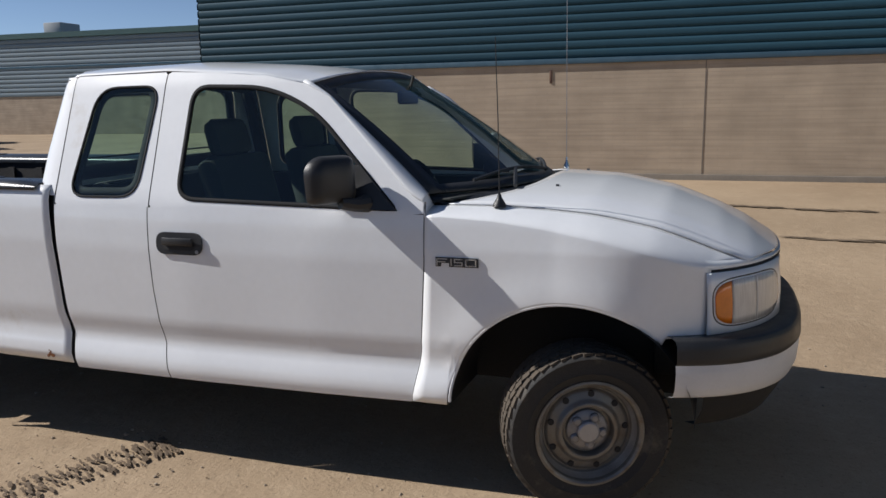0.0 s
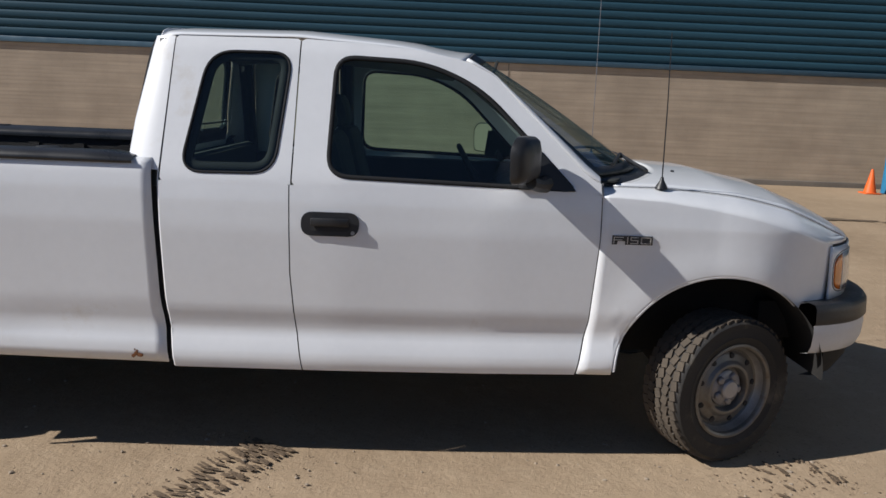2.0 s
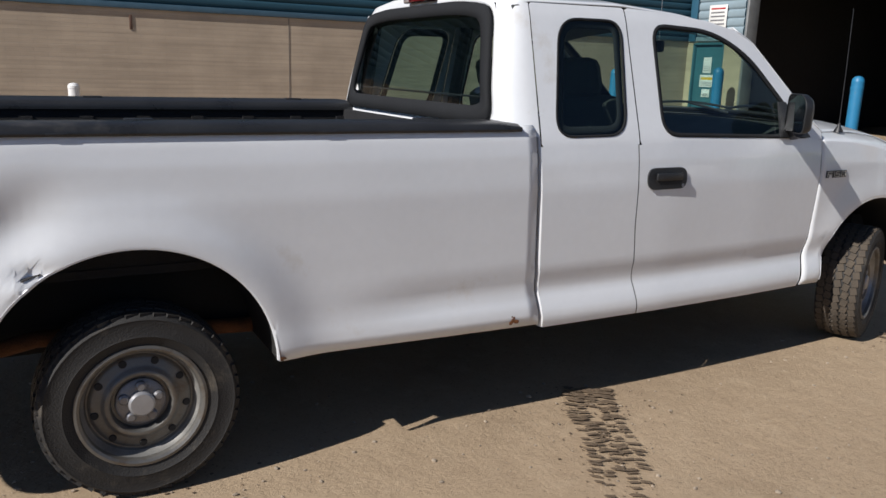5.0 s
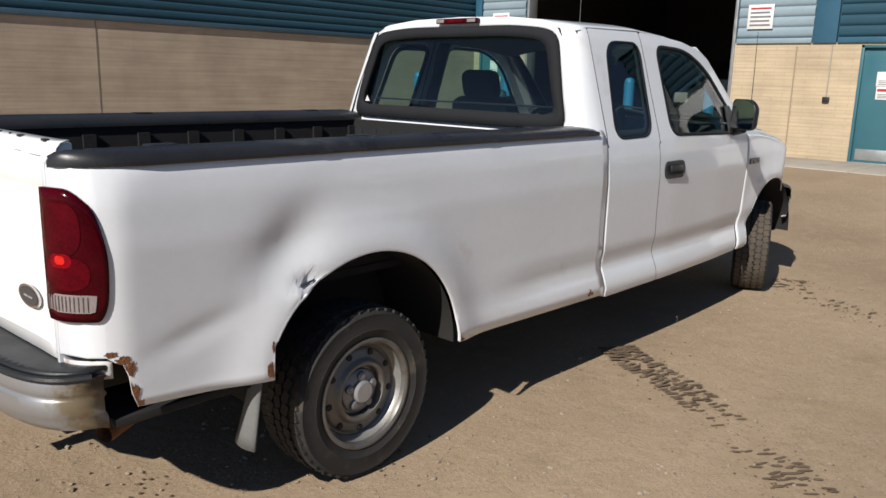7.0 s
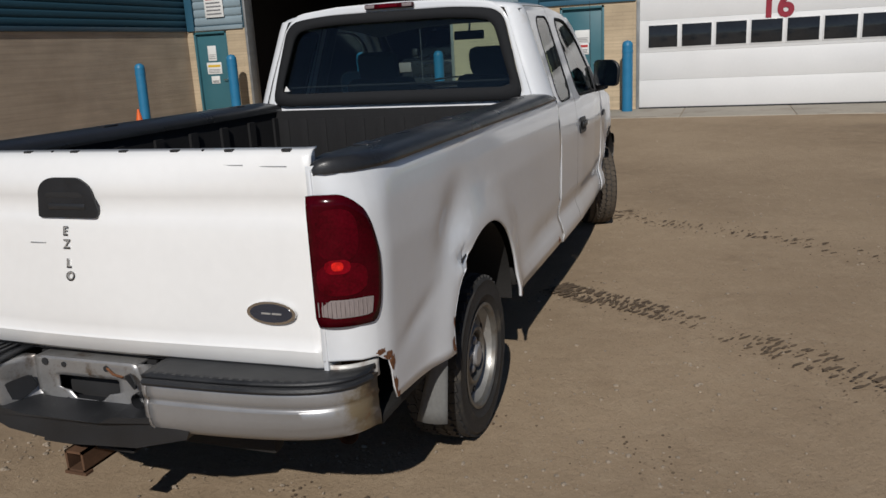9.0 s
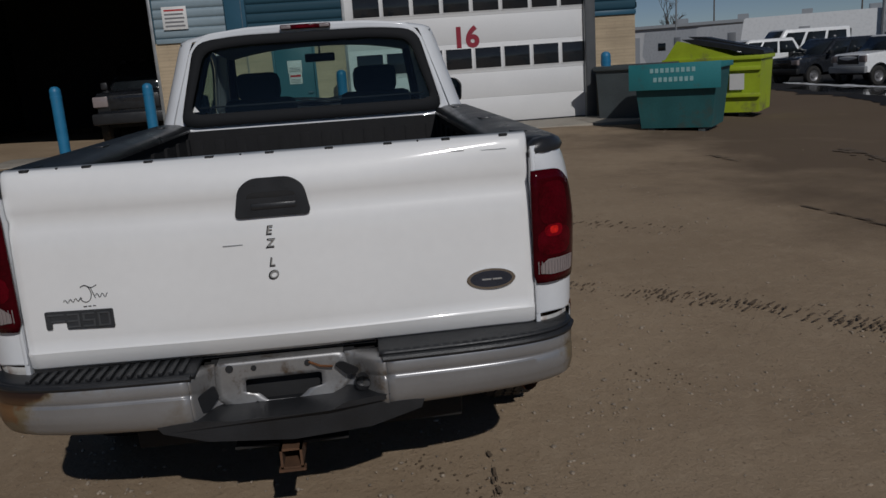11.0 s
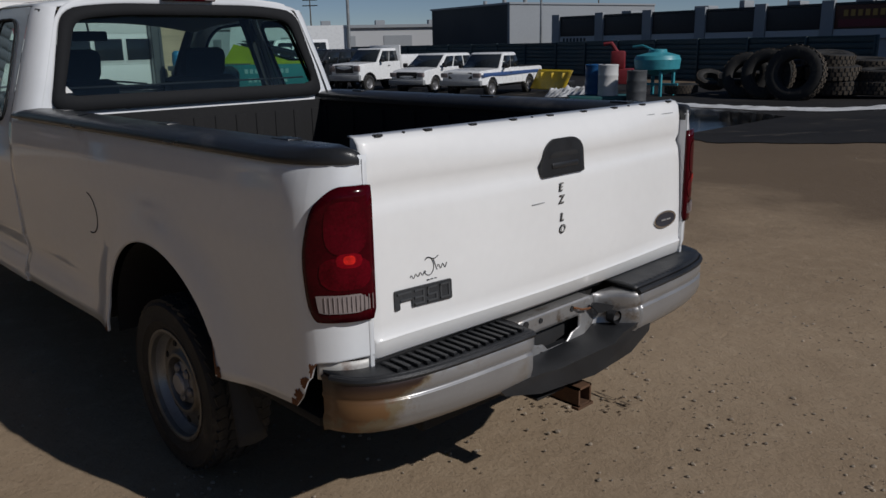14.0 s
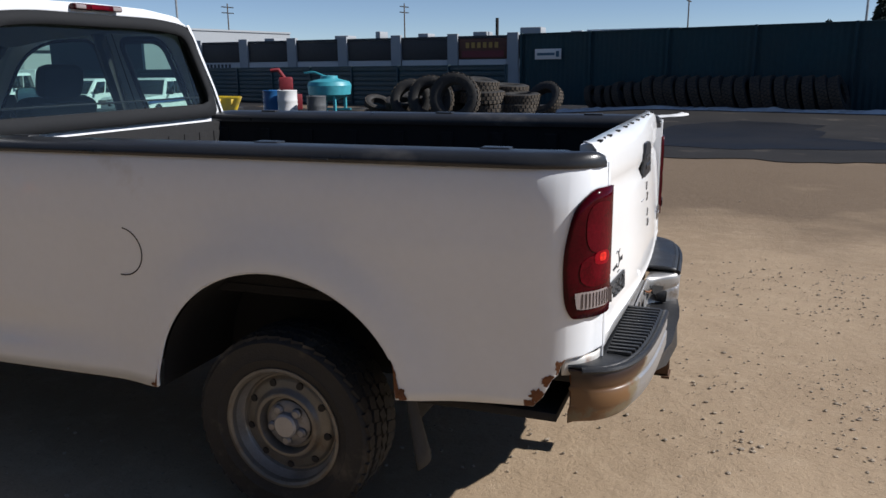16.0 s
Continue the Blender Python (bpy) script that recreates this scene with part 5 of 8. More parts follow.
# ---- wheels ----
def make_wheel(m, label, tread=None):
    r, hw = TYRE_R, 0.122
    rim_prof = [(0.212, -0.100), (0.222, -0.104), (0.222, -0.110), (0.214, -0.112), (0.205, -0.107), (0.200, -0.092), (0.194, -0.066), (0.186, -0.056), (0.181, -0.050),
                (0.176, -0.050), (0.171, -0.058), (0.160, -0.064), (0.140, -0.067), (0.130, -0.072), (0.124, -0.082), (0.116, -0.086), (0.107, -0.084), (0.101, -0.072), (0.098, -0.050), (0.0, -0.048)]
    bm = B()
    spin(bm, rim_prof, 56)
    wheel = part("wheel", bm, STEEL, truck, label, sharp=40)
    wheel.matrix_basis = m @ Matrix.Scale(0.967, 4)
    bm = B()
    prof = [(0.205, 0.085), (0.235, hw - 0.012), (0.29, hw), (0.320, hw - 0.004), (r - 0.014, hw - 0.022), (r - 0.010, hw - 0.042), (r - 0.012, 0.0),
            (r - 0.010, -hw + 0.042), (r - 0.014, -hw + 0.022), (0.322, -hw + 0.004), (0.318, -hw + 0.002), (0.314, -hw + 0.004), (0.29, -hw), (0.262, -hw + 0.003), (0.258, -hw + 0.001), (0.252, -hw + 0.005), (0.235, -hw + 0.012), (0.212, -0.104)]
    spin(bm, prof, 64)
    tyre = part("tyre", bm, RUBBER, wheel, "dusty black tyre", sharp=40)
    bm = B()
    n = 46
    for k in range(n):
        for row, (o, w, lean) in enumerate(((-0.088, 0.036, 0.25), (-0.045, 0.036, -0.3), (0.0, 0.034, 0.3), (0.045, 0.036, -0.3), (0.088, 0.036, 0.25))):
            a = 2 * math.pi * (k + 0.35 * row) / n
            mm = Matrix.Rotation(a, 4, "Y") @ Matrix.Translation((r - 0.008 - (0.006 if abs(o) > 0.08 else 0), o, 0)) @ Matrix.Rotation(lean, 4, "X")
            c = bmesh.ops.create_cube(bm, size=1, matrix=mm @ Matrix.Diagonal((0.013, w, 0.042, 1)))
    part("tread", bm, tread or RUBBER, tyre, "dusty tread blocks" if tread else "worn tread blocks", smooth=False)
    bm = B()
    spin(bm, [(0.2235, -0.104), (0.2235, -0.1125), (0.2135, -0.1145), (0.2045, -0.1085), (0.2015, -0.100)], 56)
    part("rim_lip", bm, STEEL, wheel, "scuffed steel rim edge")
    bm = B()
    spin(bm, [(0.1995, -0.092), (0.1935, -0.066), (0.187, -0.0575)], 56)
    # sunlight on the barrel is put into this brighter steel colour
    part("rim_barrel", bm, STEEL_LIT, wheel, "inside of the rim, steel painted brighter for the sun")
    for k in range(9):
        a = 2 * math.pi * (k + 0.25) / 9
        bm = B()
        spin(bm, [(0, -0.0035), (0.0125, -0.0035), (0.0145, 0.004)], 14, Matrix.Rotation(a, 4, "Y") @ Matrix.Translation((0.157, -0.0655, 0)) @ Matrix.Rotation(radians(12), 4, "Z"))
        part("vent_hole", bm, GAP, wheel)
    # hub cap: a shallow cup with five lug lumps round a flat centre
    bm = B()
    spin(bm, [(0.088, -0.046), (0.086, -0.062), (0.078, -0.068), (0.050, -0.072), (0.0, -0.074)], 32)
    capo = part("hub_cap", bm, CAP, wheel, "dull grey hub cap", sharp=40)
    for k in range(5):
        a = 2 * math.pi * k / 5 + 0.3
        bm = B()
        spin(bm, [(0.021, -0.060), (0.019, -0.078), (0.012, -0.084), (0, -0.085)], 14, Matrix.Translation((0.061 * math.cos(a), 0, 0.061 * math.sin(a))))
        part("lug_cover", bm, CAP, capo)
    bm = B()
    spin(bm, [(0.046, -0.066), (0.045, -0.090), (0.038, -0.096), (0, -0.097)], 24)
    part("cap_centre", bm, CAP_FLAT, capo)
    bm = B()
    spin(bm, [(0.20, -0.05), (0.205, 0.085), (0.10, 0.09), (0, 0.09)], 32)
    part("drum", bm, DARK, wheel)
    return wheel


STEER = 23
make_wheel(pose(0, -0.835, HUB), "dirty steel rear wheel")
make_wheel(pose(0, 0.835, HUB, 0, 40, 180), "dirty steel rear wheel in shade")
make_wheel(pose(WHEELBASE, -0.765, HUB) @ Matrix.Rotation(radians(STEER), 4, "Z") @ Matrix.Rotation(radians(25), 4, "Y"), "dirty steel front wheel, steered to the left", TREAD)
make_wheel(pose(WHEELBASE, 0.765, HUB) @ Matrix.Rotation(radians(180 + STEER), 4, "Z"), "dirty steel front wheel")

# mud flaps, fuel door, rust marks, underside
for s in (-1, 1):
    bm = B()
    grid(bm, lambda u, v: (-0.455 - 0.055 * v - 0.012 * math.sin(math.pi * u), s * (0.965 - (0.025 + 0.085 * v) * (1 - u)), 0.66 - 0.375 * v), 6, 8)
    # the left flap's darker copy puts that side's shade into the colour
    part("mud_flap", bm, mat("mud_flap_grey" if s < 0 else "mud_flap_shaded", (0.13, 0.13, 0.125) if s < 0 else (0.03, 0.03, 0.03), 0.8, vary=0.25), truck, "grey rubber mud flap" if s < 0 else "rubber mud flap, painted darker for the shaded side", thick=0.008)
bm = B()
tube(bm, [(0.583 + 0.085 * math.cos(a), bed_half(0.5, 0.918 + 0.085 * math.sin(a)) + 0.0005, 0.918 + 0.085 * math.sin(a)) for a in [radians(d) for d in range(100, 282, 12)]], 0.0022, 5)
part("fuel_door_gap", bm, GAP, truck, "dark gap round the fuel door")
bm = B()
rng = random.Random(4)
for k in range(16):
    a, d = rng.random() * 6.28, rng.random() * 0.026
    x, z = 1.475 + d * math.cos(a), 0.462 + d * math.sin(a) * 0.8
    bmesh.ops.create_icosphere(bm, subdivisions=1, radius=0.004 + 0.006 * rng.random(), matrix=Matrix.Translation((x, -bed_half(1.4, z), z)) @ Matrix.Diagonal((1, 0.25, 1, 1)))
part("rust_spot", bm, RUSTY, truck, "rust blister low on the bed")
under = part("underbody", box(B(), -0.40, 4.2, -0.52, 0.52, 0.46, 0.70, 0.02), DARK, truck, "dark underbody with frame rails")
bm = B()
for s in (-1, 1):
    part("frame_rail", box(B(), -1.0, 4.6, s * 0.48 - 0.04, s * 0.48 + 0.04, 0.44, 0.58, 0.01), DARK, under)
    part("sill_beam", box(B(), 0.62, 3.35, s * 0.82 - 0.11, s * 0.82 + 0.11, 0.44, 0.54, 0.02), DARK, under)
bm = B()
tube(bm, [(0, -0.8, HUB), (0, -0.1, HUB), (0, 0.1, HUB), (0, 0.8, HUB)], [0.04, 0.05, 0.05, 0.04], 10)
spin(bm, [(0, -0.12), (0.13, -0.08), (0.15, 0), (0.13, 0.08), (0, 0.12)], 20, Matrix.Translation((0, 0, HUB)))
part("rear_axle", bm, DARK, under)
part("front_crossmember", box(B(), 3.8, 4.1, -0.6, 0.6, 0.30, 0.40, 0.03), DARK, under)
bm = B()
tube(bm, [(1.0, -0.55, 0.42), (-0.3, -0.58, 0.50), (-0.65, -0.68, 0.47), (-0.93, -0.80, 0.43)], 0.03, 12, caps=False)
part("tailpipe", bm, RUSTY, under, "rusty tailpipe")
bm = B()
box(bm, -1.0, -0.40, -0.72, 0.72, 0.60, 0.77, 0.02)
part("bed_underside", bm, DARK, under)
part("bed_underside", box(B(), 0.5, 1.55, -0.90, 0.90, 0.55, 0.77), DARK, under)
for s in (-1, 1):
    part("splash_shield", box(B(), -0.95 if s < 0 else -0.935, -0.47, s * 0.80 - 0.13, s * 0.80 + 0.125, 0.496, 0.524, 0.004), DARK, under)

# the cab draws in towards the nose
for ob in truck.children_recursive:
    if ob.type == "MESH" and ob.matrix_basis == Matrix.Identity(4) and (ob.parent is None or ob.parent.matrix_basis == Matrix.Identity(4) or ob.parent is truck):
        for v in ob.data.vertices:
            if v.co.x > 2.3:
                v.co.y *= interp(v.co.x, [2.3, 2.9, 3.4, 3.9, 5.0], [1.0, 0.98, 0.95, 0.925, 0.925])


# ---- materials of the yard ----
def ground_material():
    m, n, l, b = node_material("packed_dirt")
    tc = n.new("ShaderNodeTexCoord")

    def noise_tex(scale, detail=6, rough=0.6):
        t = n.new("ShaderNodeTexNoise")
        t.inputs["Scale"].default_value, t.inputs["Detail"].default_value, t.inputs["Roughness"].default_value = scale, detail, rough
        l.new(tc.outputs["Object"], t.inputs["Vector"])
        return t.outputs[0]

    def ranged(sock, a, c, lo=0.0, hi=1.0):
        r = n.new("ShaderNodeMapRange")
        r.inputs[1].default_value, r.inputs[2].default_value, r.inputs[3].default_value, r.inputs[4].default_value = a, c, lo, hi
        l.new(sock, r.inputs[0])
        return r.outputs[0]

    def mixed(f, a, c):
        x = n.new("ShaderNodeMix")
        x.data_type = "RGBA"
        l.new(f, x.inputs[0])
        for k, v in ((6, a), (7, c)):
            if isinstance(v, tuple):
                x.inputs[k].default_value = (*v, 1)
            else:
                l.new(v, x.inputs[k])
        return x.outputs[2]
    col = mixed(ranged(noise_tex(0.35, 8, 0.62), 0.35, 0.68), (0.285, 0.209, 0.136), (0.39, 0.294, 0.196))
    col = mixed(ranged(noise_tex(1.9, 9, 0.7), 0.56, 0.74, 0, 0.55), col, (0.225, 0.160, 0.102))
    col = mixed(ranged(noise_tex(7.0, 8, 0.7), 0.50, 0.75, 0, 0.45), col, (0.46, 0.36, 0.25))
    col = mixed(ranged(noise_tex(45, 4, 0.7), 0.57, 0.70, 0, 0.7), col, (0.17, 0.122, 0.082))
    v = n.new("ShaderNodeTexVoronoi")
    v.inputs["Scale"].default_value = 85
    l.new(tc.outputs["Object"], v.inputs["Vector"])
    col = mixed(ranged(v.outputs["Distance"], 0.17, 0.11, 0, 0.5), col, (0.52, 0.43, 0.33))
    # wet towards the meltwater: ragged tongues of damp; the broad ramp also paints in dimness
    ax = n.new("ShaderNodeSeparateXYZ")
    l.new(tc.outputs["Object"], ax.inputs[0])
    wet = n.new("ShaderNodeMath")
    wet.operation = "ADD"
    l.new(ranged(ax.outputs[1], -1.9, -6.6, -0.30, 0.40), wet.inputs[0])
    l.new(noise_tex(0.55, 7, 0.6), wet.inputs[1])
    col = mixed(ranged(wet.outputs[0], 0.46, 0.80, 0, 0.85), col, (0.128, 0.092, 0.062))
    l.new(col, b.inputs["Base Color"])
    b.inputs["Roughness"].default_value = 0.95
    b.inputs["Specular IOR Level"].default_value = 0.2
    add = n.new("ShaderNodeMath")
    add.operation = "MULTIPLY_ADD"
    l.new(noise_tex(60, 6, 0.7), add.inputs[0])
    add.inputs[1].default_value = 0.35
    l.new(noise_tex(9, 8, 0.65), add.inputs[2])
    bp = n.new("ShaderNodeBump")
    bp.inputs["Strength"].default_value, bp.inputs["Distance"].default_value = 0.55, 0.022
    l.new(add.outputs[0], bp.inputs["Height"])
    l.new(bp.outputs[0], b.inputs["Normal"])
    return m


def brick_material(name, first, second, joint):
    m, n, l, b = node_material(name)
    tc = n.new("ShaderNodeTexCoord")
    sx = n.new("ShaderNodeSeparateXYZ")
    l.new(tc.outputs["Object"], sx.inputs[0])
    ad = n.new("ShaderNodeMath")
    l.new(sx.outputs[0], ad.inputs[0])
    l.new(sx.outputs[1], ad.inputs[1])
    cx = n.new("ShaderNodeCombineXYZ")
    l.new(ad.outputs[0], cx.inputs[0])
    l.new(sx.outputs[2], cx.inputs[1])
    br = n.new("ShaderNodeTexBrick")
    br.inputs["Scale"].default_value = 1.0
    br.inputs["Brick Width"].default_value, br.inputs["Row Height"].default_value = 0.40, 0.0675
    br.inputs["Mortar Size"].default_value = 0.006
    br.inputs["Color1"].default_value = (*first, 1)
    br.inputs["Color2"].default_value = (*second, 1)
    br.inputs["Mortar"].default_value = (*joint, 1)
    l.new(cx.outputs[0], br.inputs["Vector"])
    ns = n.new("ShaderNodeTexNoise")
    ns.inputs["Scale"].default_value, ns.inputs["Detail"].default_value = 1.3, 8
    l.new(tc.outputs["Object"], ns.inputs["Vector"])
    mr = n.new("ShaderNodeMapRange")
    mr.inputs[1].default_value, mr.inputs[2].default_value, mr.inputs[3].default_value, mr.inputs[4].default_value = 0.3, 0.75, 0.82, 1.12
    l.new(ns.outputs[0], mr.inputs[0])
    mp = n.new("ShaderNodeMapping")
    mp.inputs["Scale"].default_value = (0.5, 14, 1)
    l.new(cx.outputs[0], mp.inputs[0])
    st = n.new("ShaderNodeTexNoise")
    st.inputs["Scale"].default_value, st.inputs["Detail"].default_value = 1.0, 4
    l.new(mp.outputs[0], st.inputs["Vector"])
    mr2 = n.new("ShaderNodeMapRange")
    mr2.inputs[1].default_value, mr2.inputs[2].default_value, mr2.inputs[3].default_value, mr2.inputs[4].default_value = 0.3, 0.7, 0.90, 1.12
    l.new(st.outputs[0], mr2.inputs[0])
    mm = n.new("ShaderNodeMath")
    mm.operation = "MULTIPLY"
    l.new(mr.outputs[0], mm.inputs[0])
    l.new(mr2.outputs[0], mm.inputs[1])
    sc = n.new("ShaderNodeVectorMath")
    sc.operation = "SCALE"
    l.new(br.outputs["Color"], sc.inputs[0])
    l.new(mm.outputs[0], sc.inputs["Scale"])
    l.new(sc.outputs[0], b.inputs["Base Color"])
    b.inputs["Roughness"].default_value = 0.9
    bp = n.new("ShaderNodeBump")
    bp.inputs["Strength"].default_value, bp.inputs["Distance"].default_value = 0.5, 0.010
    bp.invert = True
    l.new(br.outputs["Fac"], bp.inputs["Height"])
    l.new(bp.outputs[0], b.inputs["Normal"])
    return m


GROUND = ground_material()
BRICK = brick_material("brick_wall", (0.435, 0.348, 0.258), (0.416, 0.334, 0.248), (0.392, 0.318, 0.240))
# paler brick for the doors' wall: the sun on that face is in its colour
BRICK_SUNLIT = brick_material("brick_sunlit", (0.50, 0.395, 0.265), (0.475, 0.375, 0.252), (0.43, 0.342, 0.232))
ASPHALT = mat("wet_asphalt", (0.020, 0.019, 0.019), 0.85, vary=0.40, scale=0.5, bump=0.4, bump_scale=50, dirt=(0.10, 0.085, 0.07), dirt_amount=0.06, dirt_scale=0.7, spec=0.2)
WATER = mat("puddle_water", (0.010, 0.010, 0.010), 0.05, vary=0.1, scale=0.5, spec=0.22)
CONCRETE = mat("concrete", (0.36, 0.325, 0.27), 0.9, vary=0.12, scale=1.2, bump=0.25, bump_scale=60, dirt=(0.24, 0.20, 0.16), dirt_amount=0.2)
SNOW = mat("old_snow", (0.62, 0.63, 0.64), 0.8, vary=0.2, scale=3, bump=0.5, bump_scale=20, dirt=(0.35, 0.32, 0.28), dirt_amount=0.2, dirt_scale=2)
SIDING = mat("blue_siding", (0.022, 0.066, 0.096), 0.65, spec=0.2, vary=0.12, scale=0.8, stretch=(0.3, 0.3, 2))
SIDING_PALE = mat("pale_siding", (0.23, 0.30, 0.34), 0.45, vary=0.1, scale=0.8)
TRIM_BLUE = mat("blue_trim", (0.030, 0.105, 0.165), 0.45, vary=0.08, scale=2)
TEAL_DOOR = mat("teal_door_paint", (0.040, 0.135, 0.165), 0.42, vary=0.08, scale=2)
DOOR_WHITE = mat("white_door_panel", (0.72, 0.72, 0.715), 0.5, vary=0.03, scale=1.5)
PANE_DARK = mat("dark_pane", (0.02, 0.022, 0.025), 0.08, vary=0.3, scale=1.5)
BOLLARD = mat("blue_bollard_paint", (0.016, 0.17, 0.33), 0.5, vary=0.12, scale=6, dirt=(0.10, 0.12, 0.13), dirt_amount=0.08, dirt_scale=6)
MUD = mat("dark_mud", (0.135, 0.095, 0.060), 0.9, vary=0.3, scale=18, bump=0.5, bump_scale=150)
PEBBLE = mat("pebbles", (0.30, 0.245, 0.185), 0.9, vary=0.6, scale=40)
SIGN_WHITE = mat("sign_white", (0.70, 0.70, 0.68), 0.5, vary=0.05)
SIGN_RED = mat("sign_red", (0.45, 0.03, 0.03), 0.5, vary=0.1)
SIGN_GREY = mat("sign_print", (0.18, 0.18, 0.19), 0.6, vary=0.1)
SIGN_YELLOW = mat("sign_yellow", (0.65, 0.42, 0.03), 0.5, vary=0.1)
ORANGE = mat("cone_orange", (0.75, 0.13, 0.02), 0.5, vary=0.1)
BAY_SHADE = mat("bay_shade", (0.03, 0.03, 0.032), 0.9, vary=0.3, scale=0.8)
METAL_GREY = mat("galvanised", (0.35, 0.36, 0.36), 0.45, metal=0.6, vary=0.15)


def rise(x, y):
    """The yard climbs a little towards the building and sinks to the puddle."""
    def ease(a, b, v):
        t = min(1, max(0, (v - a) / (b - a)))
        return t * t * (3 - 2 * t)
    hollow = -0.22 * ease(-6.5, -10.5, y) * ease(0.9, 5.5, x)
    hollow -= 0.17 * ease(-17.0, -19.3, y) * ease(13, 16.5, x) * (1 - ease(-24, -27, y))
    return hollow + max(0.14 * ease(5.5, 13.0, x) * ease(-8, -3.5, y), 0.24 * ease(2.5, 10.3, y) * ease(-30, -8, x))


# ---- ground ----
def stations(inner, outer, step):
    a = list(np.arange(inner[0], inner[1] + 1e-6, step))
    lo, hi, d = inner[0], inner[1], step
    left, right = [], []
    while lo > -outer or hi < outer:
        d *= 1.35
        lo, hi = lo - d, hi + d
        left.append(lo)
        right.append(hi)
    return left[::-1] + a + right


bm = B()
gx, gy = stations((-7, 15), 900, 0.22), stations((-13, 11), 900, 0.22)
rows = []
for y in gy:
    row = []
    for x in gx:
        near = max(0, 1 - max(abs(x - 3) / 14, abs(y) / 14))
        z = rise(x, y) + 0.010 * near * (noise.noise((x * 0.8, y * 0.8, 0)) + 0.5 * noise.noise((x * 2.6, y * 2.6, 3)))
        if abs(x - 2) < 3.4 and abs(y) < 1.4:
            z = min(z, 0.002)
        row.append(bm.verts.new((x, y, z)))
    rows.append(row)
for p, q in zip(rows, rows[1:]):
    for i in range(len(gx) - 1):
        bm.faces.new((p[i], p[i + 1], q[i + 1], q[i]))
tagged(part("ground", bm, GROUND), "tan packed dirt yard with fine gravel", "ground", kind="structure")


def blob(bm, outline, z, jitter=0.0, seed=1, sub=6):
    """A flat sheet with a ragged edge."""
    pts = []
    n = len(outline)
    for i in range(n):
        a, b = Vector(outline[i]), Vector(outline[(i + 1) % n])
        m = max(2, int((b - a).length / 0.6))
        m = min(m, 60)
        for k in range(m):
            p = a.lerp(b, k / m)
            j = noise.noise((p.x * 0.55, p.y * 0.55, seed)) + 0.5 * noise.noise((p.x * 1.7, p.y * 1.7, seed))
            d = (b - a).normalized()
            pts.append((p.x - d.y * j * jitter, p.y + d.x * j * jitter))
    f = bm.faces.new([bm.verts.new((x, y, z)) for x, y in pts])
    bmesh.ops.triangulate(bm, faces=[f])


# asphalt: draped over the hollow, with a ragged edge where the dirt laps onto it
bm = B()
EDGE_X, EDGE_Y = [-60, -6, -2, 2.5, 6, 9, 12, 17, 24, 60], [-11.0, -10.7, -10.6, -10.5, -10.35, -10.5, -12.2, -14.0, -15.0, -17.0]
ax_ = [-60, -45, -32, -22, -15] + list(np.arange(-11, 26.1, 0.3)) + [29, 34, 42, 60]
ay_ = [0, 0.3, 0.7, 1.2, 2, 3, 4.5, 7, 12, 22, 48]
rows = []
for v in ay_:
    row = []
    for x in ax_:
        ragged = 0.7 * (noise.noise((x * 0.55, 2.0, 4)) + 0.5 * noise.noise((x * 1.7, 5.0, 4)) + 0.25 * noise.noise((x * 4.5, 5.0, 4)))
        y = interp(x, EDGE_X, EDGE_Y) + ragged * max(0, 1 - v / 3) - v
        row.append(bm.verts.new((x, y, rise(x, y) + 0.012)))
    rows.append(row)
for p, q in zip(rows, rows[1:]):
    for i in range(len(ax_) - 1):
        bm.faces.new((p[i], q[i], q[i + 1], p[i + 1]))
tagged(part("asphalt_yard", bm, ASPHALT), "dark damp asphalt yard", "asphalt", kind="structure")
bm = B()
blob(bm, [(3.6, -11.0), (6.0, -10.7), (9.0, -10.9), (12.5, -13.0), (17.5, -14.9), (24, -15.7), (25, -17.2), (18, -16.9), (13, -17.5), (9.5, -17.2), (6.5, -16.9), (4.2, -15.6), (3.4, -13.5)], -0.204, 0.45, 9)
tagged(part("puddle", bm, WATER), "wide still puddle of meltwater", "puddle", kind="structure")
bm = B()
blob(bm, [(-5, -13.0), (-2, -12.2), (0.4, -12.6), (0.9, -14.6), (0, -18.0), (-1.5, -20.0), (-3.5, -18.5), (-3, -15)], 0.019, 0.5, 15)
tagged(part("puddle", bm, mat("damp_film", (0.014, 0.014, 0.015), 0.5, vary=0.35, scale=0.6, spec=0.15)), "shallow wet patch on asphalt", "puddle", kind="structure")
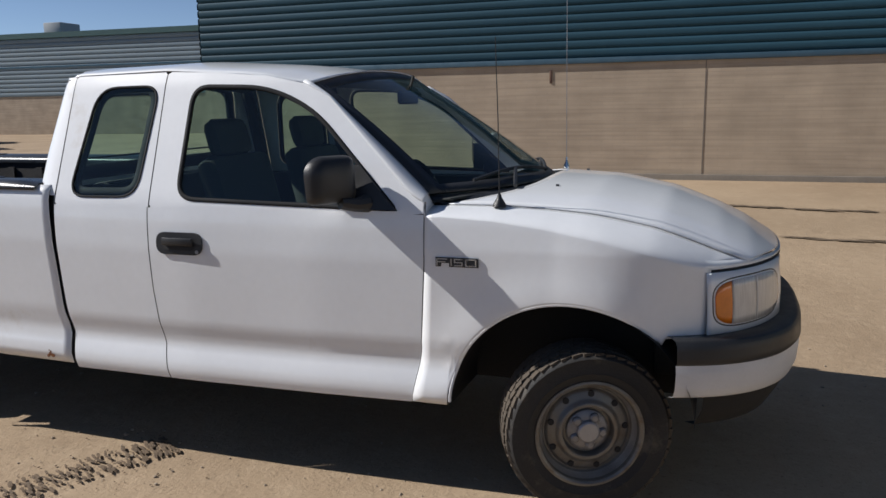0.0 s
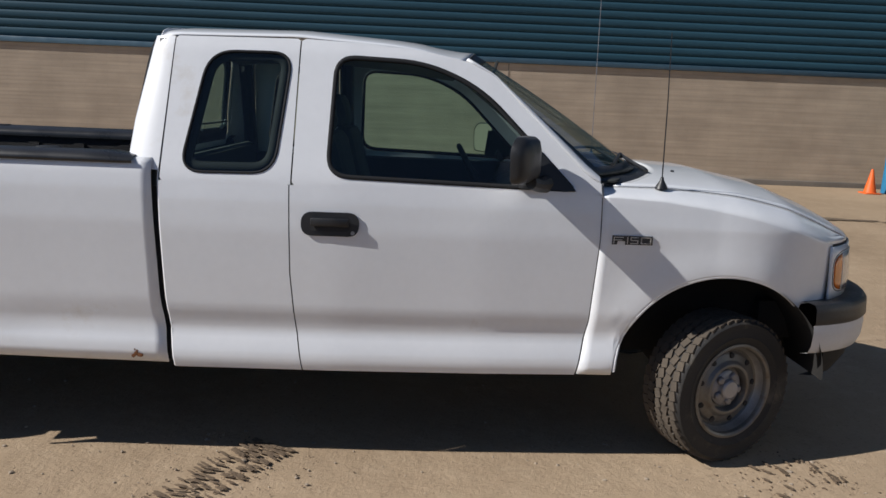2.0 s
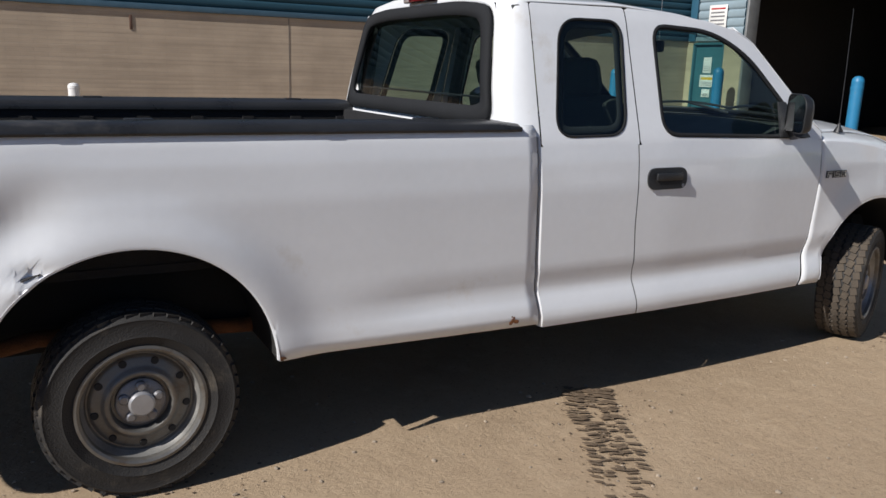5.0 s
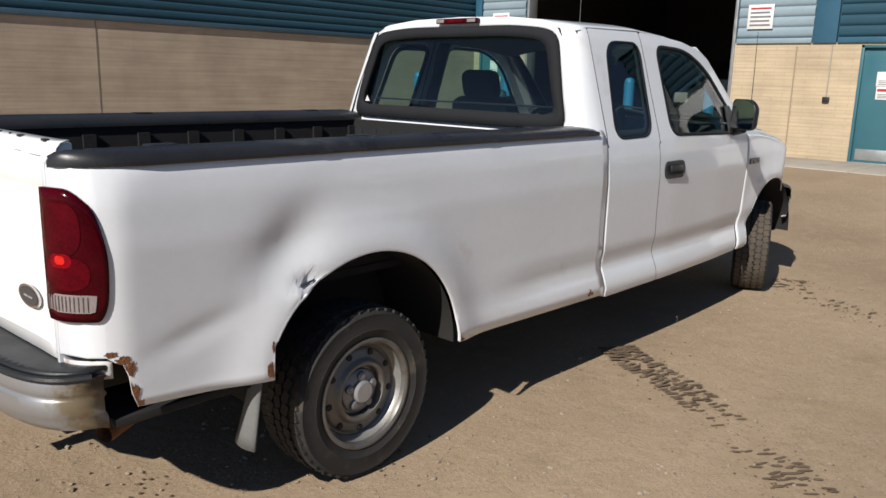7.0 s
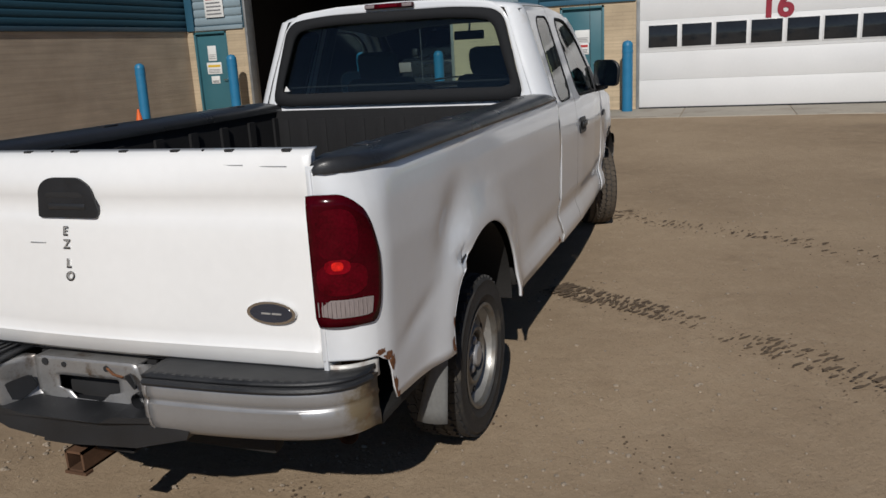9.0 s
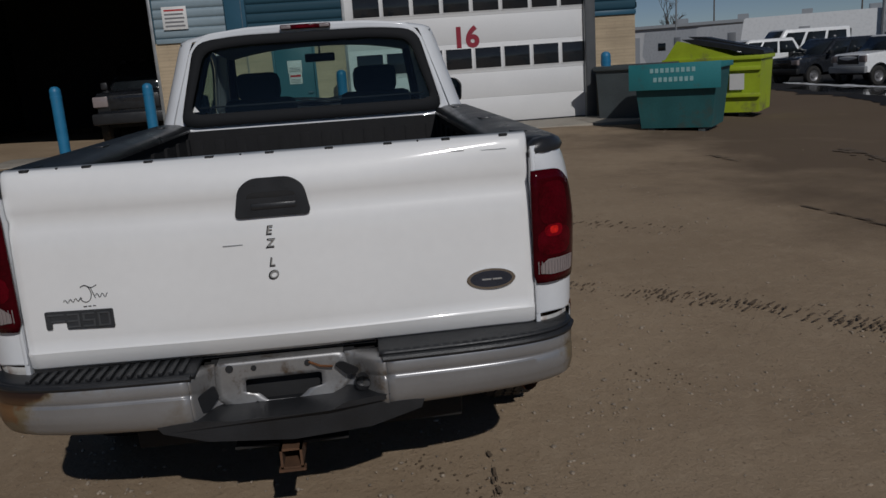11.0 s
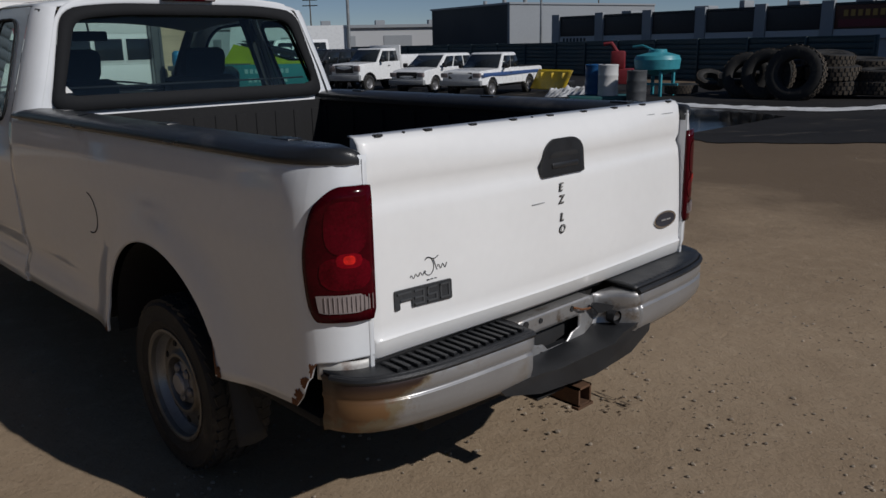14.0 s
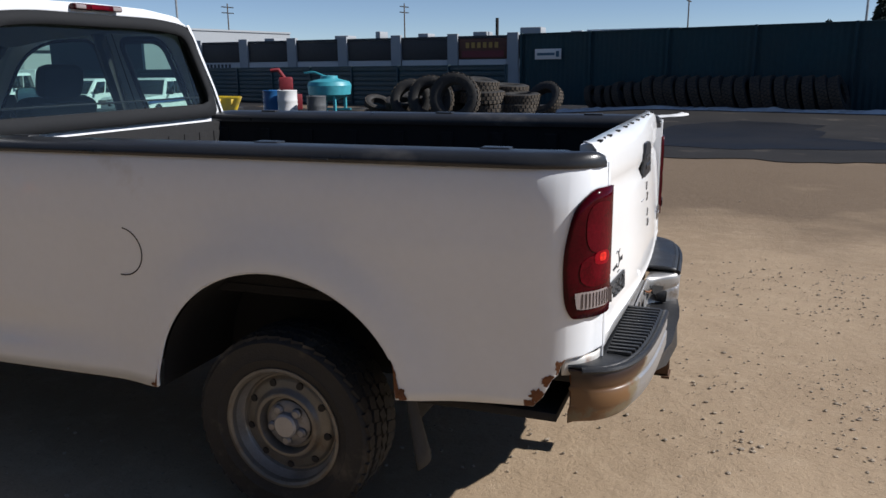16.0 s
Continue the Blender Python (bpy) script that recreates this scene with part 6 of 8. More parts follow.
# damp stains on the dirt
STAIN = mat("damp_dirt", (0.150, 0.110, 0.072), 0.85, vary=0.25, scale=3, bump=0.4, bump_scale=60)
rng = random.Random(17)
for k, (x, y, a, w, l_, n_) in enumerate(((2.75, -4.47, 190, 0.04, 1.3, 16), (2.2, -4.5, 183, 0.03, 1.6, 18), (6.2, -6.8, 170, 0.16, 1.4, 22), (4.2, -7.6, 150, 0.10, 1.8, 22), (6.8, -5.2, 185, 0.08, 0.8, 14), (5.1, 7.6, 172, 0.10, 3.4, 46), (5.9, 5.6, 176, 0.07, 4.0, 46), (9.5, 6.6, 174, 0.12, 3.0, 30), (3.9, -6.2, 175, 0.05, 1.7, 20), (-0.75, -0.70, 178, 0.016, 0.45, 9))):
    bm = B()
    m_ = pose(x, y, 0, 0, 0, a)
    for j in range(n_):
        cx, cy = rng.uniform(-0.5, 0.5) * l_, rng.gauss(0, 0.45) * w
        hl, hw = rng.uniform(0.03, 0.16) * min(1.5, l_ * 0.6), rng.uniform(0.25, 0.7) * w * rng.uniform(0.4, 1)
        pts = []
        for i in range(26):
            t = 2 * math.pi * i / 26
            r = 1 + 0.5 * noise.noise((math.cos(t) * 1.7 + j * 7, math.sin(t) * 1.7, k)) + 0.5 * noise.noise((math.cos(t) * 6, math.sin(t) * 6, k + j))
            p = m_ @ Vector((cx + math.cos(t) * hl * r, cy + math.sin(t) * hw * r, 0))
            pts.append(bm.verts.new((p.x, p.y, rise(p.x, p.y) + 0.0105 + 0.0002 * j)))
        bmesh.ops.triangulate(bm, faces=[bm.faces.new(pts)])
    tagged(part("damp_stain", bm, STAIN), "broken streak of dark damp dirt", "stain", kind="stuff")


# muddy tyre track: pressed lugs of dark mud along a curve
def curve_point(pts, t):
    k = t * (len(pts) - 1)
    i = min(int(k), len(pts) - 2)
    p = [Vector((*q, 0)) for q in pts]
    a, b, c, d = p[max(i - 1, 0)], p[i], p[i + 1], p[min(i + 2, len(p) - 1)]
    u = k - i
    return 0.5 * ((2 * b) + (c - a) * u + (2 * a - 5 * b + 4 * c - d) * u * u + (3 * b - a - 3 * c + d) * u ** 3)


rng = random.Random(11)
for pts, n_, fade, seed in (([(2.02, -0.85), (1.86, -1.10), (1.66, -1.50), (1.33, -1.93), (1.04, -2.32), (0.70, -2.66), (0.2, -3.1)], 88, 0.75, 3), ([(4.5, -0.95), (4.12, -1.10), (3.84, -1.75), (3.52, -2.35), (2.9, -3.0)], 60, 0.3, 5)):
    bm = B()
    for k in range(n_):
        t = k / n_
        p, q = curve_point(pts, t), curve_point(pts, min(1, t + 0.01))
        d = (q - p).normalized()
        w = Vector((-d.y, d.x, 0))
        for row in (-2, -1, 0, 1, 2):
            keep = fade * min(1.2, max(0.06, 0.75 + 1.9 * noise.noise((p.x * 1.9, p.y * 1.9, seed)) + 0.9 * noise.noise((p.x * 6, p.y * 6, row + seed))))
            if rng.random() > keep:
                continue
            c = p + w * (row * 0.046 + rng.uniform(-0.008, 0.008)) + d * (0.018 * (row % 2)) + d * rng.uniform(-0.01, 0.01)
            m_ = Matrix.Translation((c.x, c.y, rise(c.x, c.y) + 0.010)) @ Matrix.Rotation(math.atan2(d.y, d.x) + (0.16 if row % 2 else -0.16) + rng.uniform(-0.12, 0.12), 4, "Z")
            s_ = Matrix.Diagonal((0.017 * rng.uniform(0.6, 1.3), 0.056 * rng.uniform(0.7, 1.4), 0.0055 * rng.uniform(0.3, 1.2), 1))
            bmesh.ops.create_icosphere(bm, subdivisions=1, radius=0.55, matrix=m_ @ s_)
        for j in range(5):
            c = p + w * rng.gauss(0, 0.13)
            bmesh.ops.create_icosphere(bm, subdivisions=1, radius=rng.uniform(0.0015, 0.006), matrix=Matrix.Translation((c.x, c.y, rise(c.x, c.y) + 0.005)) @ Matrix.Diagonal((1, 1.2, 0.6, 1)))
    tagged(part("tyre_track", bm, MUD), "broken tread print of dark mud", "tyre track", kind="stuff")
# mud by the rear, loose grit and pebbles
bm = B()
for cx, cy, n_, sp in ((-0.02, -1.65, 30, 0.10), (0.15, -0.95, 22, 0.12), (-0.86, -0.66, 16, 0.05), (-0.72, -0.52, 14, 0.05), (-0.60, -0.42, 10, 0.04), (4.4, -1.15, 40, 0.16)):
    for j in range(n_):
        x, y = cx + rng.gauss(0, sp), cy + rng.gauss(0, sp)
        bmesh.ops.create_icosphere(bm, subdivisions=1, radius=rng.uniform(0.002, 0.0075), matrix=Matrix.Translation((x, y, rise(x, y) + 0.003)) @ Matrix.Diagonal((1.3, 1, 0.45, 1)))
tagged(part("mud_crumbs", bm, MUD), "scattered crumbs of dark mud", "mud", kind="stuff")
verts, faces = [], []
ico = bmesh.new()
bmesh.ops.create_icosphere(ico, subdivisions=1, radius=1)
iv, fi = [v.co.copy() for v in ico.verts], [[v.index for v in f.verts] for f in ico.faces]
ico.free()
for k in range(15000):
    if k >= 5200:
        x, y = rng.uniform(-3.0, 0.9), rng.uniform(-3.4, 1.2)
        if noise.noise((x * 1.6, y * 1.6, 8)) + 0.6 * noise.noise((x * 4, y * 4, 5)) < rng.uniform(-0.05, 0.5):
            continue
    elif k < 4200:
        x, y = rng.uniform(-3.2, 5.5), rng.choice([rng.uniform(-3.6, -0.7), rng.uniform(-3.6, -0.7), rng.uniform(0.6, 2.8)])
        if rng.random() < 0.35:
            x, y = rng.uniform(-3.4, -0.6), rng.uniform(-3.2, 2.6)
    else:
        x, y = rng.uniform(-5, 12), rng.uniform(-9, 8)
    if noise.noise((x * 0.9, y * 0.9, 21)) < -0.1 and rng.random() < 0.75:
        continue
    r = (0.0028 if k < 5200 else 0.0022) + 0.009 * rng.random() ** 4
    base, z = len(verts), rise(x, y) + 0.003
    sx, sy = rng.uniform(0.7, 1.5), rng.uniform(0.7, 1.5)
    verts += [(x + v.x * r * sx, y + v.y * r * sy, z + v.z * r * 0.65) for v in iv]
    faces += [[base + i for i in f] for f in fi]
me = bpy.data.meshes.new("gravel")
me.from_pydata(verts, [], faces)
me.materials.append(PEBBLE)
tagged(new("gravel", me), "loose fine gravel and grit", "gravel", kind="stuff")

# ---- the service building ----
WALL_Y, WALL_X, BRICK_TOP, TOP = 10.75, 14.0, 2.31, 6.2


def ribs(bm, axis, a0, a1, z0, z1, at, out, pitch=0.152, depth=0.032):
    """Horizontal lap ribs: a wavy sheet with real depth. axis: along x or y."""
    prof = []
    z = z0
    while z < z1:
        for f, d in ((0.0, 0.0), (0.12, 0.75), (0.30, 1.0), (0.70, 1.0), (0.88, 0.75)):
            if z + f * pitch <= z1:
                prof.append((z + f * pitch, d * depth))
        z += pitch
    prof.append((z1, 0.0))
    rows = []
    for zz, d in prof:
        o = at + out * d
        rows.append([bm.verts.new((a0, o, zz) if axis == "x" else (o, a0, zz)), bm.verts.new((a1, o, zz) if axis == "x" else (o, a1, zz))])
    for p, q in zip(rows, rows[1:]):
        bm.faces.new((p[0], p[1], q[1], q[0]))


bm = B()
box(bm, -5.95, WALL_X + 0.3, WALL_Y, WALL_Y + 0.3, -0.3, BRICK_TOP)
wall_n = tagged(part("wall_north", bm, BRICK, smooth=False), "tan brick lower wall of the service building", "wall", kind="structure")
bm = B()
box(bm, -5.95, WALL_X + 0.3, WALL_Y + 0.02, WALL_Y + 0.3, BRICK_TOP + 0.002, TOP)
up_n = tagged(part("wall_north_upper", bm, SIDING, smooth=False), "dark blue ribbed metal siding above brick", "wall", kind="structure")
bm = B()
ribs(bm, "x", -5.98, WALL_X, BRICK_TOP + 0.10, TOP, WALL_Y + 0.016, -1)
part("siding", bm, SIDING, up_n, sharp=50)
bm = B()
ribs(bm, "y", WALL_Y + 0.0, WALL_Y + 20, BRICK_TOP + 0.10, TOP, -5.99, -1)
part("siding", bm, SIDING, up_n, sharp=50)
bm = B()
box(bm, -6.02, WALL_X - 0.06, WALL_Y - 0.045, WALL_Y + 0.02, BRICK_TOP - 0.012, BRICK_TOP + 0.085, 0.008)
part("drip_flashing", bm, mat("flashing", (0.05, 0.10, 0.14), 0.4, vary=0.1), up_n)
bm = B()
box(bm, -5.97, -5.67, WALL_Y + 0.3, WALL_Y + 20, -0.3, TOP)
tagged(part("wall_west", bm, BRICK, smooth=False), "end wall of the service building", "wall", kind="structure")
bm = B()
box(bm, 4.191, 4.209, WALL_Y - 0.006, WALL_Y + 0.01, 0.0, BRICK_TOP - 0.02)
part("movement_joint", bm, mat("joint_sealant", (0.20, 0.17, 0.14), 0.8, vary=0.1), wall_n)
bm = B()
box(bm, 1.487, 1.533, WALL_Y - 0.015, WALL_Y + 0.01, 1.965, 2.20, 0.006)
part("wall_slot", bm, mat("slot_rust", (0.11, 0.06, 0.04), 0.7, vary=0.2), wall_n, "narrow rusty metal slot")
bm = B()
box(bm, -5.95, WALL_X, WALL_Y - 0.06, WALL_Y + 0.01, -0.1, 0.34, 0.01)
part("footing", bm, mat("footing_concrete", (0.20, 0.175, 0.145), 0.9, vary=0.2, scale=2), wall_n, "darker concrete footing")
# capped vent pipe standing off the wall
pipe = thing("vent_pipe", pose(0.55, WALL_Y - 0.50, 0.22), "short white vent pipe with a rounded cap", "pipe")
bm = B()
tube(bm, [(0, 0, -0.2), (0, 0, 0.80)], 0.085, 16)
part("stem", bm, DOOR_WHITE, pipe)
bm = B()
spin(bm, [(0.09, 0.0), (0.088, 0.04), (0.06, 0.075), (0, 0.09)], 18, Matrix.Translation((0, 0, 0.79)) @ Matrix.Rotation(radians(90), 4, "X"))
part("cap", bm, DOOR_WHITE, pipe)

# wall with the doors, faces back towards the truck
E0 = WALL_X
wall_e = None
spans = ((9.02, WALL_Y - 0.002, 0), (1.48, 3.88, 0), (-0.10, 0.57, 0), (-6.45, -5.34, 0))
for k, (y0, y1, _) in enumerate(spans):
    bm = B()
    if k == 0:
        box(bm, E0, E0 + 0.3, y0, 9.62, -0.3, BRICK_TOP)
        box(bm, E0, E0 + 0.3, 10.56, y1, -0.3, BRICK_TOP)
        box(bm, E0, E0 + 0.3, 9.62, 10.56, 2.27, BRICK_TOP)
    else:
        box(bm, E0, E0 + 0.3, y0, y1, -0.3, BRICK_TOP)
        if k == 2:
            box(bm, E0, E0 + 0.3, 0.57, 1.48, 2.26, BRICK_TOP)
    o = tagged(part("wall_east_%d" % (k + 1), bm, BRICK_SUNLIT, smooth=False), "tan brick wall beside the doors, painted paler for its sun", "wall", kind="structure")
    wall_e = wall_e or o
bm = B()
box(bm, E0 + 0.3, E0 + 24, -6.45, -6.15, -0.3, BRICK_TOP)
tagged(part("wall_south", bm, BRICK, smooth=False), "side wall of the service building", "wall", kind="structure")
bm = B()
for y0, y1, z0 in ((9.02, WALL_Y, BRICK_TOP), (3.88, 9.02, 4.3), (-0.10, 3.88, BRICK_TOP), (-5.34, -0.10, 4.35), (-6.45, -5.34, BRICK_TOP)):
    box(bm, E0 + 0.02, E0 + 0.3, y0, y1, z0 + 0.002, TOP)
box(bm, E0 + 0.3, E0 + 24, -6.45, -6.15, BRICK_TOP, TOP)
up_e = tagged(part("wall_east_upper", bm, SIDING, smooth=False), "blue and pale ribbed siding above the doors", "wall", kind="structure")
for y0, y1, z0, m_ in ((9.12, WALL_Y - 0.28, BRICK_TOP, SIDING_PALE), (2.36, 3.80, BRICK_TOP, SIDING_PALE), (-0.06, 1.90, BRICK_TOP, SIDING), (-6.46, -5.52, BRICK_TOP, SIDING), (3.9, 9.0, 4.35, SIDING), (-5.3, -0.1, 4.45, SIDING)):
    bm = B()
    ribs(bm, "y", y0, y1, z0 + 0.10, TOP, E0 + 0.016, -1, 0.19, 0.035)
    part("siding", bm, m_, up_e, sharp=50)
    bm = B()
    box(bm, E0 - 0.045, E0 + 0.02, y0, y1, z0 - 0.012, z0 + 0.085, 0.008)
    part("drip_flashing", bm, TRIM_BLUE if m_ is SIDING else SIDING_PALE, up_e)
for y0, y1 in ((WALL_Y - 0.26, WALL_Y - 0.05), (1.92, 2.34)):
    bm = B()
    box(bm, E0 - 0.05, E0 + 0.02, y0, y1, BRICK_TOP - 0.012, TOP, 0.01)
    part("corner_trim", bm, TRIM_BLUE, up_e, "blue vertical trim")
bm = B()
ribs(bm, "x", E0 + 0.02, E0 + 24, BRICK_TOP + 0.1, TOP, -6.466, -1)
part("siding", bm, SIDING, up_e, sharp=50)
bm = B()
box(bm, E0 - 0.05, E0 + 0.1, -5.54, -5.32, 0.0, TOP, 0.01)
part("door_jamb", bm, mat("dark_jamb", (0.09, 0.095, 0.10), 0.5, vary=0.1), up_e, "dark steel door jamb")
bm = B()
box(bm, -6.1, E0 + 24, WALL_Y - 0.1, WALL_Y + 20, TOP, TOP + 0.25)
box(bm, E0 - 0.1, E0 + 24, -6.55, WALL_Y - 0.1, TOP, TOP + 0.25)
tagged(part("roof_service_building", bm, TRIM_BLUE, smooth=False), "flat roof edge of the service building", "roof", kind="structure")

# open bay: its shade is put into near-black walls, floor and door
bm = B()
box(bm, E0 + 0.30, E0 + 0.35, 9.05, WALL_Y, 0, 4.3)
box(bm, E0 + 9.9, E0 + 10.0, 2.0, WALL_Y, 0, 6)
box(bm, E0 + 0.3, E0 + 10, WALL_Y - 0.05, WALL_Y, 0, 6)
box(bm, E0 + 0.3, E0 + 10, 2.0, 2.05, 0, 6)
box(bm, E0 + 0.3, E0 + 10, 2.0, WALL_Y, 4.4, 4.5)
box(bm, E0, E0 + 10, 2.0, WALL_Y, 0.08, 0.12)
tagged(part("bay_interior", bm, BAY_SHADE, smooth=False), "inside of the open service bay, shade painted near-black", "wall", kind="structure")
for y in (3.86, 9.04):
    bm = B()
    box(bm, E0 - 0.03, E0 + 0.3, y - 0.03, y + 0.03, 0.12, 4.3, 0.004)
    tagged(part("door_frame", bm, METAL_GREY), "pale steel frame of the open bay", "door frame", kind="structure")
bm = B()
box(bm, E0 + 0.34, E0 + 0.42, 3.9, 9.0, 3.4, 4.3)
tagged(part("rolled_door", bm, BAY_SHADE), "overhead door rolled up, painted dark as the bay's shade", "overhead door", kind="structure")


# doors
def steel_door(y0, y1, z0, z1, name, signs):
    d = tagged(part(name, box(B(), E0 + 0.06, E0 + 0.11, y0 + 0.05, y1 - 0.05, z0 + 0.02, z1 - 0.05, 0.004), TEAL_DOOR), "teal painted steel door with notices", "door", kind="structure")
    for a, b, c, e in ((y0, y0 + 0.05, z0, z1), (y1 - 0.05, y1, z0, z1), (y0, y1, z1 - 0.05, z1)):
        part("frame", box(B(), E0 - 0.012, E0 + 0.14, a, b, c, e, 0.004), TEAL_DOOR, d)
    part("threshold", box(B(), E0 - 0.02, E0 + 0.2, y0, y1, z0 - 0.06, z0 + 0.02, 0.004), METAL_GREY, d)
    bm = B()
    tube(bm, [(E0 + 0.06, y0 + 0.12, z0 + 0.98), (E0 + 0.0, y0 + 0.12, z0 + 0.98), (E0 + 0.0, y0 + 0.22, z0 + 0.98)], 0.012, 8)
    part("lever", bm, CHROME, d)
    part("kick_plate", box(B(), E0 + 0.052, E0 + 0.06, y0 + 0.10, y1 - 0.10, z0 + 0.06, z0 + 0.26, 0.001), METAL_GREY, d)
    for yc, zc, w, h, m_, head in signs:
        sg = part("notice", box(B(), E0 + 0.046, E0 + 0.058, yc - w / 2, yc + w / 2, zc - h / 2, zc + h / 2, 0.002), m_, d)
        if head:
            part("notice_heading", box(B(), E0 + 0.043, E0 + 0.046, yc - w * 0.42, yc + w * 0.42, zc + h * 0.10, zc + h * 0.30), head, sg)
        for k in range(3):
            part("text_bar", box(B(), E0 + 0.043, E0 + 0.046, yc - w * (0.40 - 0.05 * (k % 2)), yc + w * 0.38, zc - h * (0.10 + 0.12 * k) - 0.008, zc - h * (0.10 + 0.12 * k) + 0.004), SIGN_GREY, sg)


steel_door(0.57, 1.48, 0.14, 2.26, "door_1", ((1.03, 1.66, 0.30, 0.26, SIGN_WHITE, None), (1.03, 1.42, 0.27, 0.24, SIGN_WHITE, SIGN_RED)))
steel_door(9.62, 10.56, 0.14, 2.27, "door_2", ((10.12, 1.76, 0.24, 0.36, SIGN_WHITE, None), (10.10, 1.40, 0.42, 0.28, SIGN_WHITE, SIGN_YELLOW), (10.10, 1.12, 0.24, 0.18, SIGN_WHITE, None)))
for yc, zc, w, h in ((3.36, 2.80, 0.50, 0.46), (9.85, 2.84, 0.52, 0.50)):
    sg = thing("wall_sign", pose(E0 - 0.04, yc, zc), "white wall sign with a red heading, unreadable", "sign", "signs on the building")
    part("panel", box(B(), -0.02, -0.004, -w / 2, w / 2, -h / 2, h / 2, 0.003), SIGN_WHITE, sg)
    for k in range(5):
        part("text_bar", box(B(), -0.024, -0.02, -w * (0.40 - 0.04 * (k % 2)), w * 0.4, h * (0.34 - 0.17 * k) - 0.018, h * (0.34 - 0.17 * k) + 0.016), SIGN_RED if k == 0 else SIGN_GREY, sg)
ctl = thing("door_control", pose(E0 - 0.004, 1.98, 1.27), "small dark door control box", "control box")
part("box", box(B(), -0.05, 0.0, -0.06, 0.06, -0.05, 0.05, 0.01), BLACK, ctl)
part("conduit", tube(B(), [(-0.02, 0.0, 0.05), (-0.02, 0.0, 1.0)], 0.012, 8), CONCRETE, ctl)
gut = thing("conduit_run", pose(E0 - 0.02, 2.62, 0.14), "thin tan conduit up the brick", "conduit")
part("pipe", tube(B(), [(0, 0, 0), (0, 0, 2.1)], 0.012, 8), mat("tan_conduit", (0.33, 0.26, 0.18), 0.7, vary=0.1), gut)

# white overhead door, number 16
od = tagged(new("overhead_door"), "white sectional overhead door with window rows, numbered 16", "overhead door", kind="structure")
Y0, Y1 = -5.32, -0.12
sections = ((0.17, 0.72), (0.72, 1.27), (1.27, 1.90), (1.90, 2.48), (2.48, 3.10), (3.10, 3.70), (3.70, 4.35))
for k, (z0, z1) in enumerate(sections):
    part("door_section", box(B(), E0 + 0.10, E0 + 0.15, Y0, Y1, z0 + 0.001, z1 - 0.001, 0.0025), DOOR_WHITE, od)
    if k in (2, 4):
        for j in range(8):
            y = Y1 - 0.16 - j * 0.645
            fr = part("window_frame", box(B(), E0 + 0.088, E0 + 0.104, y - 0.61, y, z0 + 0.07, z1 - 0.08, 0.004), DOOR_WHITE, od)
            part("pane", box(B(), E0 + 0.082, E0 + 0.090, y - 0.585, y - 0.025, z0 + 0.095, z1 - 0.105, 0.002), PANE_DARK, fr)
FACE_WEST = Matrix(((0, 0, -1, 0), (-1, 0, 0, 0), (0, 1, 0, 0), (0, 0, 0, 1)))
letters("16", 0.60, Matrix.Translation((E0 + 0.092, -2.69, 2.015)) @ FACE_WEST, mat("number_red", (0.27, 0.012, 0.03), 0.5, vary=0.1), od, "door_number", 0.004, 0.022)
for y in (Y0 - 0.02, Y1 + 0.02):
    part("door_track", box(B(), E0 - 0.01, E0 + 0.12, y - 0.03, y + 0.03, 0.14, 4.35, 0.004), METAL_GREY, od)
part("bottom_seal", box(B(), E0 + 0.09, E0 + 0.16, Y0, Y1, 0.13, 0.175), BLACK, od)

# apron of concrete slabs along the doors
apron = tagged(new("concrete_apron"), "pale concrete apron along the doors", "pavement", kind="structure")
for k in range(9):
    y1 = WALL_Y - 0.1 - k * 1.95
    part("slab", box(B(), 12.15, E0 + 0.02, y1 - 1.94, y1, 0.05, 0.152, 0.012), CONCRETE, apron)
apr2 = tagged(new("concrete_curb"), "low concrete strip along the long wall", "pavement", kind="structure")
for k in range(7):
    x1 = 12.6 - k * 2.6
    part("slab", box(B(), x1 - 2.59, x1, WALL_Y - 0.95, WALL_Y - 0.05, 0.12, 0.235, 0.012), mat("kerb_dirty", (0.25, 0.205, 0.155), 0.9, vary=0.2, scale=2, bump=0.3, bump_scale=60) if k == 0 else bpy.data.materials["kerb_dirty"], apr2)


# bollards
def bollard(m):
    b = thing("bollard", m, "blue painted steel bollard with a domed top", "bollard", "blue bollards")
    part("post", spin(B(), [(0.092, -0.25), (0.092, 1.14)], 20, Matrix.Rotation(radians(90), 4, "X")), BOLLARD, b)
    part("dome", spin(B(), [(0.092, 1.14), (0.085, 1.18), (0.055, 1.215), (0, 1.23)], 20, Matrix.Rotation(radians(90), 4, "X")), BOLLARD, b)
    part("sleeve", spin(B(), [(0.097, 1.02), (0.097, 1.06), (0.092, 1.062)], 20, Matrix.Rotation(radians(90), 4, "X")), BOLLARD, b)
    return b


first = bollard(pose(11.15, 9.95, 0.22, 0, 1.5, 0) @ Matrix.Scale(1.13, 4))
for x, y, tilt, size in ((13.4, 9.15, 0, 1.12), (13.3, 5.75, 0.5, 1.04), (13.3, 3.95, 0, 1), (13.55, 0.05, 0, 1), (13.5, -5.62, 0, 1)):
    copy_thing(first, pose(x, y, 0.15, 0, tilt, 0) @ Matrix.Scale(size, 4))
cone = thing("traffic_cone", pose(10.72, 9.75, rise(10.72, 9.75)), "small orange traffic cone", "cone")
part("base", box(B(), -0.14, 0.14, -0.14, 0.14, 0.0, 0.025, 0.006), ORANGE, cone)
part("body", spin(B(), [(0.11, 0.02), (0.02, 0.44), (0.0, 0.445)], 18, Matrix.Rotation(radians(90), 4, "X")), ORANGE, cone)


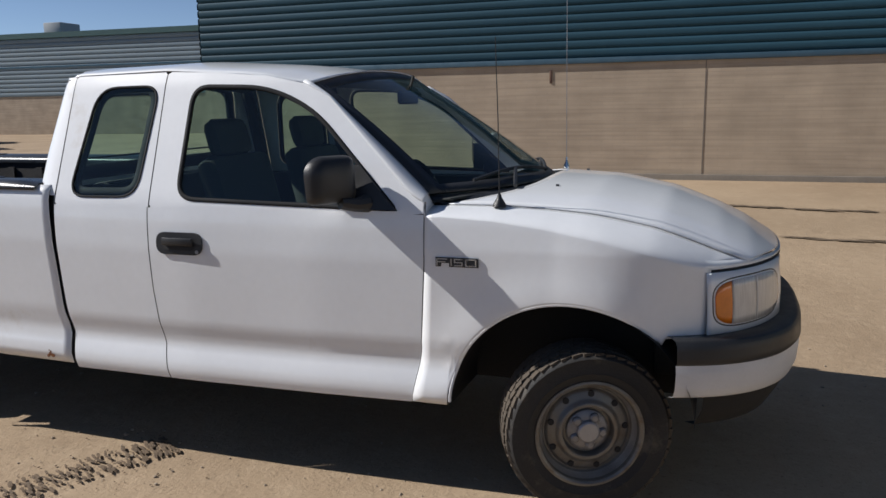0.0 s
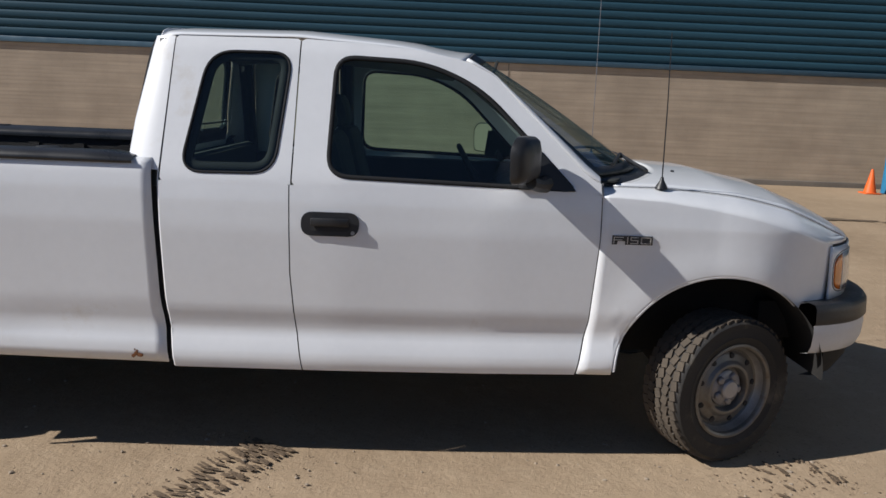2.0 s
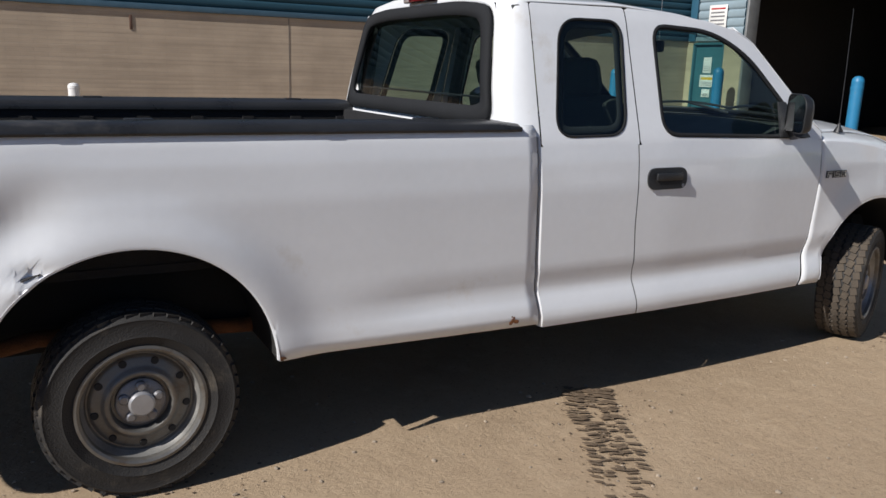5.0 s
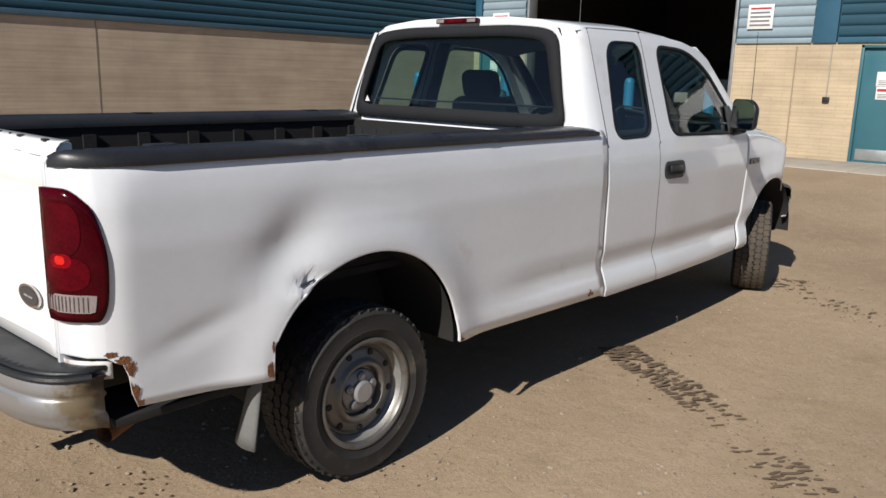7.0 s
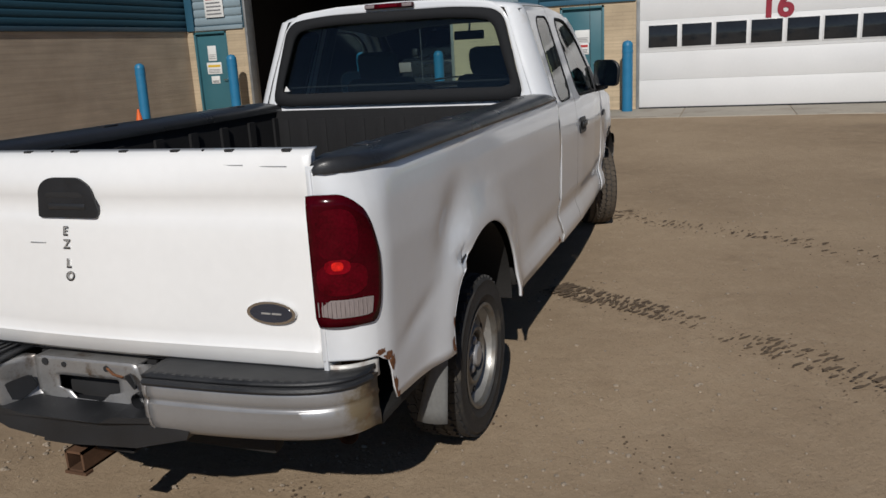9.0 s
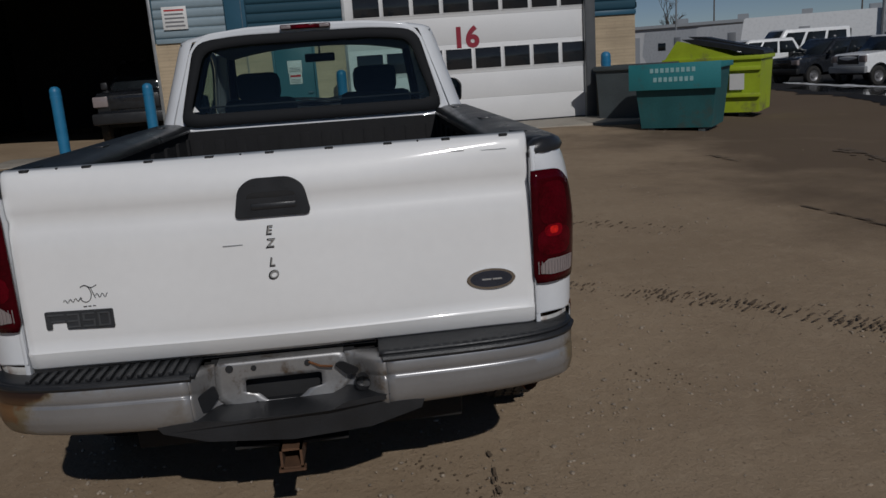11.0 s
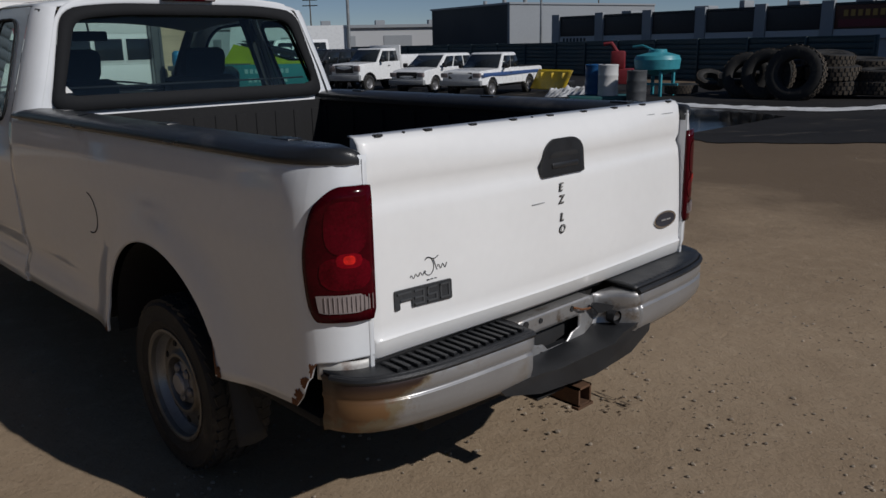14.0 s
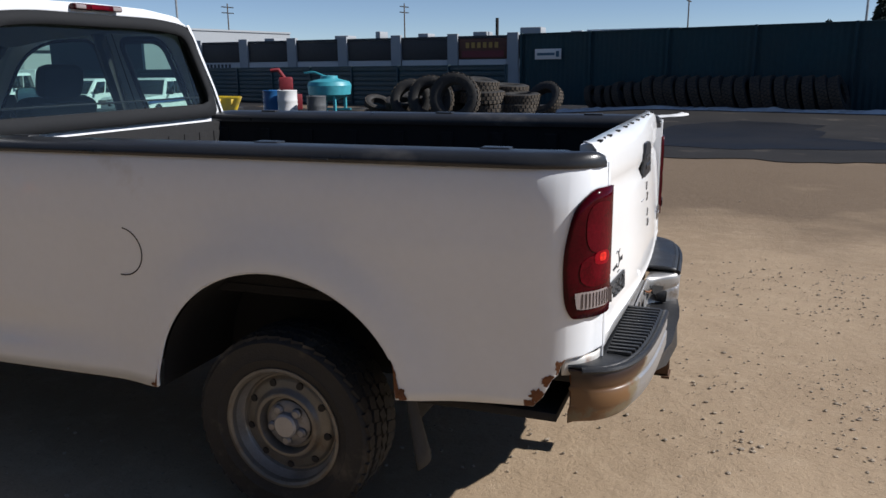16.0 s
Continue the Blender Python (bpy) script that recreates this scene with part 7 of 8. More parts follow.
# ---- yard things ----
TEAL = mat("bin_teal", (0.030, 0.22, 0.24), 0.55, vary=0.15, scale=2, dirt=(0.10, 0.10, 0.09), dirt_amount=0.12)
TEAL_DARK = mat("bin_teal_dark", (0.022, 0.11, 0.115), 0.6, vary=0.2, scale=2, dirt=(0.08, 0.06, 0.04), dirt_amount=0.15)
LIME = mat("bin_lime", (0.36, 0.46, 0.02), 0.5, vary=0.15, scale=2, dirt=(0.16, 0.14, 0.08), dirt_amount=0.1)
BIN_GREY = mat("bin_grey", (0.07, 0.085, 0.09), 0.6, vary=0.2, scale=2)
CARWHITE = mat("car_white", (0.82, 0.83, 0.83), 0.3, vary=0.04, coat=0.3)
CARDARK = mat("car_dark", (0.016, 0.018, 0.022), 0.25, vary=0.2, coat=0.5)
CARGLASS = mat("car_glass", (0.018, 0.022, 0.025), 0.06, vary=0.2)
STRIPE = mat("stripe_blue", (0.05, 0.10, 0.25), 0.4, vary=0.1)
YELLOW = mat("plough_yellow", (0.60, 0.42, 0.015), 0.5, vary=0.15, dirt=(0.2, 0.15, 0.05), dirt_amount=0.1)


def skip(name, m, w, d, h, body, lab, band=None, flare_=0.12):
    """A waste bin with sloping sides, rim, ribs and skids."""
    b = thing(name, m, lab, "waste bin", "waste bins")
    bm = B()
    lo = [(-w / 2 + flare_, -d / 2 + flare_), (w / 2 - flare_, -d / 2 + flare_), (w / 2 - flare_, d / 2), (-w / 2 + flare_, d / 2)]
    hi = [(-w / 2, -d / 2), (w / 2, -d / 2), (w / 2, d / 2), (-w / 2, d / 2)]
    a = [bm.verts.new((x, y, 0.10)) for x, y in lo]
    c = [bm.verts.new((x, y, h)) for x, y in hi]
    for i in range(4):
        bm.faces.new((a[i], a[(i + 1) % 4], c[(i + 1) % 4], c[i]))
    bm.faces.new(a[::-1])
    part("body", bm, body, b, smooth=False, thick=0.03)
    for x0, x1, y0, y1 in ((-w / 2 - 0.04, w / 2 + 0.04, -d / 2 - 0.05, -d / 2 + 0.02), (-w / 2 - 0.04, w / 2 + 0.04, d / 2 - 0.02, d / 2 + 0.05), (-w / 2 - 0.05, -w / 2 + 0.02, -d / 2, d / 2), (w / 2 - 0.02, w / 2 + 0.05, -d / 2, d / 2)):
        part("rim", box(B(), x0, x1, y0, y1, h - 0.06, h + 0.03, 0.008), band or body, b)
    for x in (-w * 0.3, w * 0.3):
        part("skid", box(B(), x - 0.06, x + 0.06, -d / 2 + 0.15, d / 2, 0.0, 0.10, 0.005), BIN_GREY, b)
    return b


# teal tipping bin, its broad face towards the truck
ang = math.degrees(math.atan2(-9.45 + 7.85, 14.35 - 15.75))
teal = skip("waste_bin", pose(10.9, -6.25, rise(10.9, -6.25) - 0.04, 0, 0, ang + 6), 1.50, 1.2, 1.20, TEAL_DARK, "teal steel waste bin with a lighter lettered band", TEAL)
bm = B()
box(bm, -0.81, 0.81, 0.0, 0.012, 0.80, 1.26, 0.003)
band = part("band", bm, TEAL, teal, "bright teal band")
band.matrix_basis = pose(0, -0.66, 0)
PRINT = mat("faded_print", (0.30, 0.50, 0.50), 0.6, vary=0.1)
for r_, (x0, x1) in enumerate(((-0.42, 0.40), (-0.36, 0.34))):
    k = x0
    while k < x1:
        t_ = part("text_bar", box(B(), k, k + 0.06, -0.006, -0.001, 1.10 - r_ * 0.16, 1.18 - r_ * 0.16), PRINT, teal)
        t_.matrix_basis = pose(0, -0.66, 0)
        k += 0.092
lime = skip("waste_bin", pose(15.2, -8.93, rise(15.2, -8.93), 0, 0, ang + 4), 2.2, 1.5, 1.35, LIME, "lime green waste bin with its black lids open", LIME, 0.05)
for y in (-0.74, 0.70):
    bm = B()
    prism(bm, [(-1.10, 1.36), (0.55, 1.36), (-0.55, 1.74), (-0.80, 1.80)], lambda a, b, d: (a, y + d, b), 0.04)
    part("side_wing", bm, LIME, lime, smooth=False)
for y0, y1, dz in ((-0.62, -0.02, 0.0), (0.02, 0.66, 0.06)):
    bm = B()
    prism(bm, rounded([(-0.74, 1.83 + dz), (-0.35, 1.80 + dz), (1.12, 1.47), (1.14, 1.36), (0.95, 1.40), (-0.5, 1.72 + dz)], 0.03, 2), lambda a, b, d: (a, y0 + d * (y1 - y0), b), 1.0)
    part("lid", bm, BLACK, lime, "black plastic lid")
part("label_plate", box(B(), 0.42, 0.74, -0.775, -0.765, 0.62, 0.98), SIGN_WHITE, lime)
part("label_plate", box(B(), 0.04, 0.36, -0.775, -0.765, 0.58, 0.98), BLACK, lime)
for z in (0.45, 1.05):
    part("band", box(B(), -1.1, 1.1, -0.80, -0.74, z, z + 0.09, 0.006), LIME, lime)
grey = skip("waste_bin", pose(13.1, -6.15, rise(13.1, -6.15), 0, 0, ang), 1.35, 1.1, 1.15, BIN_GREY, "dark grey waste bin", BIN_GREY, 0.05)


# parked vehicles: nose along +x
def hull(bm, low, high):
    a, c = [bm.verts.new(p) for p in low], [bm.verts.new(p) for p in high]
    n = len(a)
    for i in range(n):
        bm.faces.new((a[i], a[(i + 1) % n], c[(i + 1) % n], c[i]))
    bm.faces.new(a[::-1])
    bm.faces.new(c)
    bmesh.ops.recalc_face_normals(bm, faces=bm.faces)
    es = [e for e in bm.edges]
    bmesh.ops.bevel(bm, geom=es, offset=0.085, segments=3, affect="EDGES", profile=0.5)
    return bm


def vehicle(name, m, label, category, paint, profile, half, cabin, wheels, r, open_bed=None, cabin_paint=None, stripe=False, flares=False):
    """profile: side outline of the lower body (x, z) from the rear sill forward; cabin: (rear low x, front low x, rear top x, front top x, belt z, roof z)."""
    v = thing(name, m, label, category, "parked vehicles")
    outline, nose = rounded(profile, 0.07, 3), max(p[0] for p in profile)
    sill = min(p[1] for p in profile)
    # the wheel openings are cut out of the sill line
    wells = []
    for wx in sorted(wheels):
        R = r * 1.16
        for k in range(11):
            a = math.pi * (1 - k / 10)
            z = r + 0.03 + R * math.sin(a)
            wells.append((wx + R * math.cos(a), max(z, sill)))
    turn = next(i for i, p in enumerate(outline) if p[0] > wells[-1][0] and p[1] < sill + 0.2)
    outline = wells + outline[turn:] + outline[:turn]
    bm = B()
    ys_ = [-1, -0.97, -0.80, -0.4, 0, 0.4, 0.80, 0.97, 1]
    cols = []
    for f in ys_:
        edge = abs(f) > 0.99
        col = []
        for x, z in outline:
            t = max(0, (x - nose + 0.75) / 0.75)
            y = f * half * (1 - 0.13 * t * t - 0.05 * max(0, z - 0.8))
            dz = (0.025 * (1 - f * f) - (0.03 if edge else 0)) * (1 if z > sill + 0.45 else 0)
            dx = (-0.03 if edge else 0.05 * (1 - f * f)) * (1 if x > nose - 0.2 else 0)
            col.append(bm.verts.new((x + dx, y, z + dz)))
        cols.append(col)
    n = len(outline)
    for p, q in zip(cols, cols[1:]):
        for i in range(n):
            bm.faces.new((p[i], p[(i + 1) % n], q[(i + 1) % n], q[i]))
    bm.faces.new(cols[0][::-1])
    bm.faces.new(cols[-1])
    bmesh.ops.recalc_face_normals(bm, faces=bm.faces)
    part("body", bm, paint, v, sharp=35)
    a, b, c, d, z0, z1 = cabin
    hw, tw = half - 0.04, half - 0.20
    bm = B()
    hull(bm, [(a, -hw, z0 - 0.05), (b, -hw, z0 - 0.05), (b, hw, z0 - 0.05), (a, hw, z0 - 0.05)], [(c, -tw, z1), (d, -tw, z1), (d, tw, z1), (c, tw, z1)])
    part("cabin", bm, cabin_paint or paint, v, sharp=35)

    def at(fx, fz, side):
        xl = a + (c - a) * fz
        xr = b + (d - b) * fz
        return (xl + (xr - xl) * fx, side * (hw + (tw - hw) * fz + 0.012), z0 + (z1 - z0) * fz)
    n = 2 if b - a < 2.2 else 3
    for side in (-1, 1):
        for k in range(n):
            f0, f1 = 0.05 + 0.90 * k / n + 0.02, 0.05 + 0.90 * (k + 1) / n - 0.02
            bm = B()
            vs = [bm.verts.new(at(*q, side)) for q in ((f0, 0.08), (f1, 0.08), (f1, 0.80), (f0, 0.80))]
            bm.faces.new(vs)
            part("side_window", bm, CARGLASS, v, thick=0.01)
    bm = B()
    e = 0.02
    bm.faces.new([bm.verts.new(p) for p in ((b + e - (b - d) * 0.06, -hw + 0.10, z0 + 0.02), (b + e - (b - d) * 0.06, hw - 0.10, z0 + 0.02), (d + e + (b - d) * 0.10, tw - 0.06, z1 - 0.07), (d + e + (b - d) * 0.10, -tw + 0.06, z1 - 0.07))])
    part("windscreen", bm, CARGLASS, v, thick=0.01)
    bm = B()
    bm.faces.new([bm.verts.new(p) for p in ((a - e + (c - a) * 0.1, -hw + 0.12, z0 + 0.06), (a - e + (c - a) * 0.1, hw - 0.12, z0 + 0.06), (c - e - (c - a) * 0.12, tw - 0.08, z1 - 0.1), (c - e - (c - a) * 0.12, -tw + 0.08, z1 - 0.1))])
    part("rear_window", bm, CARGLASS, v, thick=0.01)
    front = max(p[0] for p in profile)
    rear = min(p[0] for p in profile)
    zt = [p[1] for p in profile if p[0] > front - 0.26]
    zl, zh = min(zt), max(zt)
    part("grille", box(B(), front - 0.05, front + 0.02, -half * 0.56, half * 0.56, zl + (zh - zl) * 0.45, zh - 0.05, 0.02), BLACK, v)
    part("front_bumper", box(B(), front - 0.10, front + 0.09, -half + 0.02, half - 0.02, zl - 0.02, zl + (zh - zl) * 0.34, 0.04), BLACK if paint is CARDARK else PLASTIC_GREY, v)
    part("rear_bumper", box(B(), rear - 0.08, rear + 0.08, -half + 0.03, half - 0.03, zl, zl + 0.18, 0.03), PLASTIC_GREY, v)
    for side in (-1, 1):
        part("headlamp", box(B(), front - 0.10, front + 0.025, side * half * 0.76 - half * 0.17, side * half * 0.76 + half * 0.17, zl + (zh - zl) * 0.55, zh - 0.07, 0.025), LAMP_CLEAR, v)
        part("tail_lamp", box(B(), rear - 0.02, rear + 0.06, side * (half - 0.09) - 0.07, side * (half - 0.09) + 0.07, zl + 0.25, zl + 0.60, 0.02), LAMP_RED, v)
        part("door_mirror", box(B(), b - 0.38, b - 0.20, side * (half + 0.10) - 0.08, side * (half + 0.10) + 0.08, z0 + 0.02, z0 + 0.20, 0.03), BLACK, v)
        part("door_handle", box(B(), (a + b) / 2 - 0.08, (a + b) / 2 + 0.08, side * half - 0.015, side * half + 0.015, z0 - 0.18, z0 - 0.14, 0.01), BLACK, v)
        if stripe:
            part("stripe", box(B(), rear + 0.1, front - 0.15, side * half - 0.006, side * half + 0.006, z0 - 0.26, z0 - 0.12, 0.003), STRIPE, v)
        for wx in wheels:
            w = part("wheel", spin(B(), [(0, 0.02), (r * 0.22, 0.01), (r * 0.30, 0.05), (r * 0.50, 0.03), (r * 0.58, 0.0), (r * 0.60, 0.1)], 24, pose(wx, side * (half - 0.03), r, 0, 0, 0 if side < 0 else 180)), CAP, v)
            part("tyre", spin(B(), [(r * 0.58, 0.0), (r * 0.72, -0.02), (r * 0.93, -0.005), (r, 0.04), (r, 0.18), (r * 0.8, 0.22)], 28, pose(wx, side * (half - 0.03), r, 0, 0, 0 if side < 0 else 180)), RUBBER, w)
            lip = [(wx + r * 1.16 * math.cos(q), side * (half * 0.995), r + 0.03 + r * 1.16 * math.sin(q)) for q in [math.pi * (0.04 + 0.92 * k / 14) for k in range(15)]]
            part("wheel_arch", tube(B(), lip, 0.035 if flares else 0.018, 6), BLACK if flares else paint, v)
    part("chassis", box(B(), rear + 0.3, front - 0.35, -half + 0.26, half - 0.26, zl - 0.12, zl + 0.5), DARK, v)
    if open_bed:
        x0, x1, zf = open_bed
        part("load_bed", box(B(), x0, x1, -half + 0.10, half - 0.10, zf, zf + 0.02), DARK, v)
    return v


N = 90
vehicle("pickup_truck", pose(18.65, -20.8, -0.378, 0, 0, N + 14) @ Matrix.Scale(0.92, 4), "older white work pickup with a blue side stripe", "pickup truck", CARWHITE,
        [(-2.75, 0.55), (2.55, 0.52), (2.60, 0.98), (2.45, 1.06), (1.05, 1.12), (-2.75, 1.12)], 0.97, (-0.75, 1.05, -0.62, 0.42, 1.10, 1.74), (-1.55, 1.72), 0.37, (-2.65, -0.85, 1.125), stripe=True)
vehicle("suv", pose(22.3, -21.2, -0.378, 0, 0, N + 14) @ Matrix.Scale(0.95, 4), "white compact sport utility vehicle", "car", CARWHITE,
        [(-2.2, 0.45), (2.1, 0.42), (2.25, 0.75), (2.05, 0.98), (1.1, 1.08), (-2.2, 1.08)], 0.92, (-2.15, 1.15, -1.75, 0.25, 1.06, 1.66), (-1.3, 1.4), 0.36)
vehicle("work_truck", pose(25.7, -20.7, -0.378, 0, 0, N + 14) @ Matrix.Scale(0.84, 4), "white heavy work truck with tall grille and dark fenders", "truck", CARWHITE,
        [(-3.2, 0.75), (2.5, 0.62), (2.62, 1.30), (2.40, 1.42), (1.15, 1.48), (-0.9, 1.48), (-1.0, 1.05), (-3.2, 1.05)], 1.02, (-0.85, 1.15, -0.75, 0.45, 1.46, 2.18), (-2.1, 1.85), 0.44, flares=True)
bx = thing("truck_body", pose(25.7, -20.7, -0.378, 0, 0, N + 14) @ pose(-1.72, 0.0, 0.90, 0, 0, -90) @ Matrix.Scale(0.84, 4), "white service body on the work truck", "truck body")
part("side_box", box(B(), -1.05, 1.05, -1.15, 1.15, 0, 0.75, 0.03), CARWHITE, bx)
part("headboard", box(B(), -1.0, 1.0, 1.10, 1.20, 0, 1.25, 0.02), CARWHITE, bx)
vehicle("suv", pose(28.9, -20.0, -0.378, 0, 0, N + 14), "dark pickup-sized utility vehicle", "car", CARDARK,
        [(-2.5, 0.52), (2.3, 0.50), (2.42, 0.95), (2.25, 1.12), (1.1, 1.20), (-2.5, 1.18)], 0.98, (-2.4, 1.2, -2.1, 0.35, 1.16, 1.82), (-1.5, 1.6), 0.39)
# far behind the long wall's end
vehicle("pickup_truck", pose(-33.5, 27.5, 0.01, 0, 0, -28), "white pickup parked before the far building", "pickup truck", CARWHITE,
        [(-2.75, 0.60), (2.55, 0.58), (2.62, 1.08), (2.45, 1.16), (1.05, 1.20), (-2.75, 1.20)], 0.98, (-1.2, 1.1, -1.05, 0.45, 1.18, 1.88), (-1.6, 1.75), 0.39)
vehicle("pickup_truck", pose(-39.5, 31.5, 0.01, 0, 0, -30), "white pickup parked before the far building", "pickup truck", CARWHITE,
        [(-2.75, 0.60), (2.55, 0.58), (2.62, 1.08), (2.45, 1.16), (1.05, 1.20), (-2.75, 1.20)], 0.98, (-1.2, 1.1, -1.05, 0.45, 1.18, 1.88), (-1.6, 1.75), 0.39)
# in the open bay
vehicle("work_truck", pose(17.6, 4.75, 0.12, 0, 0, 180), "dark truck standing in the unlit bay", "truck", CARDARK,
        [(-2.5, 0.6), (2.3, 0.58), (2.42, 1.15), (2.2, 1.25), (1.0, 1.32), (-2.5, 1.3)], 0.98, (-0.9, 1.1, -0.75, 0.35, 1.30, 1.98), (-1.5, 1.6), 0.42)

# campers and trailers beyond the vehicles
def camper(m, length, h, label):
    c = thing("camper_trailer", m, label, "trailer", "trailers beyond the yard")
    bm = B()
    prism(bm, rounded([(-length / 2, 0.55), (length / 2 - 0.5, 0.55), (length / 2, 1.2), (length / 2 - 0.25, h), (-length / 2, h)], 0.15, 4), lambda x, z, d: (x, -1.2 + d, z), 2.4)
    part("body", bm, CARWHITE, c)
    for side in (-1, 1):
        for x0, w, z0, hh in ((-length * 0.30, 0.9, 1.5, 0.6), (length * 0.18, 0.7, 1.5, 0.55)):
            part("window", box(B(), x0, x0 + w, side * 1.2 - 0.015, side * 1.2 + 0.015, z0, z0 + hh, 0.01), CARGLASS, c)
        part("door", box(B(), -0.1, 0.5, side * 1.2 - 0.012, side * 1.2 + 0.012, 0.65, 2.4, 0.01), PLASTIC_GREY, c)
        for x0 in (-0.9, -0.1):
            part("wheel", spin(B(), [(0, -0.05), (0.33, -0.05), (0.36, 0.0), (0.36, 0.2)], 18, pose(x0 - 0.3, side * 1.15, 0.36, 0, 0, 0 if side < 0 else 180)), RUBBER, c)
    return c


camper(pose(42.5, -27.0, -0.22, 0, 0, 60), 7.5, 3.1, "white camper trailer with small windows")
camper(pose(48.5, -26.0, -0.22, 0, 0, 35), 6.0, 2.9, "white camper trailer beyond the vehicles")
camper(pose(55, -25.0, -0.22, 0, 0, 30), 7.0, 2.9, "white camper trailer beyond the vehicles")
vehicle("van", pose(36, -22.5, -0.21, 0, 0, N), "white van parked beyond the bins", "van", CARWHITE,
        [(-2.6, 0.5), (2.3, 0.5), (2.5, 0.95), (2.2, 1.2), (1.6, 1.3), (-2.6, 1.3)], 0.98, (-2.55, 1.6, -2.5, 0.9, 1.28, 2.2), (-1.6, 1.6), 0.38)
vehicle("suv", pose(31, -17.5, -0.21, 0, 0, N), "white utility vehicle beyond the bins", "car", CARWHITE,
        [(-2.2, 0.5), (2.1, 0.5), (2.25, 0.85), (2.05, 1.05), (1.1, 1.15), (-2.2, 1.15)], 0.95, (-2.15, 1.15, -1.75, 0.25, 1.13, 1.80), (-1.3, 1.4), 0.37)


# drums, tank, snow blade
def drum(m, r, h, colour, lab, cat="drum", lid=None):
    d = thing("drum", m, lab, cat, "drums by the fence")
    prof = [(0, 0.0), (r, 0.0), (r * 1.03, 0.02), (r, 0.05)]
    for f in (0.33, 0.66):
        prof += [(r, h * f - 0.03), (r * 1.035, h * f), (r, h * f + 0.03)]
    prof += [(r, h - 0.05), (r * 1.03, h - 0.02), (r * 0.98, h), (r * 0.9, h - 0.02), (0, h - 0.02)]
    part("shell", spin(B(), prof, 28, Matrix.Rotation(radians(90), 4, "X")), colour, d, sharp=40)
    part("bung", spin(B(), [(0.04, h - 0.02), (0.04, h + 0.01), (0, h + 0.01)], 12, Matrix.Translation((r * 0.55, 0, 0)) @ Matrix.Rotation(radians(90), 4, "X")), lid or BLACK, d)
    return d


pallet = thing("spill_pallet", pose(11.95, -18.45, -0.208, 0, 0, 42), "low teal spill pallet under the drums", "pallet")
part("tray", box(B(), -0.95, 0.95, -0.55, 0.55, 0, 0.14, 0.02), TEAL_DARK, pallet)
drum(pose(12.36, -18.75, -0.066), 0.30, 0.92, mat("drum_blue", (0.015, 0.10, 0.27), 0.4, vary=0.15), "blue plastic drum on a spill pallet")
drum(pose(11.65, -18.45, -0.066), 0.30, 0.93, mat("drum_white", (0.62, 0.62, 0.61), 0.45, vary=0.06), "white plastic drum on a spill pallet")
drum(pose(10.70, -18.55, -0.206), 0.29, 0.90, mat("drum_grey", (0.075, 0.08, 0.085), 0.6, vary=0.2), "dark grey open bin by the drums", "bin")
tank = thing("liquid_tank", pose(11.55, -21.0, -0.208) @ Matrix.Scale(0.74, 4), "turquoise plastic tank with a domed lid on a stand", "tank")
AQUA = mat("tank_aqua", (0.05, 0.30, 0.36), 0.45, vary=0.15)
part("vessel", spin(B(), [(0, 0.85), (0.35, 0.9), (0.95, 1.15), (1.0, 1.55), (0.92, 1.72), (0.4, 1.86), (0.38, 1.98), (0, 2.0)], 32, Matrix.Rotation(radians(90), 4, "X")), AQUA, tank)
for k in range(4):
    a = math.pi / 4 + k * math.pi / 2
    part("leg", box(B(), 0.72 * math.cos(a) - 0.06, 0.72 * math.cos(a) + 0.06, 0.72 * math.sin(a) - 0.06, 0.72 * math.sin(a) + 0.06, 0, 1.2, 0.01), AQUA, tank)
part("hose_arm", tube(B(), [(0.2, 0, 1.95), (0.7, 0.1, 2.15), (1.2, 0.1, 2.1)], 0.05, 8), AQUA, tank)
part("frame_bar", box(B(), -1.05, 1.05, -0.04, 0.04, 0.45, 0.55, 0.01), AQUA, tank)
red = thing("pump_rig", pose(14.6, -23.3, -0.208, 0, 0, 30) @ Matrix.Scale(0.8, 4), "dark red pump rig before the fence", "machine")
REDM = mat("rig_red", (0.20, 0.02, 0.025), 0.5, vary=0.2)
part("frame", box(B(), -0.7, 0.7, -0.4, 0.4, 0.25, 0.95, 0.04), REDM, red)
part("head", box(B(), -0.3, 0.35, -0.25, 0.25, 0.95, 1.75, 0.08), REDM, red)
part("jib", tube(B(), [(0, 0, 1.6), (0.35, 0, 2.1), (0.7, 0, 2.05)], 0.09, 8), REDM, red)
for x in (-0.5, 0.5):
    part("foot", box(B(), x - 0.08, x + 0.08, -0.45, 0.45, 0, 0.26, 0.02), BLACK, red)
plow = thing("snow_blade", pose(17.0, -22.4, -0.208, 0, 0, 75), "yellow snow plough blade lying by the pickup", "plough")
bm = B()
grid(bm, lambda u, v: (0.25 * math.cos(v * 2.2), -1.1 + 2.2 * u, 0.42 - 0.42 * math.cos(v * 2.4)), 10, 8)
part("blade", bm, YELLOW, plow, thick=0.03)
for y in (-0.7, 0.0, 0.7):
    part("rib", box(B(), -0.18, 0.05, y - 0.03, y + 0.03, 0.05, 0.62, 0.01), YELLOW, plow)
part("push_frame", box(B(), -0.9, -0.1, -0.3, 0.3, 0.10, 0.30, 0.03), BLACK, plow)


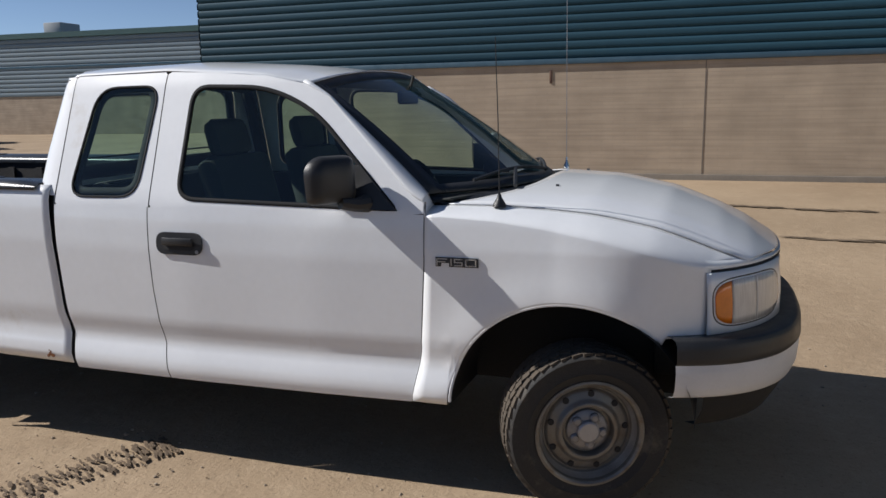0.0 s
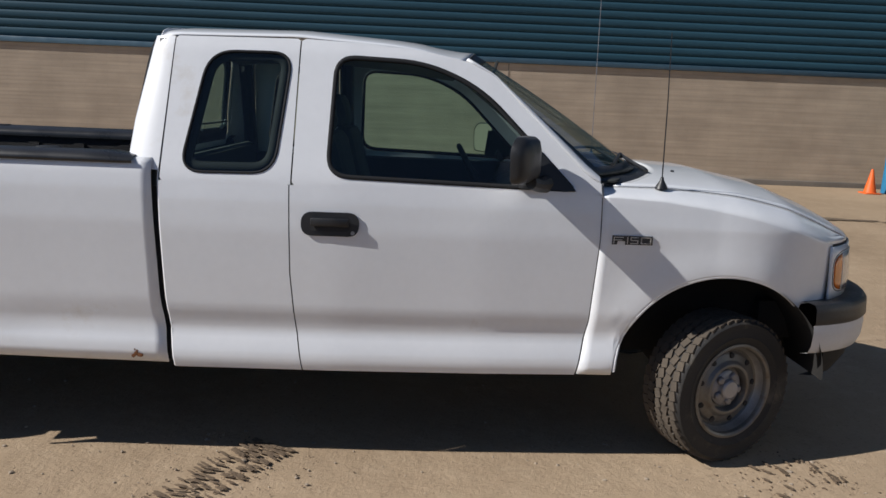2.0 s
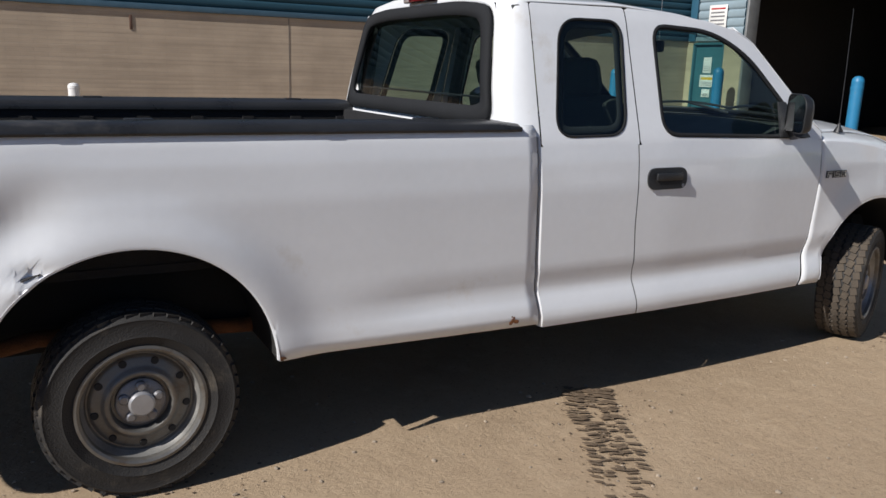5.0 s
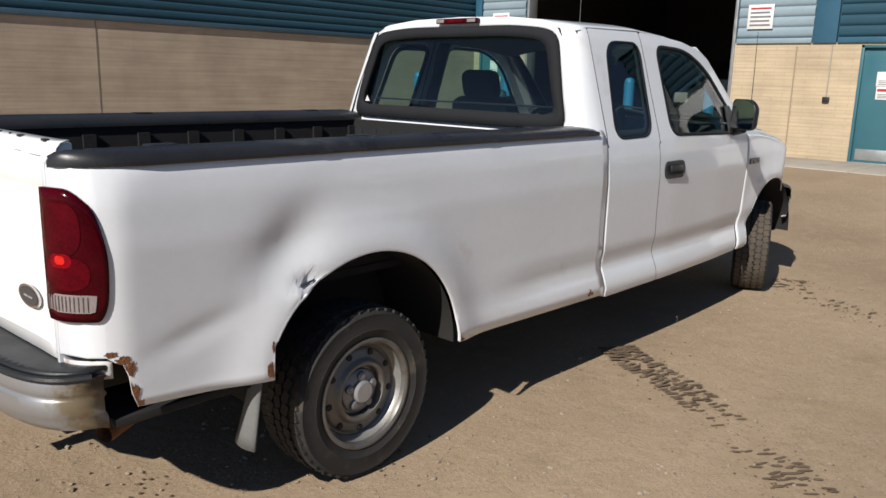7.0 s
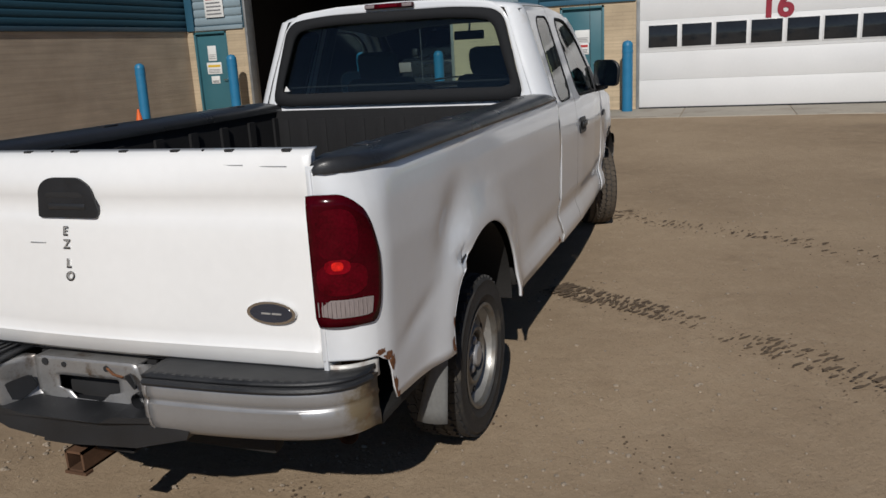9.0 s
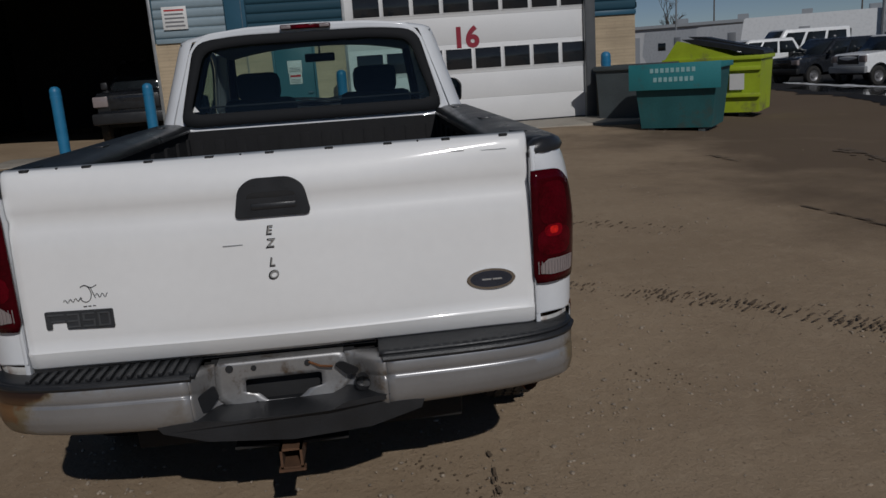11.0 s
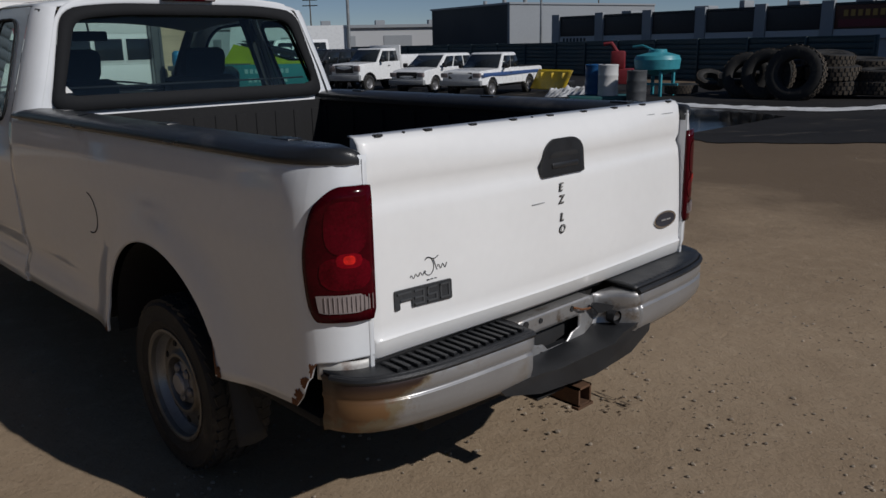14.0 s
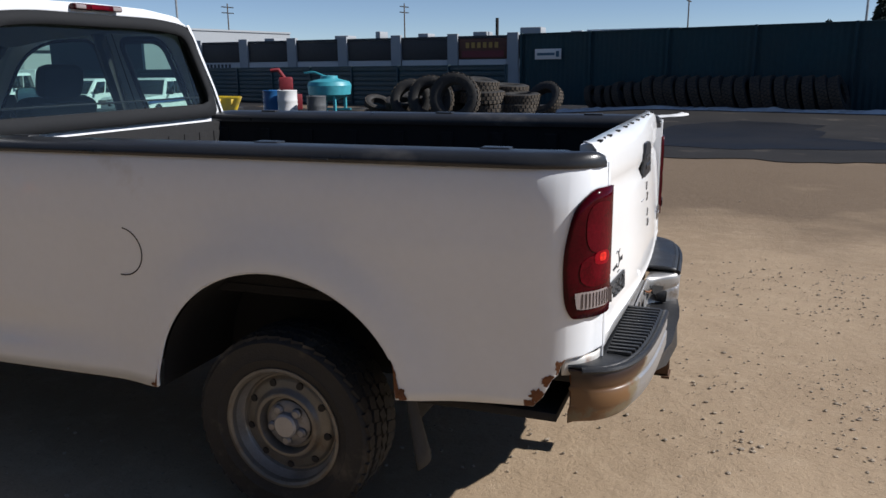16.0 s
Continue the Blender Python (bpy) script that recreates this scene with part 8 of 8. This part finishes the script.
# ---- tyres by the fence ----
def loose_tyre(m, r, w, lab):
    t = thing("tyre", m, lab, "tyre", "scrap tyres by the fence")
    prof = [(r * 0.56, -w * 0.36), (r * 0.66, -w * 0.5), (r * 0.9, -w * 0.5), (r * 0.985, -w * 0.40), (r, 0), (r * 0.985, w * 0.40), (r * 0.9, w * 0.5), (r * 0.66, w * 0.5), (r * 0.56, w * 0.36), (r * 0.60, 0)]
    part("casing", spin(B(), prof + [prof[0]], 36), RUBBER, t, sharp=40)
    bm = B()
    for k in range(30):
        for o in (-0.3, 0.0, 0.3):
            a = 2 * math.pi * (k + (0.5 if o == 0 else 0)) / 30
            bmesh.ops.create_cube(bm, size=1, matrix=Matrix.Rotation(a, 4, "Y") @ Matrix.Translation((r * 0.995, o * w, 0)) @ Matrix.Diagonal((0.03, w * 0.25, r * 0.13, 1)))
    # the paler tread colour stands in for sunlight on these tyres
    part("tread", bm, TREAD, t, "worn tread, painted paler for the sun on it", smooth=False)
    return t


FD = Vector((-0.957, 0.290, 0))
FN = Vector((0.290, 0.957, 0))
FO = Vector((4.6, -27.9, 0))
yaw = math.degrees(math.atan2(FD.y, FD.x))
rng = random.Random(5)
big = loose_tyre(pose(0, 0, 0), 0.74, 0.42, "large worn truck tyre leaning by the fence")
row = []
for k in range(22):
    p = FO + FD * (1.1 + k * 0.40) + FN * 0.75
    rr = 0.56 if k < 3 else (0.66 if k < 6 else 0.80)
    m_ = Matrix.Translation((p.x, p.y, 0.74 * rr * 0.90)) @ Matrix.Rotation(radians(yaw + 90 + rng.uniform(-6, 6)), 4, "Z") @ Matrix.Rotation(radians(-16 + rng.uniform(-4, 4)), 4, "X")
    row.append((m_, rr))
piles = []
for x, y, z, tiltx, yawz, sc in ((10.5, -24.3, 0.50, 72, 20, 0.75), (9.8, -23.6, 0.62, 18, 15, 0.95), (8.9, -23.2, 0.70, 14, 10, 1.0), (7.9, -22.9, 0.74, 10, 5, 1.08), (10.2, -25.5, 0.62, 80, 40, 0.9), (8.9, -24.9, 0.30, 90, 0, 1.0), (8.8, -24.9, 0.72, 90, 30, 1.0), (7.3, -24.6, 0.30, 90, 60, 1.0), (7.4, -24.5, 0.72, 88, 20, 1.0), (7.6, -24.6, 1.10, 84, 80, 0.95), (6.2, -25.0, 0.30, 90, 10, 0.95), (6.1, -25.0, 0.66, 86, 10, 0.85), (5.3, -25.2, 0.62, 35, -20, 0.85), (11.6, -24.6, 0.45, 60, 50, 0.65), (12.0, -23.3, 0.22, 88, 0, 0.7), (9.5, -26.2, 0.9, 85, 10, 1.0), (8.2, -26.0, 1.05, 80, 30, 1.0), (6.9, -26.0, 0.9, 86, 60, 1.0)):
    piles.append((pose(-2.8 + 0.93 * (x + 2.8), 1.6 + 0.93 * (y - 1.6), z - 0.21, tiltx, 0, yawz), sc))
for i, (m_, sc) in enumerate(row + piles):
    o = big if i == 0 else copy_thing(big, m_)
    o.matrix_basis = m_
    o.scale = (sc, sc, sc)

# ---- fences ----
FENCE = mat("fence_blue", (0.009, 0.040, 0.050), 0.75, vary=0.25, scale=0.6)
FENCE2 = mat("fence_green", (0.013, 0.045, 0.057), 0.55, vary=0.25, scale=0.6)


def fence(a, b, h, name, lab, material, vertical=False):
    a, b = Vector(a), Vector(b)
    d = b - a
    L = d.length
    f = tagged(new(name), lab, "fence", kind="structure")
    f.matrix_basis = Matrix.Translation(a) @ Matrix.Rotation(math.atan2(d.y, d.x), 4, "Z")
    n = max(1, int(round(L / 3.0)))
    for k in range(n):
        x0, x1 = L * k / n, L * (k + 1) / n
        bm = B()
        if vertical:
            m = int((x1 - x0) / 0.10)
            pts = []
            for j in range(m + 1):
                x = x0 + (x1 - x0) * j / m
                pts.append((x, 0.010 if j % 2 else -0.010))
            lo = [bm.verts.new((x, y, 0)) for x, y in pts]
            hi = [bm.verts.new((x, y, h)) for x, y in pts]
            for j in range(m):
                bm.faces.new((lo[j], lo[j + 1], hi[j + 1], hi[j]))
        else:
            ribs(bm, "x", x0, x1, 0.0, h, 0.0, 1, 0.22, 0.03)
            ribs(bm, "x", x0, x1, 0.0, h, -0.03, -1, 0.22, 0.03)
        part("sheet", bm, material, f, smooth=False)
        part("post", box(B(), x0 - 0.05, x0 + 0.05, -0.09, 0.09, 0, h + 0.05, 0.01), material, f)
    part("top_rail", box(B(), 0, L, -0.05, 0.05, h - 0.02, h + 0.04, 0.01), material, f)
    return f


fr = fence(FO - FD * 2.4, FO + FD * 46, 2.72, "fence_1", "tall dark blue metal yard fence", FENCE, True)
fence((7.5, -28.4, -0.22), (27, -35.2, -0.22), 1.75, "fence_2", "dark green-blue ribbed metal fence", FENCE2)
fence((27, -35.2, -0.22), (70, -44, -0.22), 1.7, "fence_3", "low dark fence behind the vehicles", FENCE2)
sgn = thing("fence_sign", Matrix.Translation(FO - FD * 1.15 + FN * 0.10 + Vector((0, 0, 1.95))) @ Matrix.Rotation(radians(yaw + 180), 4, "Z"), "white rectangular company sign on the fence", "sign")
part("panel", box(B(), -0.58, 0.58, -0.02, 0.0, -0.20, 0.20, 0.005), SIGN_WHITE, sgn)
part("panel_back", box(B(), -0.58, 0.58, 0.0, 0.02, -0.20, 0.20, 0.005), SIGN_WHITE, sgn)
for side in (-0.025, 0.025):
    part("logo_bar", box(B(), -0.30, 0.48, side - 0.004, side + 0.004, -0.05, 0.05), TRIM_BLUE, sgn)
    part("logo_mark", box(B(), -0.50, -0.36, side - 0.004, side + 0.004, -0.11, 0.11), TRIM_BLUE, sgn)

# snow along the yard's edge
def snow(name, pts, w, h, seed, lab):
    bm = B()
    n = 60

    def fn(u, v):
        p = curve_point(pts, u)
        q = curve_point(pts, min(1, u + 0.01))
        o = curve_point(pts, max(0, u - 0.01))
        d = (q - o).normalized()
        s_ = Vector((-d.y, d.x, 0))
        t = v * 2 - 1
        ww = w * (0.6 + 0.7 * abs(noise.noise((u * 9, seed, 0)))) * min(1, 8 * u + 0.05, 8 * (1 - u) + 0.05)
        z = h * (1 - t * t) * (0.5 + noise.noise((u * 13, t * 1.2, seed)) * 0.5 + 0.4 * noise.noise((u * 40, t * 3, seed)))
        c = p + s_ * t * ww
        return (c.x, c.y, rise(c.x, c.y) + max(0.0, z) + 0.022)
    grid(bm, fn, n * 2, 8)
    tagged(part(name, bm, SNOW, sharp=80), lab, "snow", kind="stuff")


snow("snow_bank", [(5.5, -26.5), (3.9, -26.4), (0, -25.2), (-3.7, -24.1), (-6.5, -23.2)], 0.42, 0.16, 2, "thin dirty snow ridge along the fence")
snow("snow_bank", [(15.6, -20.7), (14.0, -20.0), (12.6, -19.6)], 0.7, 0.42, 5, "melting heap of grey snow")
snow("snow_bank", [(11.0, -17.9), (8.4, -17.7), (5, -18.2), (2, -20.0), (0, -22)], 0.45, 0.10, 8, "thin line of old snow")
snow("snow_bank", [(28, -17.6), (22, -17.3), (15, -18.0)], 0.35, 0.06, 11, "thin line of old snow")

# ---- distant buildings ----
WB = mat("far_white", (0.50, 0.51, 0.52), 0.7, vary=0.02, scale=0.3)
BAYDARK = mat("far_bay_dark", (0.035, 0.033, 0.034), 0.6, vary=0.3, scale=0.3)
FARGREY = mat("far_grey", (0.30, 0.32, 0.34), 0.7, vary=0.06, scale=0.3)
FARBLACK = mat("far_charcoal", (0.035, 0.040, 0.046), 0.7, vary=0.1, scale=0.3)
a, b = Vector((33.5, -43.3, -0.22)), Vector((7.4, -42.6, -0.22))
dd = (b - a)
LB = dd.length
wb = thing("warehouse", Matrix.Translation(a) @ Matrix.Rotation(math.atan2(dd.y, dd.x), 4, "Z"), "long white warehouse with dark bays and painted signs", "building")
part("wall", box(B(), 0, LB, 0.2, 14, 0, 3.35), WB, wb, smooth=False)
part("roof", box(B(), -0.2, LB + 0.2, 0.0, 14.2, 3.35, 3.48), FARBLACK, wb, smooth=False)
nb = 7
SIGNBROWN = mat("far_sign_brown", (0.10, 0.035, 0.02), 0.6, vary=0.3)
SIGNGOLD = mat("far_sign_gold", (0.40, 0.24, 0.06), 0.6, vary=0.1)
SIGNRED = mat("far_sign_red", (0.16, 0.025, 0.03), 0.6, vary=0.2)
for k in range(nb):
    x0, x1 = LB * k / nb + 0.36, LB * (k + 1) / nb - 0.36
    part("bay", box(B(), x0, x1, 0.02, 0.21, 2.15, 3.33, 0.02), SIGNBROWN if k == 5 else BAYDARK, wb)
    part("pillar", box(B(), LB * k / nb - 0.33, LB * k / nb + 0.33, -0.12, 0.2, 0, 3.62, 0.02), FARGREY, wb, smooth=False)
    part("sill", box(B(), x0, x1, -0.05, 0.2, 1.62, 2.12, 0.02), WB, wb, smooth=False)
    if k == 5:
        part("sign_band", box(B(), x0 + 0.2, x1 - 0.2, 0.0, 0.03, 2.25, 2.62), SIGNRED, wb)
    if k >= 5:
        j = x0 + 0.45
        while j < x1 - 0.4:
            part("sign_bar", box(B(), j, j + 0.22, -0.015, 0.02, 2.78, 3.10), SIGNGOLD, wb)
            j += 0.36
    if k == 0:
        j = x0 + 0.3
        while j < x1 - 0.9:
            part("sign_bar", box(B(), j, j + 0.16, -0.075, -0.045, 1.78, 2.02), FARBLACK, wb)
            j += 0.30
part("pillar", box(B(), LB - 0.33, LB + 0.33, -0.12, 0.2, 0, 3.62, 0.02), WB, wb, smooth=False)
for x, w, h in ((4, 0.8, 0.25), (9.5, 1.0, 0.3), (12.5, 0.35, 0.5), (15.5, 0.7, 0.3), (19.2, 0.9, 0.32), (22.2, 1.3, 0.5)):
    part("roof_unit", box(B(), x, x + w, 2, 3.2, 3.48, 3.48 + h, 0.05), FARGREY, wb)
part("chimney", tube(B(), [(20.6, 2.5, 3.4), (20.6, 2.5, 4.6)], 0.10, 10), DARK, wb)
part("annex", box(B(), LB + 0.35, LB + 5.5, 1, 10, 0, 3.7), CARWHITE, wb, smooth=False)

cb = thing("metal_shed", Matrix.Translation((42.0, -48.0, 0)) @ Matrix.Rotation(radians(-12), 4, "Z"), "charcoal and grey metal industrial shed", "building")
part("dark_wall", box(B(), 0.02, 12, 0, 0.3, 0, 4.6), FARBLACK, cb, smooth=False)
part("grey_wall", box(B(), -0.3, 0.0, -16, 0.3, 0, 4.6), FARGREY, cb, smooth=False)
part("roof", box(B(), -0.4, 12.1, -16, 0.4, 4.6, 4.75), FARGREY, cb, smooth=False)
for x in (2, 5, 8):
    part("roof_vent", tube(B(), [(x, -3, 4.7), (x, -3, 5.3)], 0.18, 10), FARGREY, cb)
lr = thing("low_buildings", pose(78, -48, 0, 0, 0, 60), "low pale industrial buildings in the distance", "building")
part("block", box(B(), -22, 22, 0, 10, 0, 3.4), WB, lr, smooth=False)
part("roof", box(B(), -22.3, 22.3, -0.3, 10.3, 3.4, 3.7), FARGREY, lr, smooth=False)
for k in range(7):
    part("bay_door", box(B(), -20 + k * 6, -17 + k * 6, 10.0, 10.06, 0, 2.6), FARGREY, lr)
    part("roof_unit", box(B(), -18 + k * 6, -17 + k * 6, 4, 5, 3.7, 4.3), FARGREY, lr)

# building beyond the long wall's end
fb2 = thing("far_workshop", pose(-62, 38.5, 0, 0, 0, 3), "long workshop with pale blue ribbed siding", "building")
FARSIDING = mat("far_siding", (0.17, 0.23, 0.27), 0.55, vary=0.08, scale=0.3)
part("brick_base", box(B(), 0, 62, 0, 10, 0, 2.6), BRICK, fb2, smooth=False)
bm = B()
ribs(bm, "x", 0, 62, 2.6, 6.5, 0.0, -1, 0.30, 0.06)
part("siding", bm, FARSIDING, fb2)
part("upper_wall", box(B(), 0, 62, 0.05, 10, 2.6, 6.5), FARSIDING, fb2, smooth=False)
part("parapet", box(B(), -0.2, 62.2, -0.2, 10.2, 6.5, 6.85), mat("parapet_green", (0.04, 0.10, 0.10), 0.5, vary=0.1), fb2, smooth=False)
part("band", box(B(), 0, 62, -0.09, 0.0, 4.55, 4.65), TRIM_BLUE, fb2)
for x in (8, 20):
    part("roof_unit", box(B(), x, x + 1.5, 3, 5, 6.85, 7.9, 0.05), FARGREY, fb2)
wt = thing("water_tank", pose(-27.0, 21.6, 0, 0, 0, -30), "grey cylindrical tank on a trailer", "tank")
part("vessel", tube(B(), [(-1.6, 0, 1.15), (-1.5, 0, 1.15), (1.5, 0, 1.15), (1.6, 0, 1.15)], [0.5, 0.68, 0.68, 0.5], 20), PLASTIC_GREY, wt)
for s in (-1, 1):
    part("wheel", spin(B(), [(0, -0.08), (0.36, -0.08), (0.38, 0), (0.38, 0.15)], 20, pose(0.3, s * 0.75, 0.38, 0, 0, 0 if s < 0 else 180)), RUBBER, wt)
part("chassis", box(B(), -1.8, 2.4, -0.5, 0.5, 0.40, 0.55, 0.02), DARK, wt)


# poles and lamps
def pole(m, h, lab, arm=None, bars=0):
    p = thing("utility_pole" if bars else "street_lamp", m, lab, "pole" if bars else "street lamp", "poles in the distance")
    part("shaft", tube(B(), [(0, 0, 0), (0, 0, h)], [0.11, 0.07], 10), METAL_GREY if not bars else mat("pole_wood", (0.10, 0.075, 0.055), 0.9, vary=0.2), p)
    if arm:
        part("arm", tube(B(), [(0, 0, h - 0.05), (arm * 0.15, 0, h + 0.30), (arm * 0.6, 0, h + 0.52), (arm, 0, h + 0.55)], 0.045, 8), METAL_GREY, p)
        part("lantern", box(B(), arm - 0.1 if arm > 0 else arm - 0.4, arm + 0.4 if arm > 0 else arm + 0.1, -0.1, 0.1, h + 0.45, h + 0.60, 0.04), FARGREY, p)
    for k in range(bars):
        part("crossarm", box(B(), -1.0, 1.0, -0.06, 0.06, h - 0.5 - 0.7 * k, h - 0.38 - 0.7 * k), DARK, p)
    return p


pole(pose(39.4, -29.6, 0), 14.0, "tall dark light pole in the yard")
pole(pose(37.3, -46.2, 0, 0, 0, 150), 6.6, "street lamp with a curved arm", 1.5)
pole(pose(70, -30, 0, 0, 0, 200), 6.5, "street lamp with a curved arm", 1.4)
pole(pose(-9.5, -62, 0, 0, 0, 20), 8.0, "street lamp with a curved arm", 1.8)
pole(pose(-12.6, -29.0, 0), 9.0, "dark pole behind the fence")
pole(pose(95, -45, 0, 0, 0, 40), 9.5, "wooden utility pole with crossarms", None, 2)
pole(pose(88, -60, 0, 0, 0, 40), 8.0, "wooden utility pole with crossarms", None, 2)
pole(pose(40, -95, 0, 0, 0, 80), 9.5, "wooden utility pole with crossarms", None, 2)
pole(pose(5, -100, 0, 0, 0, 80), 10.0, "wooden utility pole with crossarms", None, 2)
pole(pose(60, -85, 0, 0, 0, 80), 9.5, "wooden utility pole with crossarms", None, 2)

BARK = mat("bark", (0.11, 0.09, 0.075), 0.9, vary=0.3, scale=8)
NEEDLE = mat("spruce_needles", (0.020, 0.035, 0.022), 0.9, vary=0.4, scale=4)


def bare_tree(m, h, seed):
    t = thing("bare_tree", m, "leafless tree with fine branches", "tree", "trees in the distance")
    r = random.Random(seed)
    bm = B()

    def limb(p, d, ln, rad, level):
        q = p + d * ln
        mid = p.lerp(q, 0.5) + Vector((r.uniform(-1, 1), r.uniform(-1, 1), 0)) * ln * 0.06
        tube(bm, [p, mid, q], [rad, rad * 0.8, rad * 0.55], 5, caps=False)
        if level == 0:
            return
        for k in range(4 if level > 1 else 5):
            nd = (d + Vector((r.uniform(-1, 1), r.uniform(-1, 1), r.uniform(-0.2, 0.7))) * 0.75).normalized()
            limb(p.lerp(q, r.uniform(0.45, 1.0)), nd, ln * r.uniform(0.5, 0.75), rad * 0.5, level - 1)
    limb(Vector((0, 0, 0)), Vector((0, 0, 1)), h * 0.38, h * 0.022, 4)
    part("branches", bm, BARK, t)
    return t


def spruce(m, h, seed):
    t = thing("spruce", m, "dark narrow spruce tree", "tree", "trees in the distance")
    r = random.Random(seed)
    part("trunk", tube(B(), [(0, 0, 0), (0, 0, h * 0.95)], [h * 0.02, 0.02], 8), BARK, t)
    bm = B()
    for k in range(420):
        f = r.random() ** 0.8
        z = h * (0.10 + 0.90 * f)
        rad = h * 0.17 * (1 - f) * r.uniform(0.35, 1.1) + 0.05
        a = r.random() * 6.28
        c = Vector((rad * math.cos(a), rad * math.sin(a), z))
        s_ = h * 0.035 * r.uniform(0.6, 1.4)
        out = Vector((math.cos(a), math.sin(a), -0.35))
        side = Vector((-math.sin(a), math.cos(a), 0))
        p = [c - side * s_, c + side * s_, c + out * s_ * 2.2]
        bm.faces.new([bm.verts.new(q) for q in p])
        bm.faces.new([bm.verts.new(q) for q in (c + Vector((0, 0, s_)), c - Vector((0, 0, s_)), c + out * s_ * 1.8)])
    part("crown", bm, NEEDLE, t)
    return t


bare_tree(pose(92, -38, 0), 9.0, 3)
bare_tree(pose(-21, -96, 0), 8.6, 8)
spruce(pose(-15.5, -98, 0), 8.6, 2)
spruce(pose(-10.5, -100, 0), 6.2, 5)
bare_tree(pose(-66, 52, 0), 11, 12)
bare_tree(pose(-58, 54, 0), 10, 14)
